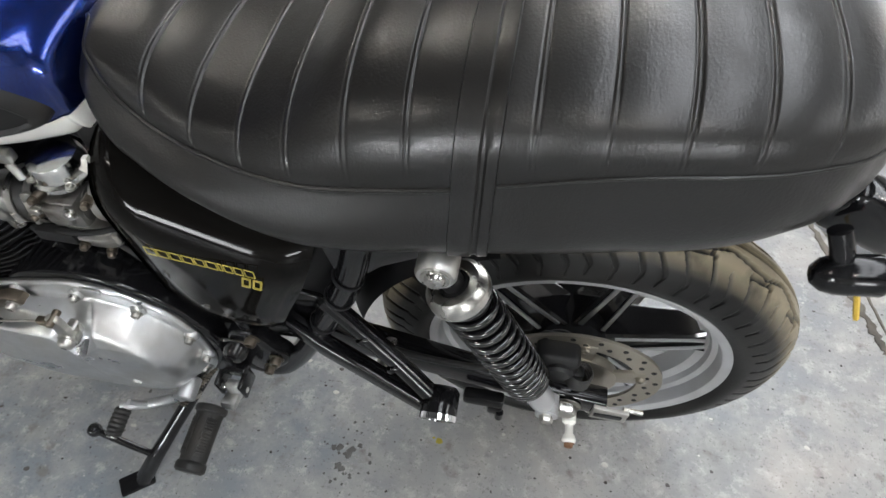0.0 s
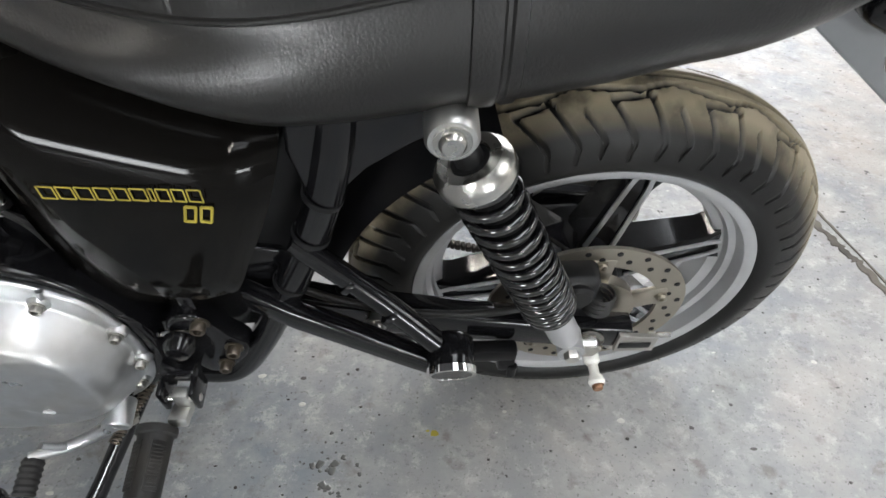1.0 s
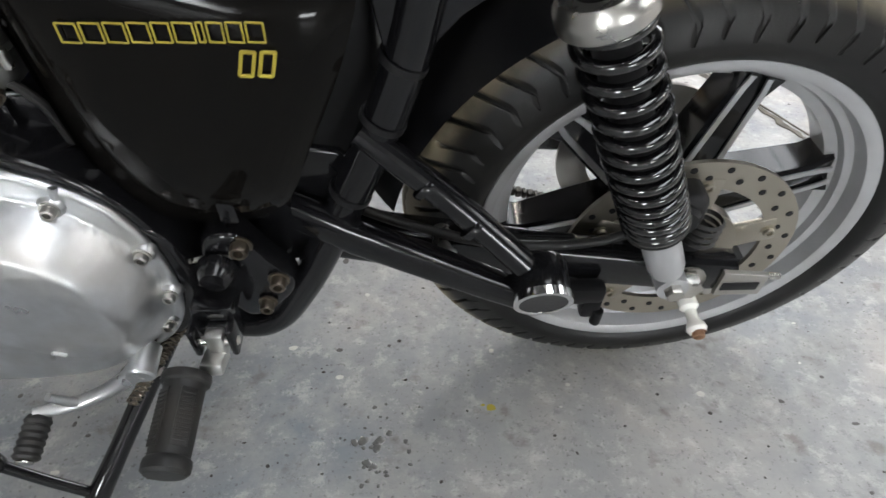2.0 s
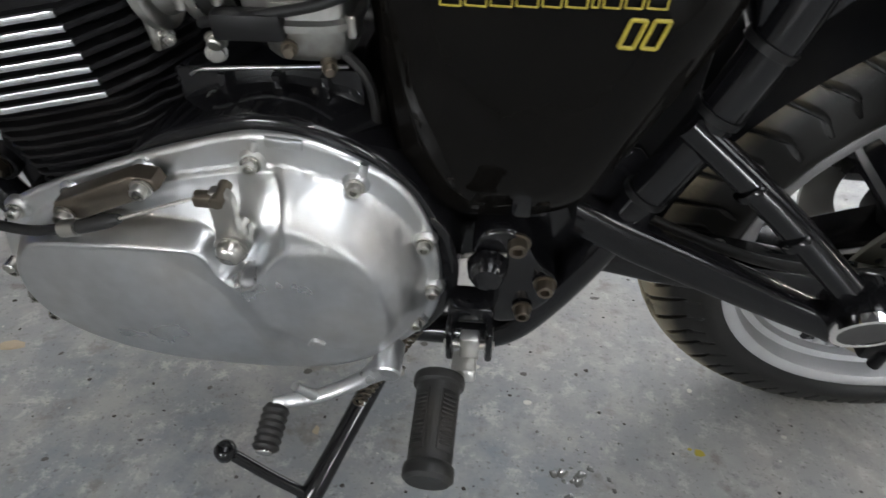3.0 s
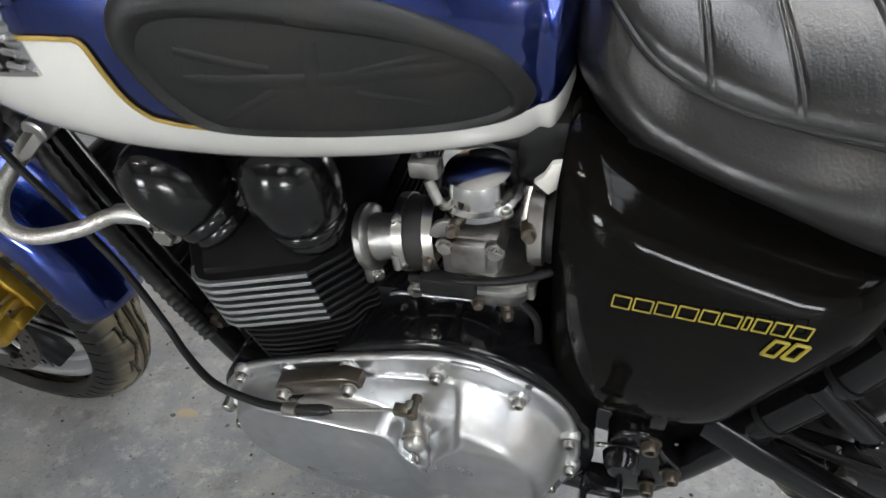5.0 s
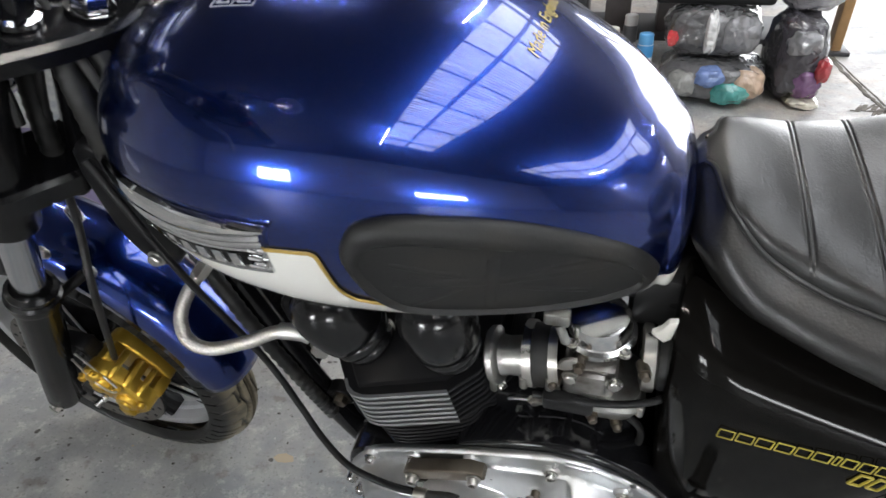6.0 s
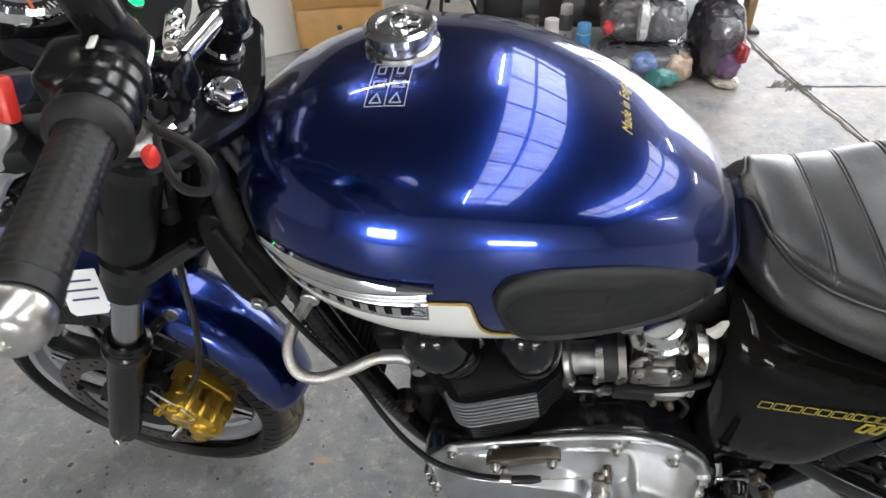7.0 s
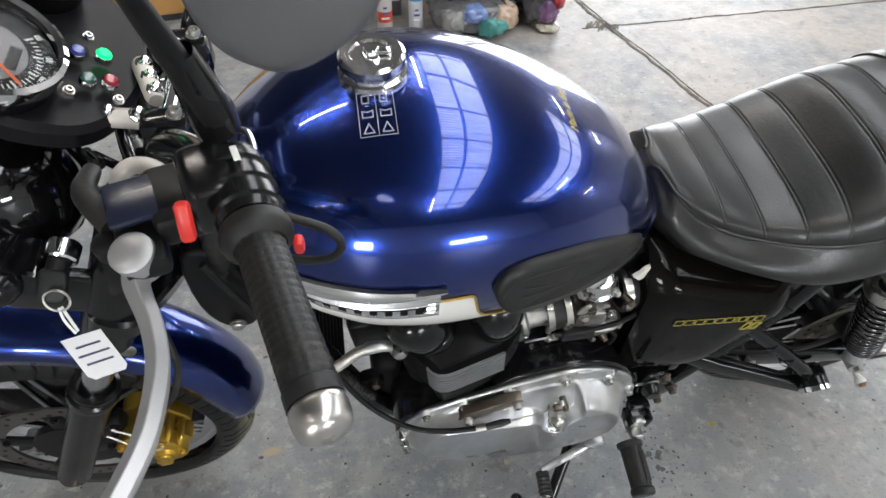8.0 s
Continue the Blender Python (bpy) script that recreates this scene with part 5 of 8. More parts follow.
part("lower_strut", grid_mesh([[Vector((x, y + w * cy, z + h * cz)) for cy, cz in [(math.copysign(abs(math.cos(a)) ** 0.55, math.cos(a)), math.copysign(abs(math.sin(a)) ** 0.55, math.sin(a))) for a in (2 * math.pi * k / 24 for k in range(24))]] for x, y, z, w, h in ((-0.385, -0.118, 0.410, 0.013, 0.019), (-0.335, -0.138, 0.399, 0.013, 0.019), (-0.270, -0.157, 0.384, 0.013, 0.018), (-0.215, -0.174, 0.372, 0.013, 0.016), (-0.172, -0.188, 0.364, 0.012, 0.014))], loop_v=True, cap=True), GLOSSBLACK, passenger, "deep gloss black hanger beam")
for t in (0.35, 0.62):
    part("weld_ring", lathe([(0.0124, -0.003), (0.0130, 0.0), (0.0124, 0.003)], Vector((-0.318, -0.128, 0.510)).lerp(Vector((-0.172, -0.190, 0.392)), t), (0.146, -0.06, -0.118), 20), GLOSSBLACK, passenger)
part("hanger_cup", lathe([(0.0, 0.002), (0.022, 0.003), (0.0225, 0.0), (0.0245, 0.0), (0.025, -0.006), (0.025, -0.034), (0.020, -0.040), (0, -0.04)], (-0.166, -0.206, 0.384), (0.02, -1, -0.25), 36), GLOSSBLACK, passenger)
part("cup_ring", lathe([(0.0215, 0.0), (0.0215, 0.0035), (0.0262, 0.0035), (0.0262, -0.004)], (-0.166, -0.206, 0.384), (0.02, -1, -0.25), 36), CHROME, passenger, "bright ring on the hanger end")
part("hanger_lug", join(box(-0.110, -0.140, 0.305, 0.060, 0.020, 0.026, 0.006), box(-0.092, -0.142, 0.285, 0.022, 0.018, 0.030, 0.005), rod((-0.084, -0.15, 0.262), (-0.084, -0.15, 0.285), 0.006, 10, 0.001)), SATIN, bike)
part("brake_bolt", join(bolt((-0.250, -0.135, 0.362), (0, -1, 0), 0.011, 0.009), rod((-0.25, -0.10, 0.362), (-0.25, -0.134, 0.362), 0.009, 12)), STEEL, bike, "zinc plated bolt")
part("brake_pipe", tube([(-0.33, -0.110, 0.405), (-0.28, -0.118, 0.388), (-0.20, -0.118, 0.360), (-0.10, -0.112, 0.350), (-0.02, -0.100, 0.370)], 0.005, 10, 6), RUBBER, bike)
rear_caliper = part("rear_caliper", join(box(-0.020, -0.090, 0.385, 0.060, 0.050, 0.050, 0.012, seg=3), rod((-0.018, -0.06, 0.385), (-0.018, -0.122, 0.385), 0.020, 20, 0.004), box(0.000, -0.100, 0.340, 0.045, 0.02, 0.050, 0.006)), PLASTIC, bike, "black rear brake caliper")
for k in range(4):
    part("bellows_ring", lathe([(0.015, -0.003), (0.018, 0.0), (0.015, 0.003)], (0.014, -0.108, 0.350 + 0.009 * k), (0, 0.1, 1), 18), RUBBER, rear_caliper)
part("bleed_nipple", rod((0.046, -0.112, 0.288), (0.046, -0.118, 0.270), 0.007, 10, 0.001), STEEL, rear_caliper)

# rear shock absorbers
SPRINGBLACK = mat("spring_enamel", (0.004, 0.004, 0.0045), 0.10, var=0.1, rvar=0.3, spec=0.6, coat=0.5)


def shock(side):
    top, bot = Vector((-0.174, side * 0.152, 0.671)), Vector((-0.022, side * 0.146, 0.333))
    d = (bot - top).normalized()
    length = (bot - top).length
    at = lambda t: top + d * (t * length)
    body = part("shock_absorber", join(rod(at(0.10), at(0.62), 0.0165, 18), rod(at(0.02), at(0.12), 0.012, 14)), PLASTIC, bike, "black coil-over shock absorber")
    part("top_eye", lathe([(0.010, -0.017), (0.018, -0.017), (0.0205, -0.013), (0.0205, 0.013), (0.018, 0.017), (0.010, 0.017)], top, (0, 1, 0), 28), CASTALU, body, "cast alloy top eye")
    part("top_bolt", lathe([(0, -0.004), (0.008, -0.004), (0.010, -0.002), (0.0105, 0.001), (0.0145, 0.001), (0.0145, 0.004)], top + Vector((0, side * 0.020, 0)), (0, -side, 0) if side > 0 else (0, 1, 0), 24), STEEL, body, "domed steel nut")
    part("top_collar", lathe([(0.018, 0.004), (0.027, 0.004), (0.0335, 0.012), (0.034, 0.016), (0.034, 0.023), (0.031, 0.026), (0.02, 0.026)], at(0.085), d, 36), STEEL, body, "bright spring collar")
    pts, turns, n = [], 14.5, 14 * 30
    u = d.orthogonal().normalized()
    v = -d.cross(u)
    for k in range(n + 1):
        s = k / n
        t = 0.155 + 0.585 * (1 - (1 - s) ** 1.35)
        a = 2 * math.pi * turns * s
        pts.append(at(t) + 0.0258 * (math.cos(a) * u + math.sin(a) * v))
    part("coil_spring", tube(pts, 0.0050, 10, 1, smooth=False), SPRINGBLACK, body, "gloss black coil spring")
    part("lower_body", lathe([(0.016, 0), (0.0182, 0.003), (0.0182, 0.078), (0.0155, 0.088), (0.0, 0.09)], at(0.72), d, 30), SILVER, body, "grey damper body")
    part("lower_seat", lathe([(0.018, 0), (0.029, 0.001), (0.029, 0.008), (0.018, 0.010)], at(0.735), d, 30), PLASTIC, body)
    part("lower_eye", lathe([(0.006, -0.015), (0.016, -0.015), (0.016, 0.015), (0.006, 0.015)], bot, (0, 1, 0), 20, closed=True), SILVER, body)
    part("lower_bolt", hexbolt(bot + Vector((0, side * 0.014, 0)), (0, side, 0), 0.0095, 0.010), STEEL, body)


shock(-1)
shock(1)
# ---- footrest, gear lever, side stand ----
PEGAT, PEGDIR = Vector((-0.492, -0.220, 0.298)), Vector((-0.02, -1, -0.10)).normalized()
peg = part("footrest", lathe([(0, 0.0), (0.018, 0.0), (0.0222, 0.002), (0.0228, 0.006), (0.0222, 0.010), (0.0195, 0.012), (0.0188, 0.016), (0.0185, 0.074), (0.0182, 0.078), (0.0205, 0.080), (0.0212, 0.084), (0.0208, 0.090), (0.0175, 0.093), (0, 0.093)], PEGAT, PEGDIR, 36), RUBBER, bike, "worn black rubber footrest")
_z = (Vector((0, 0, 1)) - PEGDIR * PEGDIR.z).normalized()
_x = PEGDIR.cross(_z)
PEGAXES = Matrix.Translation(PEGAT) @ Matrix(((_x.x, PEGDIR.x, _z.x, 0), (_x.y, PEGDIR.y, _z.y, 0), (_x.z, PEGDIR.z, _z.z, 0), (0, 0, 0, 1)))
for turn in (-38, 38):
    ribs = box(0, 0.045, 0.0184, 0.0150, 0.052, 0.0016, 0.0006)
    for k in range(12):
        ribs = join(ribs, box(0, 0.024 + 0.0038 * k, 0.0196, 0.0120, 0.0020, 0.0016, 0.0005, seg=1))
    ribs.transform(PEGAXES @ Matrix.Rotation(radians(turn), 4, "Y"))
    part("tread_panel", ribs, RUBBER, peg)
part("peg_bracket", join(box(-0.472, -0.203, 0.291, 0.022, 0.030, 0.014, 0.003, Matrix.Rotation(radians(-20), 4, "X")), box(-0.468, -0.190, 0.306, 0.018, 0.014, 0.032, 0.003)), CASTALU, peg, "pale alloy footrest tongue")
for x in (-0.486, -0.451):
    part("clevis_plate", box(x, -0.182, 0.314, 0.007, 0.036, 0.040, 0.003), GLOSSBLACK, peg)
part("clevis_block", box(-0.468, -0.165, 0.334, 0.040, 0.030, 0.020, 0.004), GLOSSBLACK, peg)
part("peg_pin", rod((-0.491, -0.192, 0.310), (-0.446, -0.192, 0.310), 0.0045, 12, 0.001), STEEL, peg)
gear = part("gear_lever", tube([(-0.546, -0.205, 0.284), (-0.562, -0.209, 0.271), (-0.585, -0.214, 0.257), (-0.612, -0.221, 0.248), (-0.640, -0.230, 0.250), (-0.650, -0.234, 0.252)], [0.012, 0.0085, 0.0075, 0.0075, 0.0065, 0.006], 14, 6), ALU, bike, "polished alloy gear lever")
part("lever_boss", rod((-0.543, -0.180, 0.287), (-0.543, -0.214, 0.283), 0.014, 20, 0.002), ALU, gear)
part("boss_bolt", bolt((-0.535, -0.200, 0.272), (0.3, -0.6, -0.7), 0.006, 0.006), STEEL, gear)
part("lever_prong", tube([(-0.612, -0.222, 0.250), (-0.618, -0.228, 0.268), (-0.623, -0.232, 0.283)], [0.005, 0.0042, 0.004], 10, 4), ALU, gear)
part("lever_rubber", lathe([(0, 0), (0.010, 0.0), *[(0.0112 + (0.0016 if k % 2 else 0), 0.002 + 0.0034 * k) for k in range(12)], (0.0105, 0.042), (0, 0.043)], (-0.647, -0.233, 0.246), (-0.03, -1, -0.16), 20), RUBBER, gear, "ribbed toe rubber")
part("rubber_end", rod((-0.6485, -0.275, 0.2395), (-0.6486, -0.278, 0.239), 0.008, 14, 0.001), STEEL, gear)
stand = part("side_stand", tube([(-0.535, -0.130, 0.262), (-0.565, -0.175, 0.215), (-0.600, -0.230, 0.165), (-0.628, -0.272, 0.125), (-0.655, -0.300, 0.078)], [0.013, 0.0115, 0.011, 0.0125, 0.014], 14, 6), GLOSSBLACK, bike, "black side stand")
part("stand_foot", box(-0.668, -0.306, 0.070, 0.055, 0.034, 0.010, 0.004, Matrix.Rotation(radians(-LEANING), 4, "X") @ Matrix.Rotation(radians(40), 4, "Z")), SATIN, stand)
part("stand_tang", tube([(-0.626, -0.270, 0.128), (-0.660, -0.268, 0.165), (-0.694, -0.265, 0.206)], 0.0058, 12, 4), GLOSSBLACK, stand)
part("tang_ball", lathe([(0, 0.011), (0.006, 0.0095), (0.0105, 0.004), (0.0105, -0.004), (0.006, -0.0095), (0, -0.011)], (-0.697, -0.265, 0.209), (0, 0, 1), 18), GLOSSBLACK, stand)
part("stand_spring", tube([Vector((-0.520 - 0.06 * k / 120, -0.150 - 0.055 * k / 120, 0.275 - 0.065 * k / 120)) + 0.006 * Vector((math.cos(k * 0.9), 0, math.sin(k * 0.9))) for k in range(121)], 0.0014, 6, 1, smooth=False), OILY, stand)

# inner black bodywork behind the panels
part("battery_box", box(-0.415, 0, 0.565, 0.225, 0.20, 0.25, 0.012), PLASTIC, bike, "black battery box")
part("pivot_plate", slab(rounded([(-0.52, 0.47), (-0.34, 0.47), (-0.335, 0.40), (-0.36, 0.345), (-0.42, 0.325), (-0.50, 0.35)], 3), 0.09, -0.108, 0.004), GLOSSBLACK, bike, "black swinging arm pivot plate")
part("case_step", box(-0.445, -0.108, 0.414, 0.075, 0.03, 0.020, 0.004), GLOSSBLACK, bike)
_rows = []
for k in range(31):
    a = radians(112 + 56 * k / 30)
    row = []
    for j in range(13):
        b = -1 + 2 * j / 12
        r = 0.335 - 0.035 * b * b
        row.append((-0.004 + r * math.cos(a), 0.078 * b, 0.302 + r * math.sin(a)))
    _rows.append(row)
part("rear_mudguard", grid_mesh(_rows), SATIN, bike, "black rear mudguard under the seat")
part("seat_base", box(-0.22, 0, 0.700, 0.56, 0.18, 0.030, 0.008), PLASTIC, bike)
part("panel_tab", box(-0.432, -0.148, 0.446, 0.016, 0.010, 0.030, 0.003), GLOSSBLACK, bike)
part("tail_hanger", slab([(0.090, 0.712), (0.300, 0.561), (0.345, 0.590), (0.300, 0.640), (0.180, 0.730)], 0.090, -0.004, 0.004), mat("grey_hanger_plastic", (0.20, 0.205, 0.215), 0.45, var=0.1, bump=0.05, bscale=400), bike, "grey number plate hanger behind the wheel")
part("tail_bracket", box(0.215, -0.045, 0.705, 0.10, 0.045, 0.060, 0.014, Matrix.Rotation(radians(25), 4, "Y"), 3), GLOSSBLACK, bike, "black tail light bracket")
# rear indicator
ind = part("rear_indicator", lathe([(0, 0.0), (0.008, 0.002), (0.0145, 0.009), (0.0178, 0.019), (0.0185, 0.030), (0.0185, 0.054), (0.0172, 0.057)], (0.150, -0.122, 0.700), (1, -0.03, 0.28), 30), GLOSSBLACK, bike, "black bullet indicator")
part("indicator_lens", lathe([(0.0172, 0.054), (0.0165, 0.059), (0.010, 0.063), (0, 0.064)], (0.150, -0.122, 0.700), (1, -0.03, 0.28), 30), mat("red_lens", (0.45, 0.02, 0.02), 0.15, coat=0.5), ind, "red lens")
part("indicator_stem", tube([(0.172, -0.118, 0.715), (0.166, -0.111, 0.730), (0.158, -0.104, 0.744)], 0.0100, 12, 4), GLOSSBLACK, ind)
part("yellow_strap", tube([(0.190, -0.124, 0.704), (0.200, -0.127, 0.684), (0.216, -0.130, 0.652)], [0.0028, 0.0028, 0.0026], 6, 4), mat("yellow_strap", (0.62, 0.42, 0.06), 0.5, var=0.1), ind, "yellow strap end hanging from the indicator")
# drive chain
_links = None
for k in range(46):
    t = k / 45
    for a, b in (((-0.40, 0.075, 0.395), (-0.03, 0.075, 0.405)), ((-0.40, 0.075, 0.325), (-0.03, 0.075, 0.205))):
        p = Vector(a).lerp(Vector(b), t)
        q = box(p.x, p.y, p.z, 0.0075 if k % 2 else 0.0095, 0.013, 0.011, 0.002, seg=1)
        _links = q if _links is None else join(_links, q)
tagged(part("drive_chain", _links, mat("greasy_chain", (0.05, 0.045, 0.04), 0.4, 0.7, var=0.3, scale=300), bike, "dark greasy drive chain"), kind="stuff")


# ---- lettering and badges ----
def panel_y(x):
    return -(0.1612 + 0.1 * (x + 0.43))


def frame_bar(x0, x1, z0, z1, lean, t=0.0016):
    """A hollow bar in place of a letter."""
    bm = None
    for a, b in (((x0, z0), (x1, z0)), ((x0, z1), (x1, z1)), ((x0, z0), (x0, z1)), ((x1, z0), (x1, z1))):
        p0 = (a[0] + lean * (a[1] - z0), panel_y(a[0]), a[1])
        p1 = (b[0] + lean * (b[1] - z0), panel_y(b[0]), b[1])
        q = tube([p0, p1], t / 2, 6, 1, smooth=False)
        bm = q if bm is None else join(bm, q)
    return bm


_x = -0.4935
for w in (0.0150, 0.0152, 0.0150, 0.0150, 0.0132, 0.0146, 0.0062, 0.0120, 0.0120, 0.0132):
    _z = 0.6034 + 0.056 * (_x + 0.4935)
    part("lettering_bar", frame_bar(_x, _x + w - 0.0026, _z, _z + 0.0130, 0.04, 0.0013), YELLOW, panel, "yellow outlined lettering bar")
    _x += w
for x0 in (-0.3865, -0.3735):
    part("lettering_bar", frame_bar(x0, x0 + 0.0085, 0.5855 + 0.05 * (x0 + 0.3865), 0.6025 + 0.05 * (x0 + 0.3865), 0.28, 0.0026), YELLOW, panel)


AXES.append(FORWARD)


def tank_top(x, y, out=0.0):
    """The tank's skin seen from above."""
    c = min(1.0, (abs(y) / THW(x)) ** (1 / 0.80))
    s = math.sqrt(max(0.0, 1 - c * c))
    zm = TMID(x)
    return Vector((x, y, zm + (TTOP(x) - zm) * s ** 0.95 + out))


def flat_text(body, size, shear):
    cu = bpy.data.curves.new("text", "FONT")
    cu.body, cu.size, cu.shear, cu.extrude = body, size, shear, 0.0
    cu.resolution_u = 3
    ob = bpy.data.objects.new("text", cu)
    me = bpy.data.meshes.new_from_object(ob)
    bm = bmesh.new()
    bm.from_mesh(me)
    bpy.data.objects.remove(ob)
    bpy.data.curves.remove(cu)
    bpy.data.meshes.remove(me)
    return bm


_bm = flat_text("Made in England", 0.0150, 0.35)
bmesh.ops.triangulate(_bm, faces=_bm.faces)
for v in _bm.verts:
    v.co = tank_top(-0.679 - v.co.y, -0.050 + v.co.x, 0.0007)
part("made_in_england_transfer", _bm, mat("gold_transfer", (0.62, 0.48, 0.10), 0.4), tank, "gold script transfer on the tank")


def surface_line(pts, r=0.00045):
    out = []
    for (x0, y0), (x1, y1) in zip(pts, pts[1:]):
        out += [tank_top(x0 + (x1 - x0) * k / 6, y0 + (y1 - y0) * k / 6, 0.0004) for k in range(7)]
    return tube(out, r, 5, 1, smooth=False)


_st = surface_line([(-0.930, -0.080), (-0.892, -0.080), (-0.892, -0.020), (-0.930, -0.020), (-0.930, -0.080)])
_st = join(_st, surface_line([(-0.911, -0.080), (-0.911, -0.020)]))
for x0 in (-0.929, -0.910):
    for k, y0 in enumerate((-0.077, -0.057, -0.037)):
        if k == 0:
            shape = [(x0 + 0.003, y0 + 0.001), (x0 + 0.014, y0 + 0.001), (x0 + 0.0085, y0 + 0.013), (x0 + 0.003, y0 + 0.001)]
        elif k == 1:
            shape = [(x0 + 0.003, y0 + 0.001), (x0 + 0.014, y0 + 0.001), (x0 + 0.014, y0 + 0.010), (x0 + 0.0085, y0 + 0.008), (x0 + 0.003, y0 + 0.010), (x0 + 0.003, y0 + 0.001)]
        else:
            shape = [(x0 + 0.004, y0 + 0.001), (x0 + 0.011, y0 + 0.001), (x0 + 0.011, y0 + 0.012), (x0 + 0.004, y0 + 0.012), (x0 + 0.004, y0 + 0.001)]
        _st = join(_st, surface_line(shape, 0.0007))
part("warning_sticker", _st, mat("grey_print", (0.34, 0.34, 0.38), 0.5), tank, "clear warning sticker with pale pictograms")

BADGEMETAL = mat("brushed_badge_metal", (0.62, 0.62, 0.62), 0.22, 1.0, var=0.08)
# tank badge: bright spear over a ridged plate
SP_TOP = interp([-1.045, -1.0, -0.95, -0.90, -0.855], [0.850, 0.853, 0.853, 0.851, 0.850])
SP_LOW = interp([-1.045, -1.0, -0.95, -0.90, -0.855], [0.838, 0.832, 0.833, 0.838, 0.846])
PL_LOW = interp([-1.040, -1.0, -0.95, -0.90, -0.862], [0.832, 0.810, 0.800, 0.797, 0.800])
for side in (1, -1):
    def skin(x, z, out):
        q = tank_skin(x, z, out)
        return (q.x, side * q.y, q.z)

    rows = []
    for i in range(41):
        x = -1.045 + 0.190 * i / 40
        t0, t1 = SP_LOW(x), SP_TOP(x)
        rows.append([skin(x, t0 + (t1 - t0) * f, o) for f, o in ((0, 0.001), (0.05, 0.006), (0.3, 0.0085), (0.7, 0.0085), (0.95, 0.006), (1, 0.001))])
    badge = part("tank_badge", grid_mesh(rows, cap=True), CHROME, tank, "bright chrome spear badge with plain lettering bars")
    rows = []
    for i in range(41):
        x = -1.038 + 0.176 * i / 40
        t1, t0 = SP_LOW(x) - 0.0005, PL_LOW(x)
        prof = []
        for k in range(29):
            f = k / 28
            o = 0.0042
            if f > 0.58:
                o += 0.0016 * (0.5 + 0.5 * math.cos((f - 0.58) / 0.42 * 6 * math.pi))
            if 0.14 < f < 0.56:
                o = 0.0022
            if f in (0.0, 1.0):
                o = 0.0
            prof.append(skin(x, t0 + (t1 - t0) * f, o))
        rows.append(prof)
    part("badge_plate", grid_mesh(rows, cap=True), BADGEMETAL, badge, "ridged bright badge plate")
    rows = []
    for i in range(25):
        x = -1.004 + 0.128 * i / 24
        t1, t0 = SP_LOW(x), PL_LOW(x)
        rows.append([skin(x, t0 + (t1 - t0) * f, o) for f, o in ((0.145, 0.0022), (0.15, 0.0030), (0.35, 0.0030), (0.55, 0.0030), (0.555, 0.0022))])
    part("badge_inlay", grid_mesh(rows), PANELBLACK, badge, "black badge inlay")
    for k in range(7):
        x = -0.992 + 0.0165 * k
        rows = []
        for u in (-0.0048, -0.0042, 0.0042, 0.0048):
            t1, t0 = SP_LOW(x + u), PL_LOW(x + u)
            rows.append([skin(x + u, t0 + (t1 - t0) * f, 0.0030 if abs(u) > 0.0045 else 0.0052) for f in (0.18, 0.25, 0.4, 0.52)])
        part("lettering_bar", grid_mesh(rows), CHROME, badge, "raised lettering bar")
    for k in range(3):
        part("badge_fin", tube([skin(-0.879 + 0.002 * k, 0.809 + 0.009 * k, 0.0045), skin(-0.866 - 0.001 * k, 0.808 + 0.009 * k, 0.0045)], 0.0024, 8, 3), CHROME, badge)

# ---- front end, turned a little to the right ----
RIGHTWARD = Vector((-math.sin(radians(STEER)), math.cos(radians(STEER)), 0))
FTOP, FBOT = Vector((-1.138, -0.137, 0.955)), Vector((-1.4615, -0.139, 0.290))
FDIR = (FTOP - FBOT).normalized()


SLIDERBLACK = mat("gloss_fork_enamel", (0.005, 0.005, 0.0055), 0.20, var=0.15, rvar=0.3, bump=0.02, bscale=200, spec=0.35)


def fork_leg(off):
    a, b = FBOT + off, FTOP + off
    at = lambda t: a.lerp(b, t)
    leg = part("fork_slider", lathe([(0, -0.016), (0.018, -0.016), (0.024, -0.008), (0.0265, 0.004), (0.0265, 0.10), (0.0275, 0.28), (0.0285, 0.318), (0.0325, 0.320), (0.0335, 0.326), (0.0335, 0.336), (0.0295, 0.340), (0.0305, 0.344), (0.0305, 0.350), (0.0245, 0.354), (0.0225, 0.350), (0.0190, 0.350)], a, FDIR, 30), SLIDERBLACK, bike, "satin black fork slider")
    part("stanchion", rod(a + FDIR * 0.34, a + FDIR * 0.52, 0.0195, 24), mat_stanchion, leg, "bright fork stanchion")
    part("fork_shroud", lathe([(0.0200, 0.002), (0.0275, 0.0), (0.0305, 0.003), (0.0310, 0.010), (0.0315, 0.226), (0.030, 0.230)], a + FDIR * 0.4876, FDIR, 36), SLIDERBLACK, leg, "black upper fork shroud")
    part("cap_collar", lathe([(0.0315, -0.012), (0.0315, -0.002), (0.0295, 0.002), (0.024, 0.003)], b, FDIR, 36), GLOSSBLACK, leg)
    part("fork_cap", lathe([(0.0245, 0.0), (0.0240, 0.005), (0.0225, 0.009), (0.0185, 0.011), (0.0135, 0.0115), (0.0130, 0.009), (0.006, 0.009), (0, 0.0095)], b, FDIR, 40), CASTALU, leg, "domed alloy fork cap")
    return leg


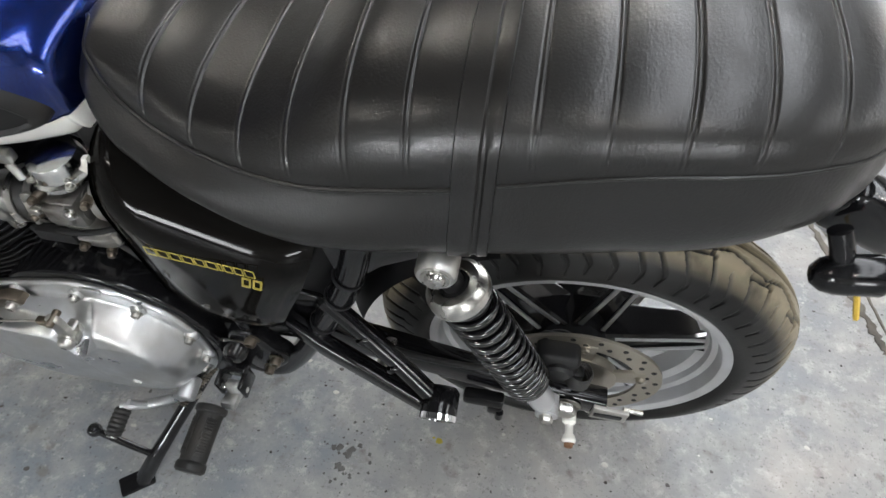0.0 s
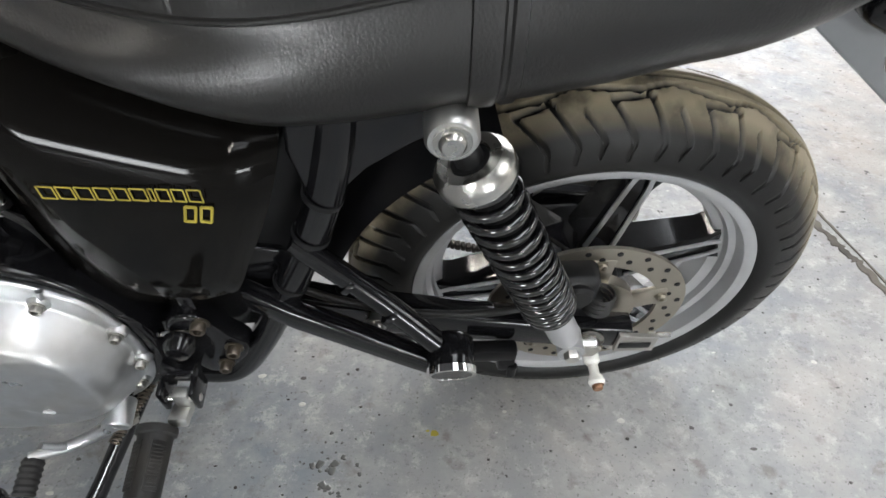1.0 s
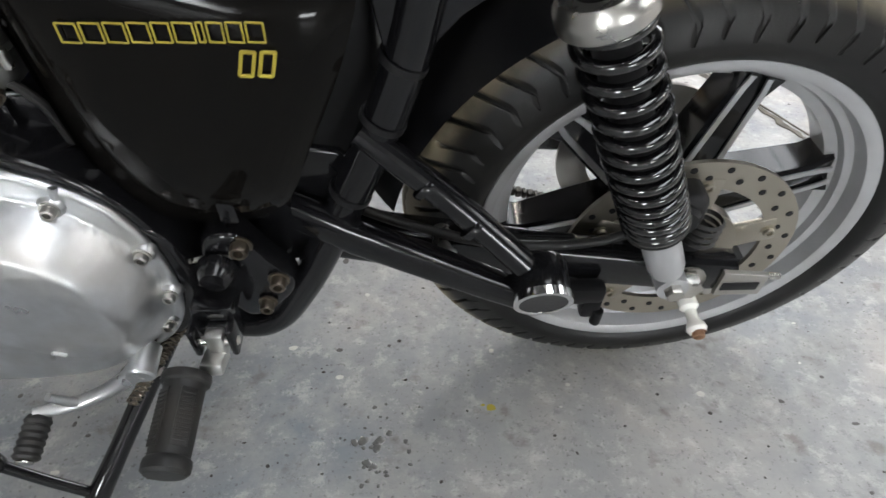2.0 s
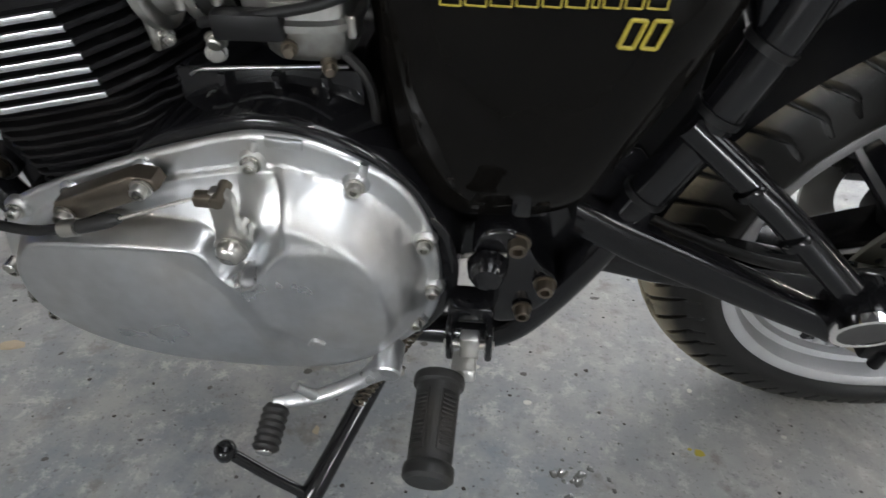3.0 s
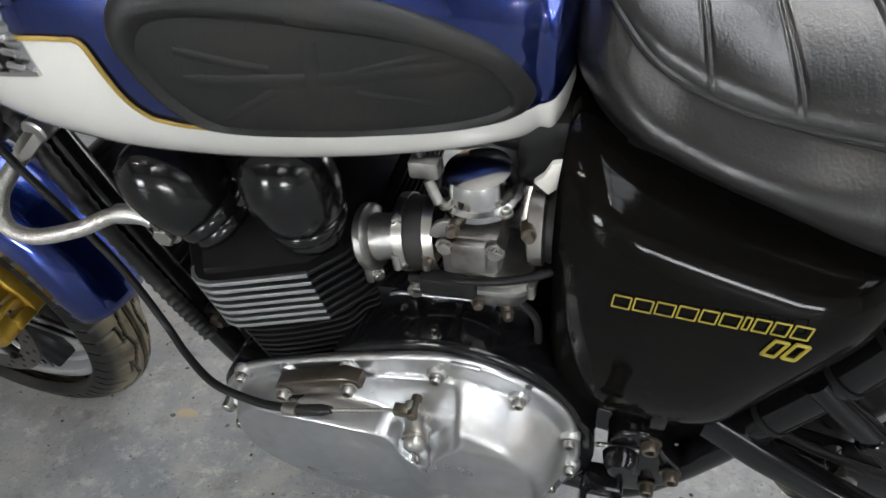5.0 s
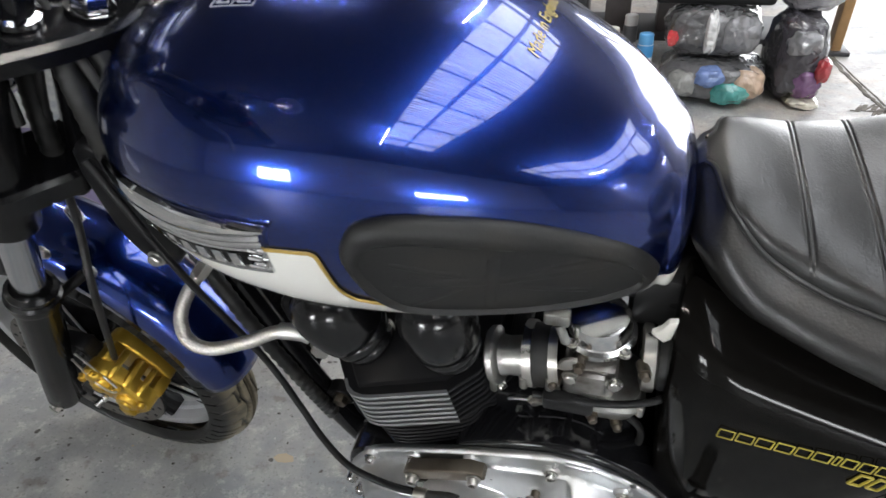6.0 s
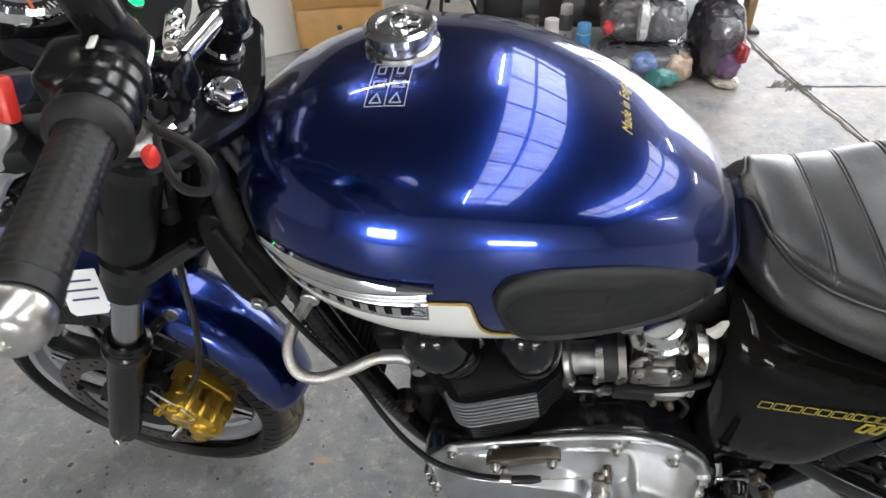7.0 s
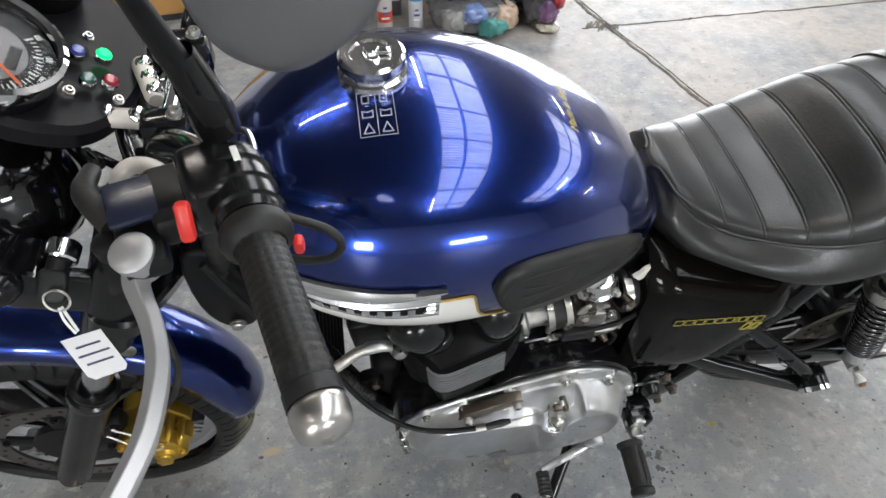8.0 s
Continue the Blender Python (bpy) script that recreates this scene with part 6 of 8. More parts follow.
mat_stanchion = mat("hard_chrome_tube", (0.55, 0.56, 0.58), 0.16, 1.0, var=0.05)
leg_left = fork_leg(Vector((0, 0, 0)))
fork_leg(RIGHTWARD * 0.208)
part("axle_pinch_bolt", hexbolt(FBOT + Vector((0.004, -0.024, -0.004)), (0, -1, 0), 0.007, 0.007), STEEL, leg_left)
part("front_axle", rod(FBOT + Vector((-0.004, -0.028, -0.006)), FBOT + Vector((-0.004, 0.0, -0.006)) + RIGHTWARD * 0.235, 0.010, 16, 0.001), STEEL, bike)
MID = RIGHTWARD * 0.104
for t, name, h, lab in ((0.735, "lower_yoke", 0.036, "black lower fork yoke"), (0.965, "top_yoke", 0.026, "gloss black top fork yoke")):
    c = FBOT.lerp(FTOP, t) + MID + Vector((0.028, 0.003, 0))
    m = Matrix.Translation(c) @ Matrix.Rotation(radians(STEER), 4, "Z") @ Matrix.Rotation(radians(24), 4, "Y")
    poly = rounded([(-0.045, -0.135), (0.0, -0.140), (0.022, -0.10), (0.045, -0.045), (0.055, 0.0), (0.045, 0.045), (0.022, 0.10), (0.0, 0.140), (-0.045, 0.135), (-0.05, 0.07), (-0.03, 0.0), (-0.05, -0.07)], 4)
    bm = plate(poly, -h / 2, h / 2, 0.005)
    bm.transform(m)
    part(name, bm, GLOSSBLACK, bike, lab)
yoke_nut = part("stem_nut", hexbolt(Vector((-1.087, -0.042, 0.938)), FDIR, 0.017, 0.016), CHROME, bike, "chrome stem nut")
part("nut_washer", lathe([(0.0, 0.018), (0.010, 0.018), (0.012, 0.015)], Vector((-1.087, -0.042, 0.938)), FDIR, 20), CHROME, yoke_nut)
# bar clamps and handlebar
for s in (-0.060, 0.060):
    p = Vector((-1.119, -0.032, 0.948)) + RIGHTWARD * s
    part("bar_clamp", join(rod(p, p + FDIR * 0.040, 0.019, 20, 0.003), box(p.x + 0.020, p.y, p.z + 0.046, 0.044, 0.030, 0.040, 0.006)), GLOSSBLACK, bike, "black handlebar clamp")
    part("clamp_ring", lathe([(0.019, 0), (0.0235, 0.002), (0.0235, 0.008), (0.019, 0.010)], p, FDIR, 24), CHROME, bike)
    part("clamp_bolt", bolt(p + Vector((0.030, 0, 0.066)), (0.2, 0, 1), 0.006, 0.007), STEEL, bike)
bar_mid = Vector((-1.100, -0.030, 0.997))
GRIP_IN, GRIP_OUT = Vector((-1.001, -0.309, 1.105)), Vector((-0.970, -0.419, 1.106))
bar = part("handlebar", tube([bar_mid + RIGHTWARD * 0.085, bar_mid - RIGHTWARD * 0.085], 0.0112, 16, 2), CHROME, bike, "chrome handlebar")
# both outer bars: the dark reflections in the chrome are put in as black
part("bar_arm", tube([bar_mid - RIGHTWARD * 0.085, (-1.100, -0.128, 1.012), (-1.070, -0.172, 1.052), (-1.032, -0.238, 1.092), tuple(GRIP_IN), tuple(GRIP_OUT)], 0.0112, 16, 10), GLOSSBLACK, bar, "outer chrome bar coloured black for its dark reflections")
_mir = lambda p: Vector(p) - 2 * (Vector(p) - bar_mid).dot(RIGHTWARD) * RIGHTWARD
part("bar_arm", tube([bar_mid + RIGHTWARD * 0.085, _mir((-1.100, -0.128, 1.012)), _mir((-1.072, -0.170, 1.048)), _mir((-1.042, -0.225, 1.074)), _mir(GRIP_IN), _mir(GRIP_OUT)], 0.0112, 14, 8), GLOSSBLACK, bar)
part("throttle_grip", rod(_mir(GRIP_IN), _mir(GRIP_OUT), 0.0172, 24, 0.002), RUBBER, bar)


def grip_mesh():
    d = GRIP_OUT - GRIP_IN
    n = d.normalized()
    u = n.orthogonal().normalized()
    v = n.cross(u)
    rows = []
    L = d.length
    for i in range(91):
        h = L * i / 90
        row = []
        for k in range(64):
            a = 2 * math.pi * k / 64
            r = 0.0142
            if 0.012 < h < L - 0.010:
                ring = (h / 0.0058) % 1.0
                sec = (k / 4) % 1.0
                r = 0.0144 if (0.12 < ring < 0.88 and sec > 0.1) else 0.0139
            else:
                r = 0.0150
            row.append(GRIP_IN + n * h + r * (math.cos(a) * u + math.sin(a) * v))
        rows.append(row)
    return grid_mesh(rows, loop_v=True, cap=True)


GD = (GRIP_OUT - GRIP_IN).normalized()
part("grip", grip_mesh(), RUBBER, bar, "black patterned rubber grip", smooth=30)
part("grip_flange", lathe([(0.014, -0.004), (0.0205, -0.003), (0.0218, 0.002), (0.0205, 0.008), (0.0155, 0.012)], GRIP_IN, GD, 32), RUBBER, bar)
part("bar_end_weight", lathe([(0.0135, 0), (0.0146, 0.001), (0.0152, 0.004), (0.0150, 0.009), (0.0138, 0.014), (0.0110, 0.0172), (0.007, 0.0188), (0.0035, 0.0192), (0.0035, 0.017), (0, 0.017)], GRIP_OUT, GD, 36), mat("satin_stainless", (0.62, 0.60, 0.57), 0.27, 1.0, var=0.06), bar, "satin bar end weight")
SWITCHBLACK = mat("moulded_black_plastic", (0.006, 0.006, 0.0065), 0.20, var=0.15, rvar=0.4, bump=0.03, bscale=500, spec=0.45)
sw = part("switch_housing", join(lathe([(0.012, -0.062), (0.0190, -0.060), (0.0202, -0.054), (0.0202, -0.010), (0.0190, -0.006), (0.012, -0.004)], GRIP_IN, GD, 28), box(-1.027, -0.268, 1.104, 0.036, 0.046, 0.042, 0.008, Matrix.Rotation(radians(17), 4, "Z"), 3)), SWITCHBLACK, bar, "glossy black switch housing")
for k, t in enumerate((-0.014, -0.030, -0.046)):
    part("housing_ridge", lathe([(0.0200, -0.002), (0.0222, 0.0), (0.0200, 0.002)], GRIP_IN + GD * t, GD, 28), SWITCHBLACK, sw)
# levers and mirror as they are clamped on the bar
AXES.append(FORWARD @ Matrix.Translation((0.011, -0.010, 0.018)))
RED = mat("red_plastic", (0.65, 0.035, 0.025), 0.35, var=0.05)
part("flash_switch", box(-1.046, -0.302, 1.106, 0.0085, 0.009, 0.024, 0.003, Matrix.Rotation(radians(-25), 4, "X")), RED, sw, "red flasher switch")
part("horn_button", box(-0.990, -0.294, 1.066, 0.007, 0.010, 0.012, 0.003), RED, sw, "red horn button")
part("switch_mark", box(-1.020, -0.258, 1.1125, 0.004, 0.012, 0.0012, 0.0003, Matrix.Rotation(radians(17), 4, "Z")), WHITE, sw)
perch = part("lever_perch", join(box(-1.066, -0.250, 1.066, 0.034, 0.052, 0.026, 0.006, Matrix.Rotation(radians(17), 4, "Z")), box(-1.086, -0.280, 1.058, 0.028, 0.040, 0.018, 0.005, Matrix.Rotation(radians(17), 4, "Z"))), PLASTIC, bar, "black clutch lever perch")
part("perch_window", box(-1.084, -0.254, 1.076, 0.044, 0.036, 0.006, 0.0015, Matrix.Rotation(radians(17), 4, "Z")), mat("blue_black_cover", (0.012, 0.016, 0.035), 0.25), perch)
LEVERSILVER = mat("silver_lever", (0.50, 0.50, 0.50), 0.42, 0.75, var=0.06, bump=0.05, bscale=300)


def lever_mesh():
    """Flat cast blade, wider at the knuckle, with a ball at its tip."""
    path = spline([(-1.090, -0.286, 1.052), (-1.090, -0.302, 1.050), (-1.077, -0.334, 1.050), (-1.072, -0.362, 1.048), (-1.077, -0.392, 1.040), (-1.087, -0.418, 1.036), (-1.098, -0.442, 1.036), (-1.106, -0.458, 1.038)], 6)
    rows = []
    for k, p in enumerate(path):
        p = Vector(p)
        q = Vector(path[min(k + 1, len(path) - 1)]) - Vector(path[max(k - 1, 0)])
        along = q.normalized()
        side = along.cross(Vector((0.25, 0.15, 1))).normalized()
        up = side.cross(along)
        u = k / (len(path) - 1)
        w = 0.0095 - 0.0030 * ease(u / 0.25) + 0.0010 * ease((u - 0.3) / 0.4)
        h = 0.0052
        if u > 0.90:
            w, h = (0.0092 * math.sqrt(max(0.02, 1 - ((u - 0.955) / 0.05) ** 2)),) * 2
        rows.append([p + side * (w * c) + up * (h * d) for c, d in ((-1, -0.4), (-1, 0.35), (-0.85, 0.85), (0.05, 1.35), (0.18, 1.30), (0.95, -0.05), (1, -0.35), (0.8, -0.9), (0, -1), (-0.8, -0.9))])
    return grid_mesh(rows, loop_v=True, cap=True)


lever = part("clutch_lever", lever_mesh(), LEVERSILVER, bar, "silver clutch lever", smooth=18)
part("lever_knuckle", join(lathe([(0, 0.012), (0.010, 0.0115), (0.0135, 0.009), (0.0140, -0.010), (0.012, -0.012), (0, -0.012)], (-1.088, -0.288, 1.060), (-0.1, -0.25, 1), 24), rod((-1.104, -0.276, 1.054), (-1.090, -0.286, 1.054), 0.0075, 14, 0.002)), LEVERSILVER, lever)
part("lever_pivot_bolt", join(lathe([(0, 0.004), (0.006, 0.004), (0.009, 0.002), (0.010, -0.008)], (-1.110, -0.272, 1.056), (-0.1, -0.15, 1), 16)), PLASTIC, lever)
part("clutch_adjuster", tube([(-1.105, -0.262, 1.060), (-1.126, -0.235, 1.064), (-1.130, -0.205, 1.055)], [0.009, 0.008, 0.006], 14, 6), RUBBER, perch)
part("switch_loom", tube([(-0.998, -0.272, 1.068), (-0.972, -0.280, 1.060), (-0.965, -0.284, 1.046), (-0.978, -0.280, 1.028), (-1.010, -0.262, 1.016), (-1.060, -0.20, 1.000), (-1.110, -0.11, 0.950)], 0.0031, 10, 8), RUBBER, bar, "black switch cable loop")
# mirror
mirror = part("mirror_stem", tube([(-1.040, -0.205, 1.080), (-1.032, -0.232, 1.120), (-1.040, -0.240, 1.165), (-1.044, -0.262, 1.222), (-1.028, -0.298, 1.262), (-0.990, -0.320, 1.280)], [0.013, 0.012, 0.008, 0.006, 0.006, 0.006], 14, 8), PLASTIC, bar, "black mirror stem")
part("stem_boot", lathe([(0.0140, 0), (0.0145, 0.012), (0.0130, 0.030), (0.0095, 0.058), (0.0085, 0.062)], (-1.032, -0.228, 1.108), (-0.10, -0.16, 1), 24), SWITCHBLACK, mirror, "black rubber stem boot")
_mm = Matrix.Translation((-0.970, -0.320, 1.273)) @ Vector((0, 0, 1)).rotation_difference(Vector((0.62, 0.66, -0.42)).normalized()).to_matrix().to_4x4()
_rows = []
for z, s in ((0.004, 0.02), (0.004, 0.90), (0.002, 0.97), (-0.004, 1.0), (-0.012, 0.94), (-0.020, 0.74), (-0.024, 0.4), (-0.025, 0.02)):
    _rows.append([Vector((s * 0.046 * math.copysign(abs(math.cos(a)) ** 0.9, math.cos(a)), s * 0.046 * math.copysign(abs(math.sin(a)) ** 0.9, math.sin(a)), z)) for a in (2 * math.pi * k / 48 for k in range(48))])
part("mirror_head", grid_mesh(_rows, loop_v=True, cap=True), mat("grey_black_plastic", (0.11, 0.11, 0.115), 0.34, bump=0.05, bscale=500), mirror, "grey-black round mirror head", m=_mm)
part("mirror_glass", lathe([(0, 0.0046), (0.038, 0.0046), (0.039, 0.003)], (0, 0, 0), (0, 0, 1), 40), mat("mirror_glass", (0.9, 0.9, 0.9), 0.02, 1.0, var=0.0), mirror, "mirror glass", m=_mm)

AXES.pop()

# gauges
GN = Vector((0.55, -0.06, 0.83)).normalized()
FACE = mat("gauge_face_grey", (0.20, 0.20, 0.205), 0.5, var=0.04)
INK = mat("gauge_ink", (0.75, 0.75, 0.73), 0.5, var=0.02)
NEEDLE = mat("orange_needle", (0.80, 0.14, 0.03), 0.4, var=0.02)
GLASS = bpy.data.materials.new("clear_glass")
GLASS.use_nodes = True
_p = GLASS.node_tree.nodes["Principled BSDF"]
_p.inputs["Transmission Weight"].default_value, _p.inputs["Roughness"].default_value, _p.inputs["IOR"].default_value = 1.0, 0.01, 1.12


def gauge(c, r, needle, label):
    g = part("gauge", lathe([(0, -0.062), (r * 0.55, -0.060), (r * 0.85, -0.048), (r * 0.98, -0.020), (r, 0.0), (r * 0.94, 0.0), (r * 0.92, -0.010), (0, -0.010)], c, GN, 48), GLOSSBLACK, bike, label)
    part("bezel", lathe([(r * 0.90, -0.002), (r * 0.90, 0.004), (r * 0.96, 0.008), (r * 1.03, 0.005), (r * 1.05, -0.002), (r * 1.03, -0.008)], c, GN, 60), CHROME, g, "chrome bezel")
    part("dial", lathe([(0, -0.0085), (r * 0.92, -0.0085)], c, GN, 48), PLASTIC, g)
    part("dial_ring", lathe([(0, -0.0080), (r * 0.56, -0.0080)], c, GN, 48), FACE, g, "pale grey dial centre")
    q = Vector((0, 0, 1)).rotation_difference(GN)
    marks = None
    for k in range(46):
        a = radians(-225 + 270 * k / 45)
        long = k % 5 == 0
        for rr0, rr1, w in (((0.62 if long else 0.66) * r, 0.74 * r, 0.0009 if long else 0.0005),):
            b = box((rr0 + rr1) / 2, 0, -0.0078, rr1 - rr0, w * 2, 0.0004, 0)
            b.transform(Matrix.Rotation(a, 4, "Z"))
            marks = b if marks is None else join(marks, b)
        if long:
            b = box(0.82 * r, 0, -0.0078, 0.005, 0.0055, 0.0004, 0)
            b.transform(Matrix.Rotation(a, 4, "Z"))
            marks = join(marks, b)
    part("dial_marks", marks, INK, g, m=Matrix.Translation(c) @ q.to_matrix().to_4x4())
    b = join(box(0.24 * r, 0, -0.006, 0.98 * r, 0.0024, 0.0008, 0), lathe([(0, -0.003), (0.006, -0.003), (0.007, -0.0075)], (0, 0, 0), (0, 0, 1), 16))
    part("needle", b, NEEDLE, g, "orange needle", m=Matrix.Translation(c) @ q.to_matrix().to_4x4() @ Matrix.Rotation(radians(needle), 4, "Z"))
    part("odometer", box(0, -0.38 * r, -0.0076, 0.026, 0.009, 0.0006, 0), PLASTIC, g, m=Matrix.Translation(c) @ q.to_matrix().to_4x4() @ Matrix.Rotation(radians(90), 4, "Z"))
    part("gauge_glass", lathe([(0, 0.0035), (r * 0.5, 0.003), (r * 0.91, 0.001), (r * 0.91, 0.0), (r * 0.5, 0.002), (0, 0.0025)], c, GN, 40), GLASS, g).visible_shadow = False


G1 = Vector((-1.224, -0.066, 1.080))
gauge(G1, 0.058, -40, "chrome rimmed speedometer")
gauge(G1 + RIGHTWARD * 0.138, 0.050, -80, "chrome rimmed rev counter")
cluster = part("instrument_panel", grid_mesh([[Vector((x, y, z)) for x, y in inset(rounded([(-1.255, -0.105), (-1.20, -0.112), (-1.162, -0.085), (-1.140, -0.02), (-1.150, 0.06), (-1.21, 0.12), (-1.265, 0.10), (-1.28, 0.0)], 4), d)] for z, d in ((0.985, 0.012), (0.990, 0.0), (1.006, 0.0), (1.012, 0.006))], loop_v=True, cap=True), mat("dull_black_panel", (0.009, 0.0085, 0.010), 0.34, var=0.2, bump=0.15, bscale=600, spec=0.10), bike, "black instrument panel", m=Matrix.Translation((-1.2, 0, 1.0)) @ Matrix.Rotation(radians(30), 4, "Y") @ Matrix.Translation((1.2, 0, -0.985)))
for (dx, dy), colr, glow in (((0.011, -0.013), (0.0, 0.55, 0.10), 3.5), ((-0.007, -0.020), (0.06, 0.08, 0.32), 0.0), ((0.020, -0.046), (0.34, 0.02, 0.04), 0.0), ((0.005, -0.052), (0.04, 0.10, 0.08), 0.0)):
    p = Vector((-1.172, 0.000, 1.030)) + Vector((dx, dy, -0.55 * dx))
    lens = emitter("green_tell_tale", colr, glow) if glow else mat("tell_tale", colr, 0.15, coat=0.6)
    tell = part("warning_lamp", lathe([(0, 0.005), (0.005, 0.004), (0.0065, 0.001), (0.007, -0.004)], p, GN, 18), lens, cluster, "green lamp lit" if glow else "unlit warning lamp")
    part("lamp_bezel", lathe([(0.0066, -0.002), (0.0069, 0.0012), (0.0072, 0.0008), (0.0075, -0.006)], p, GN, 20), CHROME, tell)
for p in ((-1.176, 0.008, 1.030), (-1.180, -0.068, 1.028), (-1.146, -0.062, 1.010)):
    part("panel_screw", bolt(p, tuple(GN), 0.0036, 0.004), STEEL, cluster)
part("headlight_bracket", join(box(-1.255, -0.150, 0.850, 0.080, 0.014, 0.070, 0.006, Matrix.Rotation(radians(20), 4, "Y")), rod((-1.262, -0.165, 0.880), (-1.262, -0.120, 0.880), 0.020, 20, 0.003)), GLOSSBLACK, bike, "gloss black headlight bracket")
# pale clamp plates with domed bolts between panel and yoke
PALE = mat("bare_cast_plate", (0.62, 0.58, 0.52), 0.45, 0.3, var=0.1, scale=90)
for a, b, c in (((-1.136, -0.002, 0.999), (-1.122, -0.040, 0.997), 3), ((-1.160, -0.070, 0.998), (-1.134, -0.073, 0.996), 2)):
    a, b = Vector(a), Vector(b)
    plate_part = part("clamp_plate", tube([a + (a - b) * 0.25, a, b, b + (b - a) * 0.25], [0.007, 0.0095, 0.0095, 0.007], 12, 4), PALE, bike, "pale cast clamp plate")
    for k in range(c):
        q = a.lerp(b, k / (c - 1)) + GN * 0.009
        part("domed_bolt", lathe([(0, 0.006), (0.004, 0.005), (0.006, 0.002), (0.0065, -0.002), (0.0085, -0.0025), (0.0085, -0.004)], q, GN, 18), CHROME, plate_part)
# bright odds and ends at the head
part("perch_clamp", tube([Vector((-1.084, -0.230, 1.068)) + 0.017 * Vector((math.cos(a), 0.35 * math.sin(a), 0.95 * math.sin(a))) for a in (math.pi * (-0.1 + 1.2 * k / 14) for k in range(15))], 0.0058, 10, 1, smooth=False), PALE, bar, "pale cast perch clamp")
part("cable_hook", tube([(-1.022, -0.216, 1.100), (-1.016, -0.219, 1.104), (-1.008, -0.224, 1.106), (-1.004, -0.238, 1.102), (-1.004, -0.250, 1.098), (-1.008, -0.253, 1.092)], 0.0024, 10, 6), CHROME, bike, "bright wire cable hook")
part("cable_ferrule", rod((-1.129, -0.067, 0.950), (-1.114, -0.040, 0.952), 0.0062, 16, 0.001), CHROME, bike, "bright cable ferrule")
part("panel_stay", tube([(-1.196, -0.093, 0.952), (-1.180, -0.113, 0.950), (-1.165, -0.133, 0.946)], 0.0036, 10, 5), STEEL, bike, "bright panel stay")
part("cable_ferrule", rod((-1.150, -0.060, 0.965), (-1.140, -0.075, 0.940), 0.0050, 14, 0.001), STEEL, bike)
for pts, r in ((((-1.165, -0.030, 0.975), (-1.150, -0.085, 0.965), (-1.135, -0.120, 0.930), (-1.150, -0.125, 0.860)), 0.0062), (((-1.125, -0.190, 1.055), (-1.150, -0.150, 1.030), (-1.158, -0.110, 0.980), (-1.130, -0.080, 0.900)), 0.0045)):
    part("control_cable", tube(pts, r, 12, 8), SPRINGBLACK, bike, "glossy black control cable")
# headlight
HL = Vector((-1.305, -0.045, 0.905))
HD = Vector((-math.cos(radians(STEER)), -math.sin(radians(STEER)), -0.05)).normalized()
head = part("headlight_shell", lathe([(0, -0.085), (0.030, -0.082), (0.060, -0.066), (0.078, -0.040), (0.086, -0.005), (0.087, 0.030)], HL, HD, 48), mat("headlight_lacquer", (0.004, 0.004, 0.0045), 0.06, var=0.1, rvar=0.3, spec=0.5, coat=0.6), bike, "gloss black headlight shell")
part("headlight_rim", lathe([(0.087, 0.030), (0.092, 0.032), (0.092, 0.044), (0.084, 0.052), (0.078, 0.050)], HL, HD, 48), CHROME, head)
part("headlight_lens", lathe([(0, 0.062), (0.05, 0.058), (0.080, 0.050)], HL, HD, 40), GLASS, head)
part("headlight_bowl", lathe([(0, 0.0), (0.05, 0.012), (0.078, 0.048)], HL, HD, 40), CHROME, head)
find = part("front_indicator", lathe([(0, 0.0), (0.010, 0.003), (0.017, 0.012), (0.0205, 0.024), (0.021, 0.060), (0, 0.064)], (-1.250, -0.180, 0.905), (-1, -0.1, 0.0), 26), GLOSSBLACK, bike, "black bullet indicator")
part("indicator_stem", tube([(-1.280, -0.175, 0.905), (-1.272, -0.12, 0.900)], 0.009, 12, 2), GLOSSBLACK, find)
# brake hoses, looms and ignition key at the head
for pts, r in ((((-1.14, -0.02, 0.99), (-1.15, -0.07, 0.90), (-1.185, -0.085, 0.80), (-1.205, -0.100, 0.70), (-1.195, -0.135, 0.64), (-1.215, -0.142, 0.57), (-1.250, -0.135, 0.50), (-1.300, -0.118, 0.42)), 0.0046), (((-1.09, -0.03, 0.90), (-1.065, -0.05, 0.84), (-1.075, -0.04, 0.76), (-1.05, -0.02, 0.70)), 0.006), (((-1.12, -0.06, 0.95), (-1.075, -0.085, 0.875), (-1.07, -0.07, 0.80), (-1.09, -0.05, 0.72)), 0.005), (((-1.15, 0.02, 0.97), (-1.10, -0.02, 0.89), (-1.06, -0.04, 0.85), (-1.04, -0.04, 0.80)), 0.007)):
    part("control_cable", tube(pts, r, 10, 8), RUBBER, bike, "black control cable")
part("hose_clip", box(-1.212, -0.092, 0.706, 0.014, 0.012, 0.022, 0.003), CHROME, bike)
KEYBOW = slab(rounded([(-0.011, -0.016), (0.011, -0.016), (0.013, 0.0), (0.010, 0.014), (-0.010, 0.014), (-0.013, 0.0)], 4), 0.004, -0.004, 0.002)
KEYBOW.transform(Matrix.Translation((-1.235, -0.170, 0.884)) @ Matrix.Rotation(radians(-40), 4, "X") @ Matrix.Rotation(radians(15), 4, "Y"))
key = part("ignition_key", join(rod((-1.229, -0.148, 0.894), (-1.232, -0.160, 0.889), 0.010, 18, 0.002), KEYBOW), PLASTIC, bike, "black ignition key in its lock")
part("lock_barrel", rod((-1.226, -0.130, 0.897), (-1.229, -0.150, 0.893), 0.016, 20, 0.002), CHROME, key)
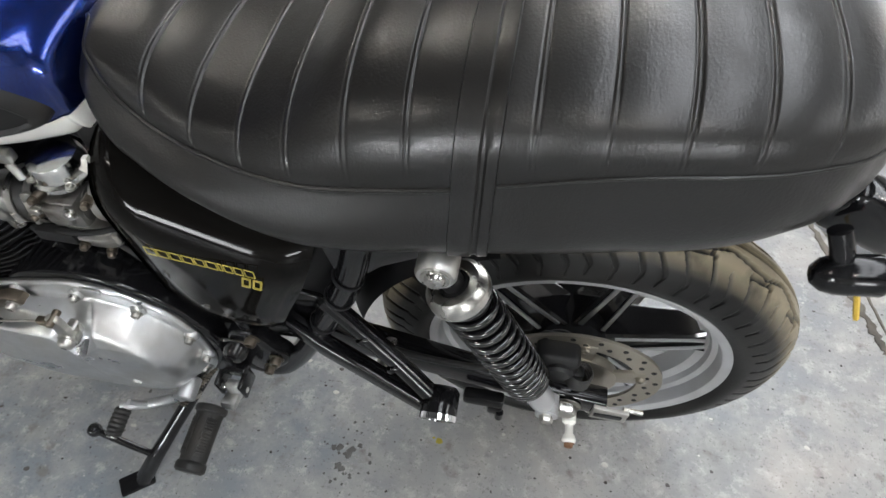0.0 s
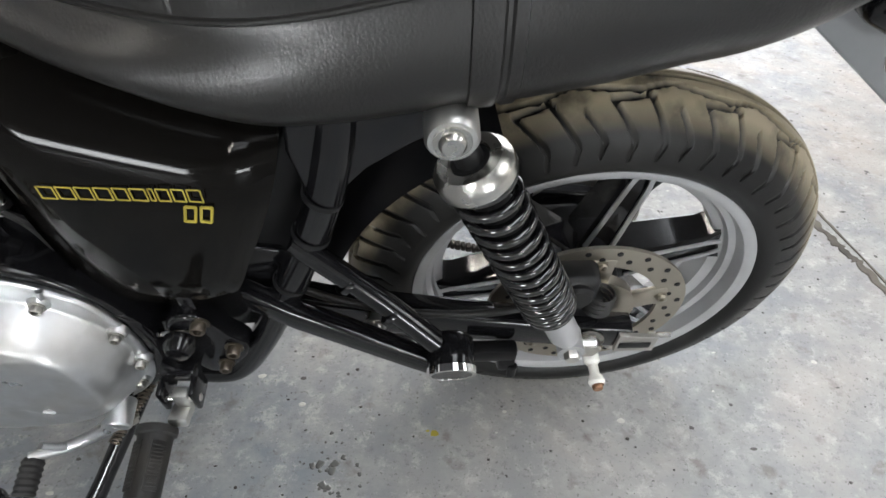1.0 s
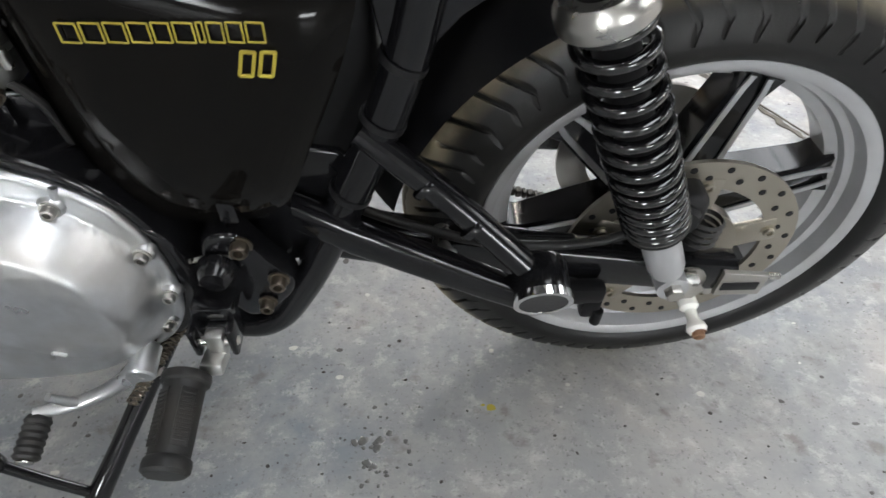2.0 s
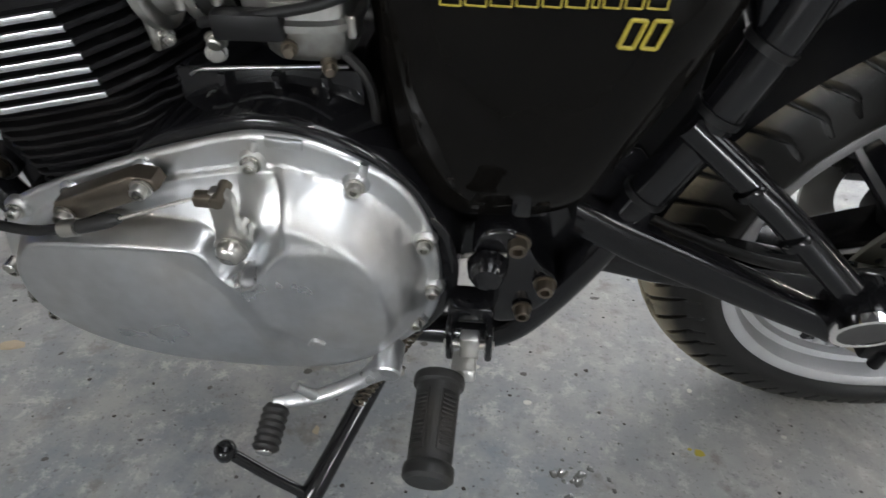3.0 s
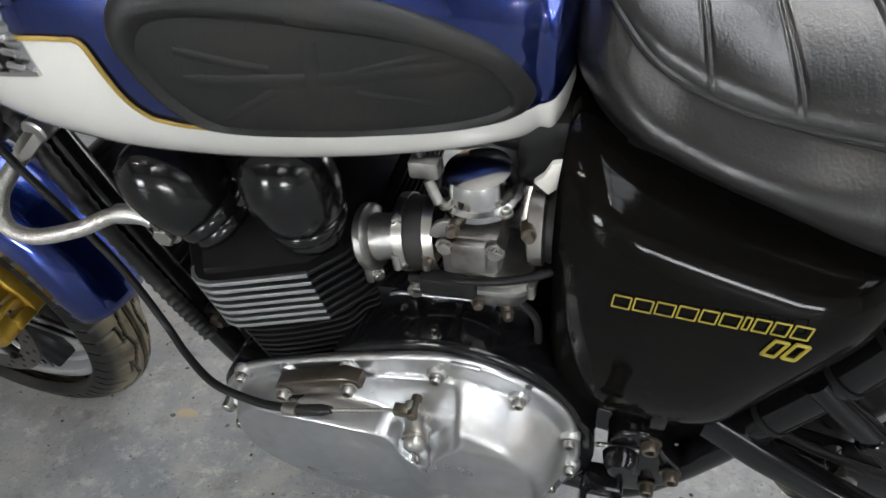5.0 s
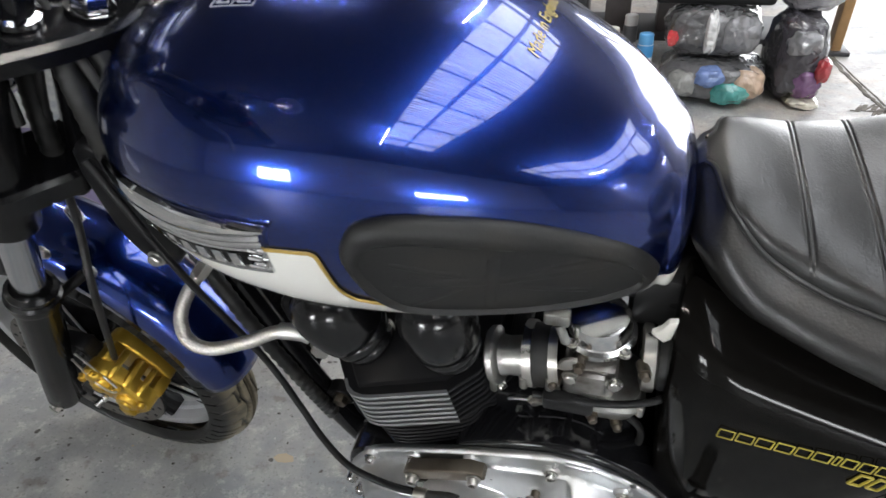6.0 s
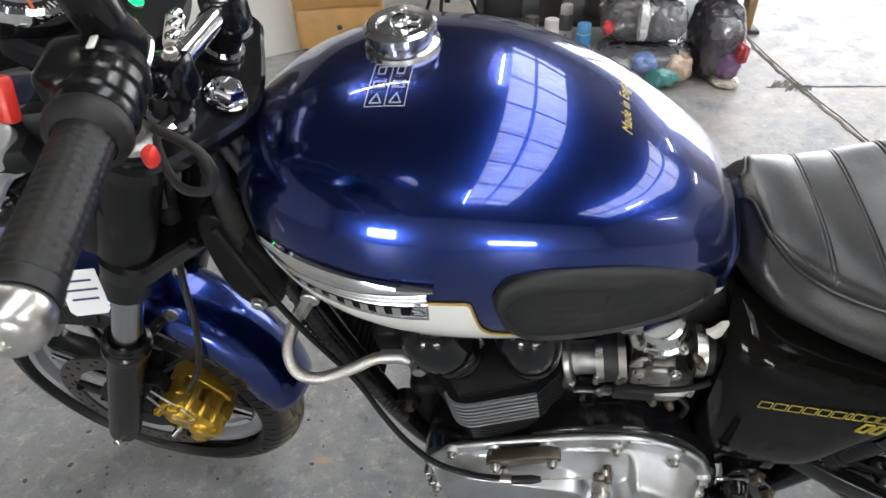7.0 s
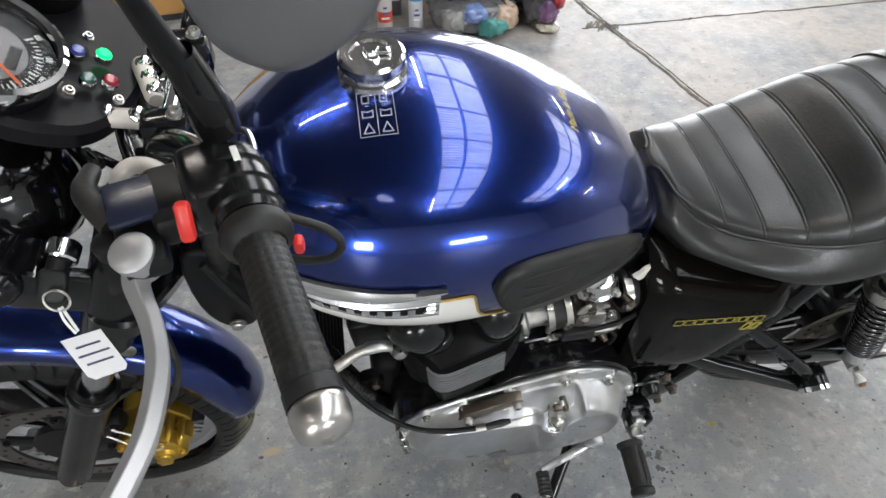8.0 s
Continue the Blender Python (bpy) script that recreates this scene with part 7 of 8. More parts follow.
part("key_ring", tube([Vector((-1.232, -0.184, 0.876)) + 0.0115 * Vector((math.cos(a), 0.45 * math.sin(a), math.sin(a) * 0.9)) for a in (2 * math.pi * k / 24 for k in range(25))], 0.0012, 6, 1, smooth=False), STEEL, key)
_u = Vector((0.0316, 0.0137, -0.0073)).normalized()
_w = Vector((-0.0206, 0.0288, 0.0263)).normalized()
_v = _w.cross(_u).normalized()
TAG = Matrix.Translation((-1.2135, -0.215, 0.820)) @ Matrix(((_u.x, _v.x, _w.x, 0), (_u.y, _v.y, _w.y, 0), (_u.z, _v.z, _w.z, 0), (0, 0, 0, 1)))
tag_bm = slab([(-0.018, 0.024), (0.018, 0.024), (0.018, -0.020), (0.014, -0.025), (-0.014, -0.025), (-0.018, -0.020)], 0.0006, -0.0006, 0.0002, 1)
key_tag = part("key_tag", tag_bm, mat("white_card", (0.80, 0.80, 0.80), 0.6, var=0.03), key, "white card key tag with scribbled bars", m=TAG)
for z, w in ((0.012, 0.022), (0.002, 0.028), (-0.008, 0.024)):
    part("writing_bar", box(0, -0.0008, z, w, 0.0006, 0.0024, 0), mat("blue_black_ink", (0.05, 0.06, 0.12), 0.6), key_tag, m=TAG)
part("tag_string", join(tube([(-1.231, -0.186, 0.868), (-1.227, -0.193, 0.856), (-1.224, -0.199, 0.842)], 0.0016, 8, 4), tube([(-1.233, -0.187, 0.868), (-1.231, -0.195, 0.857), (-1.226, -0.201, 0.841)], 0.0014, 8, 4)), WHITE, key, "white tag string")

# front mudguard
_rows = []
for k in range(61):
    a = radians(6 + 130 * k / 60)
    row = []
    for j in range(25):
        b = math.pi * j / 24
        y = -0.066 * math.cos(b)
        r = 0.286 + 0.050 * math.sin(b) ** 0.7
        e = min(1, k / 4, (60 - k) / 4)
        row.append((FC.x - 0.010 + r * math.cos(a), y * (0.92 + 0.08 * e), FC.z + 0.020 + r * math.sin(a)))
    _rows.append(row)
guard = part("front_mudguard", grid_mesh(_rows), BLUE, bike, "blue metallic front mudguard", smooth=60, m=S)
guard_mod = guard.modifiers.new("thickness", "SOLIDIFY")
guard_mod.thickness, guard_mod.offset = 0.003, -1
for p in ((-1.287, -0.074, 0.571), (-1.345, -0.078, 0.600)):
    part("mudguard_bolt", bolt(p, (0.05, -1, 0.2), 0.008, 0.006), STEEL, guard, "socket mudguard bolt")
part("mudguard_stay", tube([(-1.335, -0.118, 0.545), (-1.312, -0.092, 0.558), (-1.298, -0.075, 0.566)], 0.008, 10, 4), SATIN, guard)
# front caliper
CC = Vector((-1.310, -0.108, 0.364))
CM = Matrix.Translation(CC) @ Matrix.Rotation(radians(-30), 4, "Y")
HALF = rounded([(-0.026, -0.052), (-0.004, -0.060), (0.020, -0.056), (0.034, -0.036), (0.037, 0.0), (0.033, 0.036), (0.018, 0.056), (-0.006, 0.058), (-0.028, 0.046), (-0.020, 0.030), (-0.030, 0.012), (-0.030, -0.014), (-0.020, -0.032)], 3)
cal = part("front_caliper", slab(HALF, -0.014, -0.040, 0.005, 3), GOLD, bike, "gold anodised front brake caliper", m=CM)
part("inner_half", slab(HALF, 0.042, 0.014, 0.005, 3), GOLD, cal, m=CM)
for z in (-0.046, 0.046):
    part("bridge", box(0.010, 0, z, 0.040, 0.034, 0.020, 0.004), GOLD, cal, m=CM)
part("bridge", box(0.024, 0, 0.0, 0.016, 0.034, 0.022, 0.004), GOLD, cal, m=CM)
for z in (-0.025, 0.024):
    part("piston_boss", lathe([(0, -0.050), (0.009, -0.050), (0.0105, -0.047), (0.0165, -0.046), (0.0190, -0.042), (0.0200, -0.036)], (0.002, 0, z), (0, 1, 0), 24), GOLD, cal, m=CM)
for x, z in ((0.025, 0.044), (0.030, 0.010), (0.028, -0.036), (-0.014, 0.048), (-0.014, -0.048)):
    part("caliper_bolt", bolt((x, -0.040, z), (0, -1, 0), 0.0065, 0.007), GOLD, cal, m=CM)
for z in (-0.022, 0.004, 0.030):
    part("caliper_rib", tube([(0.030, -0.036, z), (0.037, -0.024, z + 0.003), (0.038, 0.010, z + 0.003)], [0.005, 0.006, 0.005], 8, 4), GOLD, cal, m=CM)
part("caliper_step", box(-0.016, -0.043, -0.040, 0.020, 0.012, 0.022, 0.003, Matrix.Rotation(radians(20), 4, "Y")), GOLD, cal, m=CM)
part("caliper_step", box(0.014, -0.043, 0.046, 0.022, 0.010, 0.016, 0.003, Matrix.Rotation(radians(-15), 4, "Y")), GOLD, cal, m=CM)
part("bleed_screw", rod((-0.012, -0.046, 0.002), (-0.020, -0.064, 0.004), 0.0055, 10, 0.001), STEEL, cal, m=CM)
part("pad_pin", rod((-0.004, -0.046, -0.006), (-0.004, 0.044, -0.006), 0.0035, 12), STEEL, cal, m=CM)
part("pad_spring", tube([CC + Vector(p) for p in ((-0.050, -0.030, 0.062), (-0.008, -0.046, 0.036), (0.014, -0.048, 0.020), (0.024, -0.044, 0.026), (0.010, -0.040, 0.046), (-0.040, -0.026, 0.074))], 0.0018, 8, 6), STEEL, cal, "bright wire pad spring")
part("caliper_bracket", join(box(-1.365, -0.112, 0.415, 0.055, 0.030, 0.060, 0.008), box(-1.385, -0.115, 0.365, 0.050, 0.024, 0.060, 0.006)), PLASTIC, bike)
for p in ((-1.348, -0.128, 0.430), (-1.358, -0.128, 0.395), (-1.378, -0.128, 0.360)):
    part("bracket_bolt", bolt(p, (0, -1, 0), 0.007, 0.006), PLASTIC, bike)
# loom and horn low at the steering head
for pts, r in ((((-1.115, -0.070, 0.925), (-1.105, -0.086, 0.86), (-1.108, -0.088, 0.78), (-1.115, -0.070, 0.70)), 0.013), (((-1.165, -0.060, 0.925), (-1.176, -0.078, 0.86), (-1.190, -0.084, 0.79), (-1.205, -0.070, 0.73)), 0.011), (((-1.085, -0.060, 0.91), (-1.072, -0.074, 0.85), (-1.068, -0.078, 0.78), (-1.075, -0.060, 0.71)), 0.009)):
    _sp = spline(pts, 16)
    part("head_loom", tube(_sp, [r + (0.0012 if k % 3 == 0 else 0.0) for k in range(len(_sp))], 12, 1, smooth=False), RUBBER, bike, "black wiring loom at the steering head")
part("horn", lathe([(0, -0.012), (0.030, -0.012), (0.038, -0.006), (0.040, 0.004), (0.034, 0.014), (0, 0.018)], (-1.13, -0.02, 0.68), (-0.8, -0.5, -0.2), 32), PLASTIC, bike)
cooler = part("oil_cooler", box(0, 0, 0, 0.030, 0.150, 0.20, 0.004, Matrix.Rotation(radians(-20), 4, "Y")), SATIN, bike, "black finned oil cooler", m=Matrix.Translation((-1.035, 0, 0.50)))
for k in range(14):
    part("cooler_fin", box(0, 0, -0.09 + 0.0138 * k, 0.040, 0.156, 0.003, 0.0008), SATIN, cooler, m=Matrix.Translation((-1.035, 0, 0.50)) @ Matrix.Rotation(radians(-20), 4, "Y"))

AXES.pop()

# ---- floor marks ----
FLOORDARK = mat("dirt_filled_joint", (0.13, 0.115, 0.095), 0.8, var=0.35, scale=40, dirt=(0.05, 0.045, 0.04), dirt_scale=12, dirt_amount=0.9)


def floor_strip(name, pts, width, material, label, wobble=0.0, seed=1, lift=0.0015):
    """A low strip on the floor along a line, with uneven edges."""
    rng = random.Random(seed)
    line = spline([(x, y, 0) for x, y in pts], 14)
    rows = []
    for k, p in enumerate(line):
        d = (line[min(k + 1, len(line) - 1)] - line[max(k - 1, 0)]).normalized()
        n = Vector((-d.y, d.x, 0))
        w0 = width / 2 * (1 + wobble * rng.uniform(-1, 1))
        w1 = width / 2 * (1 + wobble * rng.uniform(-1, 1))
        c = p + n * width * wobble * rng.uniform(-0.6, 0.6)
        rows.append([c - n * w0, c - n * w0 * 0.7 + Vector((0, 0, lift)), c + n * w1 * 0.7 + Vector((0, 0, lift)), c + n * w1])
    bm = grid_mesh(rows)
    bmesh.ops.translate(bm, vec=(0, 0, 0.0006), verts=bm.verts)
    return tagged(part(name, bm, material, smooth=0), label, "floor joint", kind="structure")


floor_strip("floor_joint", [(0.313, 3.25), (0.370, 2.45), (0.408, 2.10), (0.470, 1.68), (0.530, 1.20), (0.620, 0.85), (0.680, 0.58), (0.708, 0.375), (0.726, 0.267), (0.742, 0.13), (0.76, -0.6), (0.78, -2.0)], 0.020, FLOORDARK, "dirty cracked joint in the concrete floor", 0.4, 3)
floor_strip("floor_joint_edge", [(0.338, 3.05), (0.430, 2.10), (0.494, 1.68), (0.554, 1.20), (0.704, 0.58), (0.752, 0.24), (0.775, -0.6)], 0.007, FLOORDARK, "second dark line beside the floor joint", 0.5, 5)
floor_strip("floor_joint_cross", [(0.28, 2.04), (0.42, 2.05), (0.80, 2.07), (1.143, 2.10), (1.90, 2.14), (4.0, 2.30)], 0.016, FLOORDARK, "dirty joint across the concrete floor", 0.6, 7)
floor_strip("floor_stain", [(0.33, 2.10), (0.40, 2.06), (0.47, 2.03)], 0.08, FLOORDARK, "dark patch where the floor joints meet", 0.8, 8)


def scatter(name, n, seed, area, size, material, label, flat=0.35):
    """Many small flattened grains lying on the floor."""
    rng = random.Random(seed)
    verts, faces = [], []
    for _ in range(n):
        x, y = rng.uniform(area[0], area[1]), rng.uniform(area[2], area[3])
        r = size * rng.uniform(0.35, 1.0) ** 2
        sx, sy = r * rng.uniform(0.6, 1.4), r * rng.uniform(0.5, 1.2)
        turn = rng.uniform(0, 6.3)
        b = len(verts)
        m = 7
        for ring, (k, h) in enumerate(((1.0, 0.0), (0.6, 1.0))):
            for i in range(m):
                a = turn + 2 * math.pi * i / m
                q = rng.uniform(0.75, 1.15)
                verts.append((x + sx * k * q * math.cos(a), y + sy * k * q * math.sin(a), 0.0004 + h * r * flat))
        for i in range(m):
            faces.append((b + i, b + (i + 1) % m, b + m + (i + 1) % m, b + m + i))
        faces.append(tuple(b + m + i for i in range(m)))
    me = bpy.data.meshes.new(name)
    me.from_pydata(verts, [], faces)
    me.materials.append(material)
    return tagged(new(name, me), label, "floor debris", kind="stuff")


GRIT = mat("dark_grit", (0.05, 0.045, 0.04), 0.8, var=0.4, scale=300)
FLAKE = mat("pale_paint_flake", (0.55, 0.54, 0.50), 0.6, var=0.2, scale=200)
scatter("floor_grit", 2200, 11, (-1.8, 1.6, -0.9, 1.6), 0.0030, GRIT, "dark grit scattered over the floor")
scatter("floor_spots", 520, 12, (-1.8, 1.6, -0.8, 1.4), 0.0075, mat("oil_spot", (0.085, 0.08, 0.075), 0.45, var=0.3, scale=90), "dark oil spots on the concrete", 0.04)
scatter("paint_flakes", 220, 13, (-2.0, 1.4, -0.8, 1.6), 0.007, FLAKE, "pale flakes of floor paint", 0.06)
scatter("tan_scraps", 26, 17, (-2.2, -0.6, -0.2, 1.0), 0.020, mat("tan_scrap", (0.42, 0.34, 0.24), 0.7, var=0.2), "tan scraps lying on the floor", 0.05)
scatter("yellow_flecks", 3, 21, (-0.19, -0.172, -0.140, -0.130), 0.006, YELLOW, "small yellow paint fleck", 0.08)

# clear oil drops under the engine
WETOIL = mat("wet_oil", (0.13, 0.13, 0.125), 0.03, var=0.1, coat=1.0)
_rng = random.Random(31)
for k in range(44):
    r = _rng.uniform(0.0015, 0.0035) if k > 6 else _rng.uniform(0.004, 0.007)
    x, y = _rng.gauss(-0.336, 0.026), _rng.gauss(-0.200, 0.040)
    rows = []
    for f, h in ((1.0, 0.0), (0.92, 0.16), (0.7, 0.28), (0.35, 0.34), (0.02, 0.35)):
        rows.append([Vector((x + r * f * (1 + 0.25 * math.sin(2 * a + k)) * math.cos(a), y + r * f * (1 + 0.2 * math.cos(3 * a + k)) * math.sin(a), 0.0005 + h * r * 0.6)) for a in (2 * math.pi * i / 18 for i in range(18))])
    tagged(part("oil_drop", grid_mesh(rows, loop_v=True, cap=True), WETOIL), "wet oil drop on the concrete under the engine", "oil drop", "oil drops under the engine")

# ---- things along the back ----
def bag_mesh(w, d, h, seed, lump=0.10, seg=44):
    """A slack, lumpy wrapped bundle."""
    rng = random.Random(seed)
    off = Vector((rng.uniform(0, 50), rng.uniform(0, 50), 0))
    rows = []
    for i in range(seg + 1):
        a = -math.pi / 2 + math.pi * i / seg
        row = []
        for j in range(seg * 2):
            b = 2 * math.pi * j / (seg * 2)
            c = math.cos(a)
            p = Vector((math.copysign(abs(math.cos(b)) ** 0.7, math.cos(b)) * c ** 0.6, math.copysign(abs(math.sin(b)) ** 0.7, math.sin(b)) * c ** 0.6, math.copysign(abs(math.sin(a)) ** 0.75, math.sin(a))))
            q = noise.noise(p * 2.2 + off) * lump + abs(noise.noise(p * 7 + off)) * lump * 0.55 - abs(noise.noise(p * 16 + off)) * lump * 0.22
            p = p * (1 + q)
            row.append(Vector((p.x * w / 2, p.y * d / 2, max(0.0, h / 2 + p.z * h / 2))))
        rows.append(row)
    return grid_mesh(rows, loop_v=True)


def film_material(name, color, alpha_rough=0.16):
    """Crumpled clear film over dark contents: gloss with sharp creases."""
    m = mat(name, color, alpha_rough, var=0.35, scale=9, coat=1.0)
    n, l = m.node_tree.nodes, m.node_tree.links
    tc = n.new("ShaderNodeTexCoord")
    v = n.new("ShaderNodeTexVoronoi")
    v.feature = "DISTANCE_TO_EDGE"
    v.inputs["Scale"].default_value = 22
    l.new(tc.outputs["Object"], v.inputs["Vector"])
    nz = n.new("ShaderNodeTexNoise")
    nz.inputs["Scale"].default_value, nz.inputs["Detail"].default_value = 26, 6
    l.new(tc.outputs["Object"], nz.inputs["Vector"])
    add = n.new("ShaderNodeMath")
    add.operation = "ADD"
    l.new(v.outputs["Distance"], add.inputs[0])
    l.new(nz.outputs["Fac"], add.inputs[1])
    b = n.new("ShaderNodeBump")
    b.inputs["Strength"].default_value, b.inputs["Distance"].default_value = 0.9, 0.02
    l.new(add.outputs["Value"], b.inputs["Height"])
    l.new(b.outputs["Normal"], n["Principled BSDF"].inputs["Normal"])
    return m


def bundle(x, y, z, w, d, h, seed, color, label, turn=0, patches=()):
    t = thing("wrapped_bundle", label, "bag", pose(x, y, z, 0, 0, turn), "wrapped bundles by the wall")
    body = part("wrapping", bag_mesh(w, d, h, seed), film_material("bundle_film", color), t, smooth=60)
    for k, (px, py, pz, pw, ph, c, lab) in enumerate(patches):
        bm = bag_mesh(pw, d * 0.5, ph, seed + 7 * k + 3, 0.14, 20)
        bmesh.ops.translate(bm, vec=(px, -d * 0.30 + py, pz), verts=bm.verts)
        part("garment", bm, film_material("contents_film", c), t, lab, smooth=60)
    return t


bundle(-0.258, 2.166, 0.0, 0.42, 0.36, 0.175, 3, (0.13, 0.13, 0.135), "clear bag stuffed with grey, blue and tan clothes", 4, ((-0.03, 0, 0.07, 0.13, 0.09, (0.16, 0.24, 0.50), "blue cloth"), (0.06, -0.02, 0.01, 0.16, 0.10, (0.05, 0.26, 0.24), "teal cloth"), (0.12, 0, 0.03, 0.14, 0.12, (0.50, 0.36, 0.26), "tan cloth"), (-0.13, 0, 0.03, 0.12, 0.11, (0.22, 0.22, 0.21), "grey cloth")))
bundle(-0.282, 2.206, 0.172, 0.37, 0.34, 0.20, 9, (0.10, 0.10, 0.105), "film-wrapped roll of black and white gear", -2, ((-0.01, -0.02, 0.03, 0.055, 0.16, (0.72, 0.72, 0.72), "white strap"), (-0.155, 0, 0.05, 0.05, 0.06, (0.60, 0.05, 0.06), "red end"), (0.10, 0, 0.03, 0.15, 0.15, (0.20, 0.20, 0.21), "grey film")))
bundle(0.055, 2.21, 0.0, 0.21, 0.34, 0.34, 14, (0.045, 0.04, 0.05), "tall clear bag of dark and purple clothes", 6, ((0.03, 0, 0.02, 0.12, 0.14, (0.16, 0.07, 0.17), "purple cloth"), (0.07, -0.02, 0.10, 0.06, 0.10, (0.42, 0.04, 0.05), "red cloth"), (-0.01, 0, 0.20, 0.13, 0.10, (0.20, 0.20, 0.21), "grey film"), (0.03, -0.03, 0.0, 0.12, 0.035, (0.60, 0.56, 0.46), "pale cloth")))
bundle(0.089, 2.324, 0.335, 0.26, 0.34, 0.26, 24, (0.46, 0.46, 0.48), "crumpled clear plastic bag of wrapping", 0)

case = thing("tool_case", "black plastic case with a red trim line", "case", pose(-0.296, 2.284, 0.372))
part("case_body", box(0, 0, 0.055, 0.46, 0.30, 0.11, 0.02, seg=3), PLASTIC, case)
part("case_lid", box(0, 0, 0.150, 0.47, 0.31, 0.06, 0.02, seg=3), PLASTIC, case)
part("red_trim", box(0, 0, 0.114, 0.474, 0.314, 0.010, 0.003), RED, case, "red trim line")
part("latch", box(0.0, -0.156, 0.096, 0.045, 0.012, 0.040, 0.004), RED, case, "red latch")
part("case_foot", box(-0.15, 0, -0.002, 0.05, 0.20, 0.008, 0.002), PLASTIC, case)
part("case_foot", box(0.15, 0, -0.002, 0.05, 0.20, 0.008, 0.002), PLASTIC, case)


def spray_can(x, y, r, h, body, band, band_z, label, cap_color):
    t = thing("spray_can", label, "spray can", pose(x, y, 0), "spray cans by the wall")
    c = part("can_body", lathe([(0, 0), (r * 0.94, 0), (r, 0.003), (r, h * 0.80), (r * 0.97, h * 0.82), (r * 0.72, h * 0.87)], (0, 0, 0), (0, 0, 1), 30), mat("can_print", body, 0.3, var=0.05), t)
    part("label_band", lathe([(r * 1.006, band_z[0]), (r * 1.012, band_z[0] + 0.002), (r * 1.012, band_z[1] - 0.002), (r * 1.006, band_z[1])], (0, 0, 0), (0, 0, 1), 30), mat("can_band", band, 0.35, var=0.05), c, "coloured label band")
    part("can_cap", lathe([(r * 0.90, h * 0.83), (r * 0.92, h * 0.84), (r * 0.90, h * 0.985), (r * 0.80, h), (0, h)], (0, 0, 0), (0, 0, 1), 26), mat("can_cap", cap_color, 0.4, var=0.03), t, "plastic cap")
    for k in range(3):
        z = h * (0.30 + 0.09 * k)
        part("writing_bar", box(0, -r * 1.008, z, r * (1.1 - 0.3 * k), 0.003, h * 0.035, 0.0008), mat("print_bar", (0.10, 0.10, 0.30) if k else (0.75, 0.75, 0.78), 0.4), c)


spray_can(-0.544, 2.11, 0.034, 0.26, (0.72, 0.74, 0.78), (0.06, 0.30, 0.62), (0.165, 0.215), "white and blue aerosol can standing on the floor", (0.10, 0.35, 0.65))
spray_can(-0.690, 2.146, 0.036, 0.27, (0.74, 0.72, 0.70), (0.75, 0.10, 0.05), (0.06, 0.11), "white aerosol can with a red band", (0.75, 0.72, 0.68))
spray_can(-0.782, 2.286, 0.033, 0.24, (0.50, 0.50, 0.50), (0.10, 0.10, 0.10), (0.05, 0.16), "grey aerosol can with a dark label", (0.08, 0.08, 0.08))
spray_can(-0.615, 2.375, 0.033, 0.27, (0.10, 0.10, 0.11), (0.60, 0.60, 0.60), (0.10, 0.15), "black aerosol can with a pale label", (0.6, 0.6, 0.6))

# shelf rack behind the bundles
rack = thing("shelf_rack", "dark steel shelf rack crowded with black oddments", "shelf", pose(-0.438, 2.763, 0))
DARKSTEEL = mat("dark_rack_steel", (0.05, 0.05, 0.055), 0.5, 0.4, var=0.2)
for sx in (-0.62, 0.62):
    for sy in (-0.2, 0.2):
        part("rack_post", box(sx, sy, 0.75, 0.04, 0.04, 1.5, 0.003), DARKSTEEL, rack)
for z in (0.12, 0.60, 1.05, 1.48):
    part("rack_shelf", box(0, 0, z, 1.28, 0.44, 0.025, 0.004), DARKSTEEL, rack)
_rng = random.Random(77)
for k in range(12):
    z = (0.1325, 0.6125, 1.0625)[k % 3]
    w, d, h = _rng.uniform(0.12, 0.26), 0.26, _rng.uniform(0.10, 0.30)
    x = -0.50 + 0.27 * (k // 3) + _rng.uniform(-0.03, 0.03)
    c = _rng.choice(((0.03, 0.03, 0.032), (0.06, 0.05, 0.05), (0.16, 0.15, 0.14), (0.03, 0.04, 0.07)))
    part_thing = thing("storage_box", "dark closed storage box on the shelf rack", "box", pose(-0.438 + x, 2.743, z + 0.0), "storage boxes on the rack")
    part("box_body", box(0, 0, h / 2, w, d, h, 0.008), mat("box_plastic", c, 0.5, var=0.2), part_thing)
    part("box_lid", box(0, 0, h + 0.008, w + 0.012, d + 0.012, 0.018, 0.005), PLASTIC, part_thing)

# wooden post beside the bright opening
post = thing("wooden_post", "brown wooden post with a bare edge", "post", pose(0.377, 2.846, 0))
part("post_board", box(0, 0, 0.9, 0.045, 0.10, 1.8, 0.004), mat("brown_wood", (0.36, 0.21, 0.09), 0.55, var=0.25, scale=18, bump=0.2, bscale=120), post)
part("post_foot", box(0, 0, 0.01, 0.12, 0.16, 0.02, 0.003), DARKSTEEL, post)

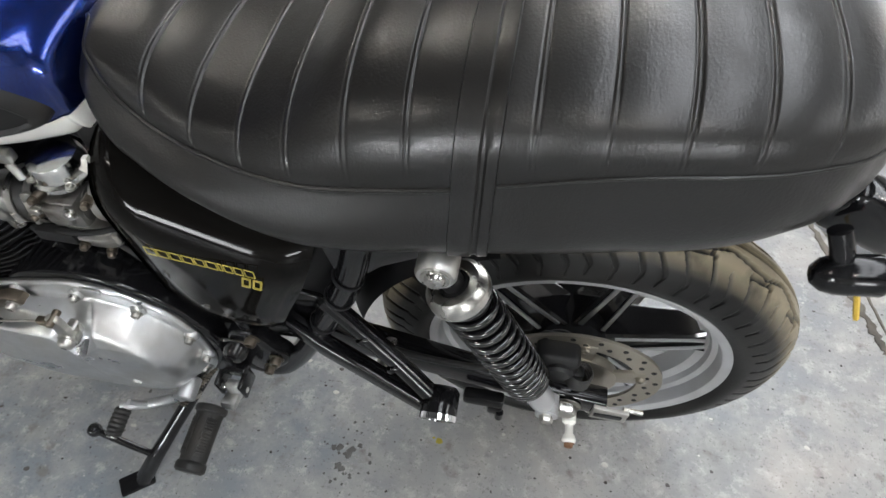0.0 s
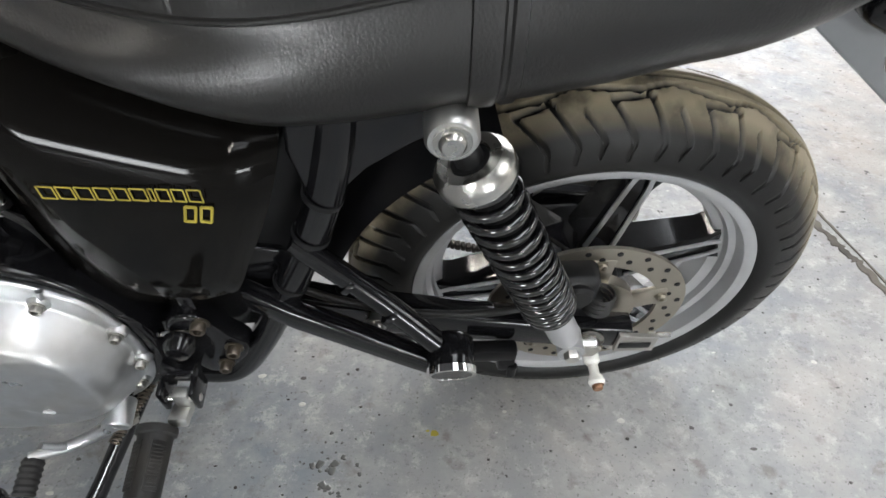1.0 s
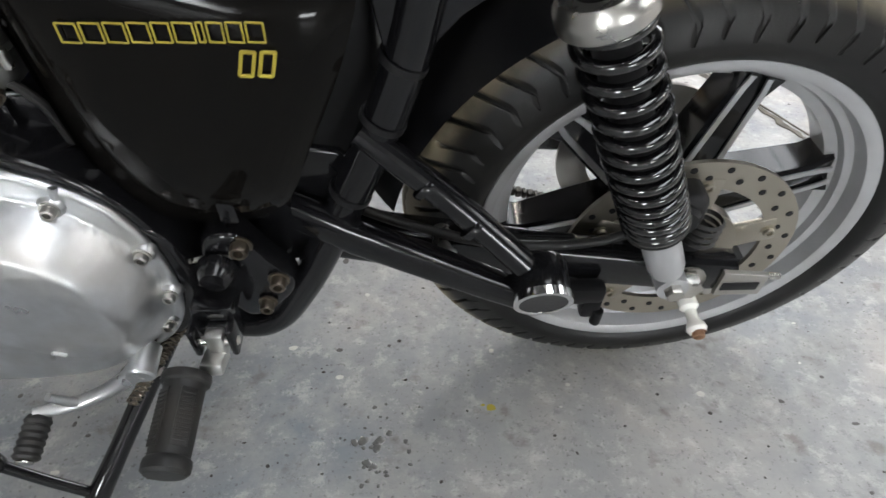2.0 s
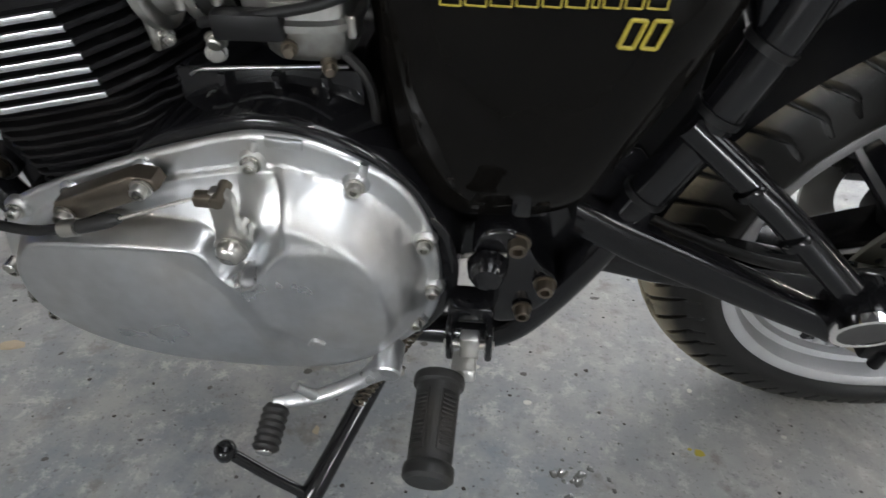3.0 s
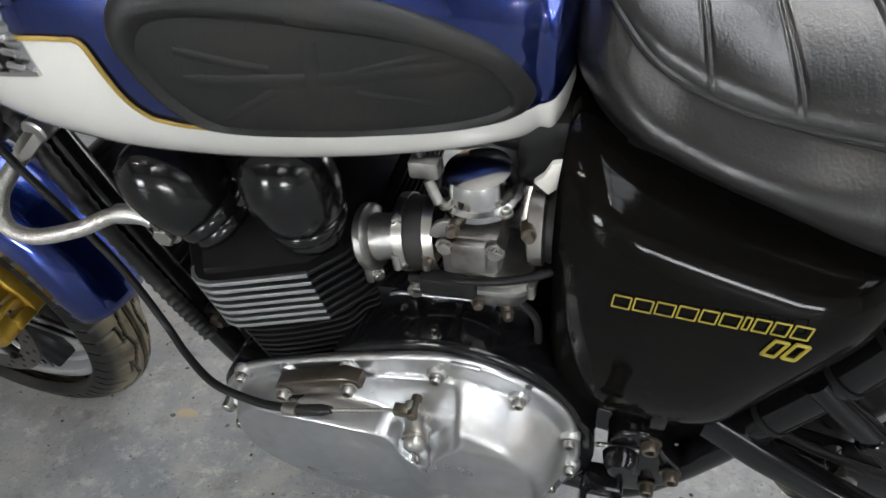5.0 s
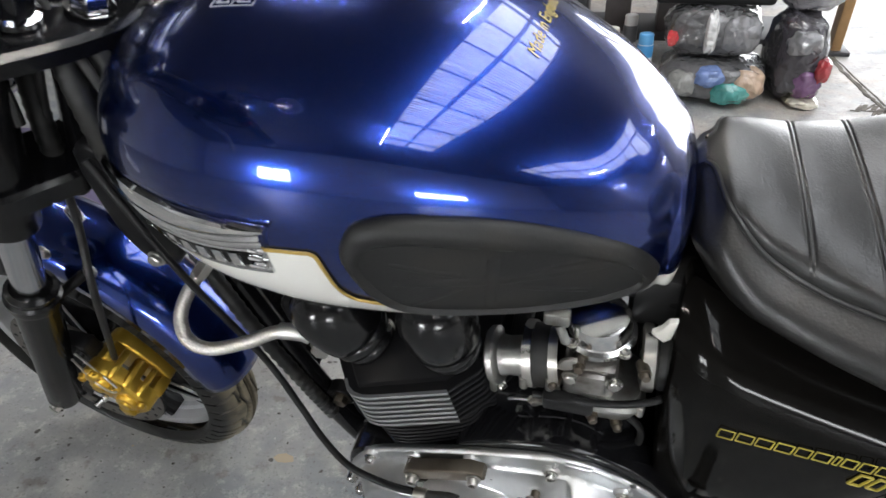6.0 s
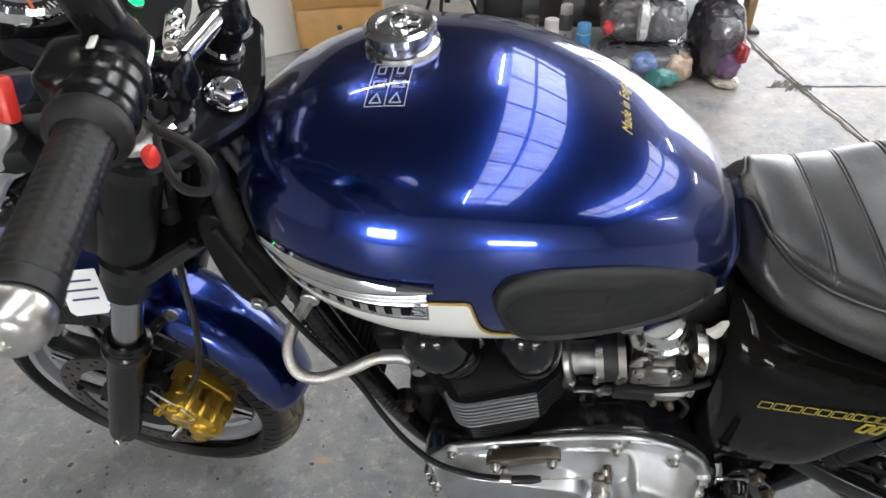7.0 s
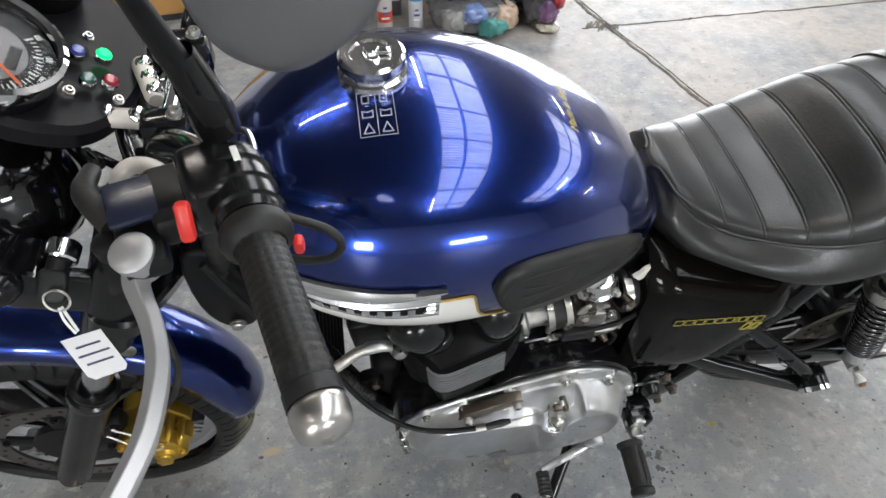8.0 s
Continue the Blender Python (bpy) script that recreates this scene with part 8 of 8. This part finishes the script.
# white board and wooden drawer cabinet
board = thing("white_board", "plain white panel leaning upright by the cabinet", "panel", pose(-2.256, 2.312, 0, 4, 0, 40))
part("board_sheet", box(0, 0, 0.75, 0.72, 0.02, 1.5, 0.003), mat("white_laminate", (0.72, 0.71, 0.66), 0.35, var=0.03), board)
part("board_edge", box(0.365, 0, 0.75, 0.010, 0.024, 1.5, 0.002), mat("grey_edge_strip", (0.4, 0.4, 0.38), 0.4), board)
WOOD = mat("orange_pine", (0.46, 0.25, 0.08), 0.45, var=0.25, scale=14, bump=0.15, bscale=90)
cab = thing("drawer_cabinet", "orange-brown wooden drawer cabinet", "cabinet", pose(-1.829, 2.608, 0, 0, 0, 12))
part("carcass", box(0, 0, 0.46, 0.46, 0.40, 0.84, 0.004), WOOD, cab)
part("plinth", box(0, 0.01, 0.02, 0.42, 0.36, 0.04, 0.002), DARKSTEEL, cab)
for k in range(4):
    dr = part("drawer_front", box(0, -0.206, 0.15 + 0.20 * k, 0.43, 0.016, 0.185, 0.004), WOOD, cab)
    part("drawer_knob", lathe([(0, 0.020), (0.012, 0.018), (0.014, 0.010), (0.007, 0.0)], (0, -0.214, 0.15 + 0.20 * k), (0, -1, 0), 16), DARKSTEEL, dr)
tri = thing("tripod_stand", "black folding stand with splayed legs", "stand", pose(-1.195, 2.304, 0))
for k in range(3):
    a = 2 * math.pi * k / 3 + 0.4
    part("stand_leg", tube([(0.26 * math.cos(a), 0.26 * math.sin(a), 0.008), (0.13 * math.cos(a), 0.13 * math.sin(a), 0.28), (0.02 * math.cos(a), 0.02 * math.sin(a), 0.56)], 0.009, 10, 3), PLASTIC, tri)
    part("leg_foot", rod((0.26 * math.cos(a), 0.26 * math.sin(a), 0.0), (0.26 * math.cos(a), 0.26 * math.sin(a), 0.03), 0.014, 12, 0.002), RUBBER, tri)
part("stand_column", rod((0, 0, 0.30), (0, 0, 1.3), 0.014, 14), PLASTIC, tri)
part("stand_hub", rod((0, 0, 0.52), (0, 0, 0.60), 0.026, 16, 0.004), PLASTIC, tri)

# neighbour machine's dark violet cover by the front wheel
mat_ = mat("violet_grey_cloth", (0.13, 0.11, 0.20), 0.8, var=0.35, scale=90, bump=0.3, bscale=300)
cloth = thing("violet_rug", "rumpled violet-grey rug lying on the floor", "rug", pose(-2.75, 0.95, 0, 0, 0, 15))
_rows = []
for i in range(33):
    _rows.append([Vector((-0.45 + 0.9 * i / 32, -0.35 + 0.7 * j / 24, 0.006 + 0.02 * abs(noise.noise(Vector((i * 0.16, j * 0.16, 3)))))) for j in range(25)])
part("rug_cloth", grid_mesh(_rows), mat_, cloth)
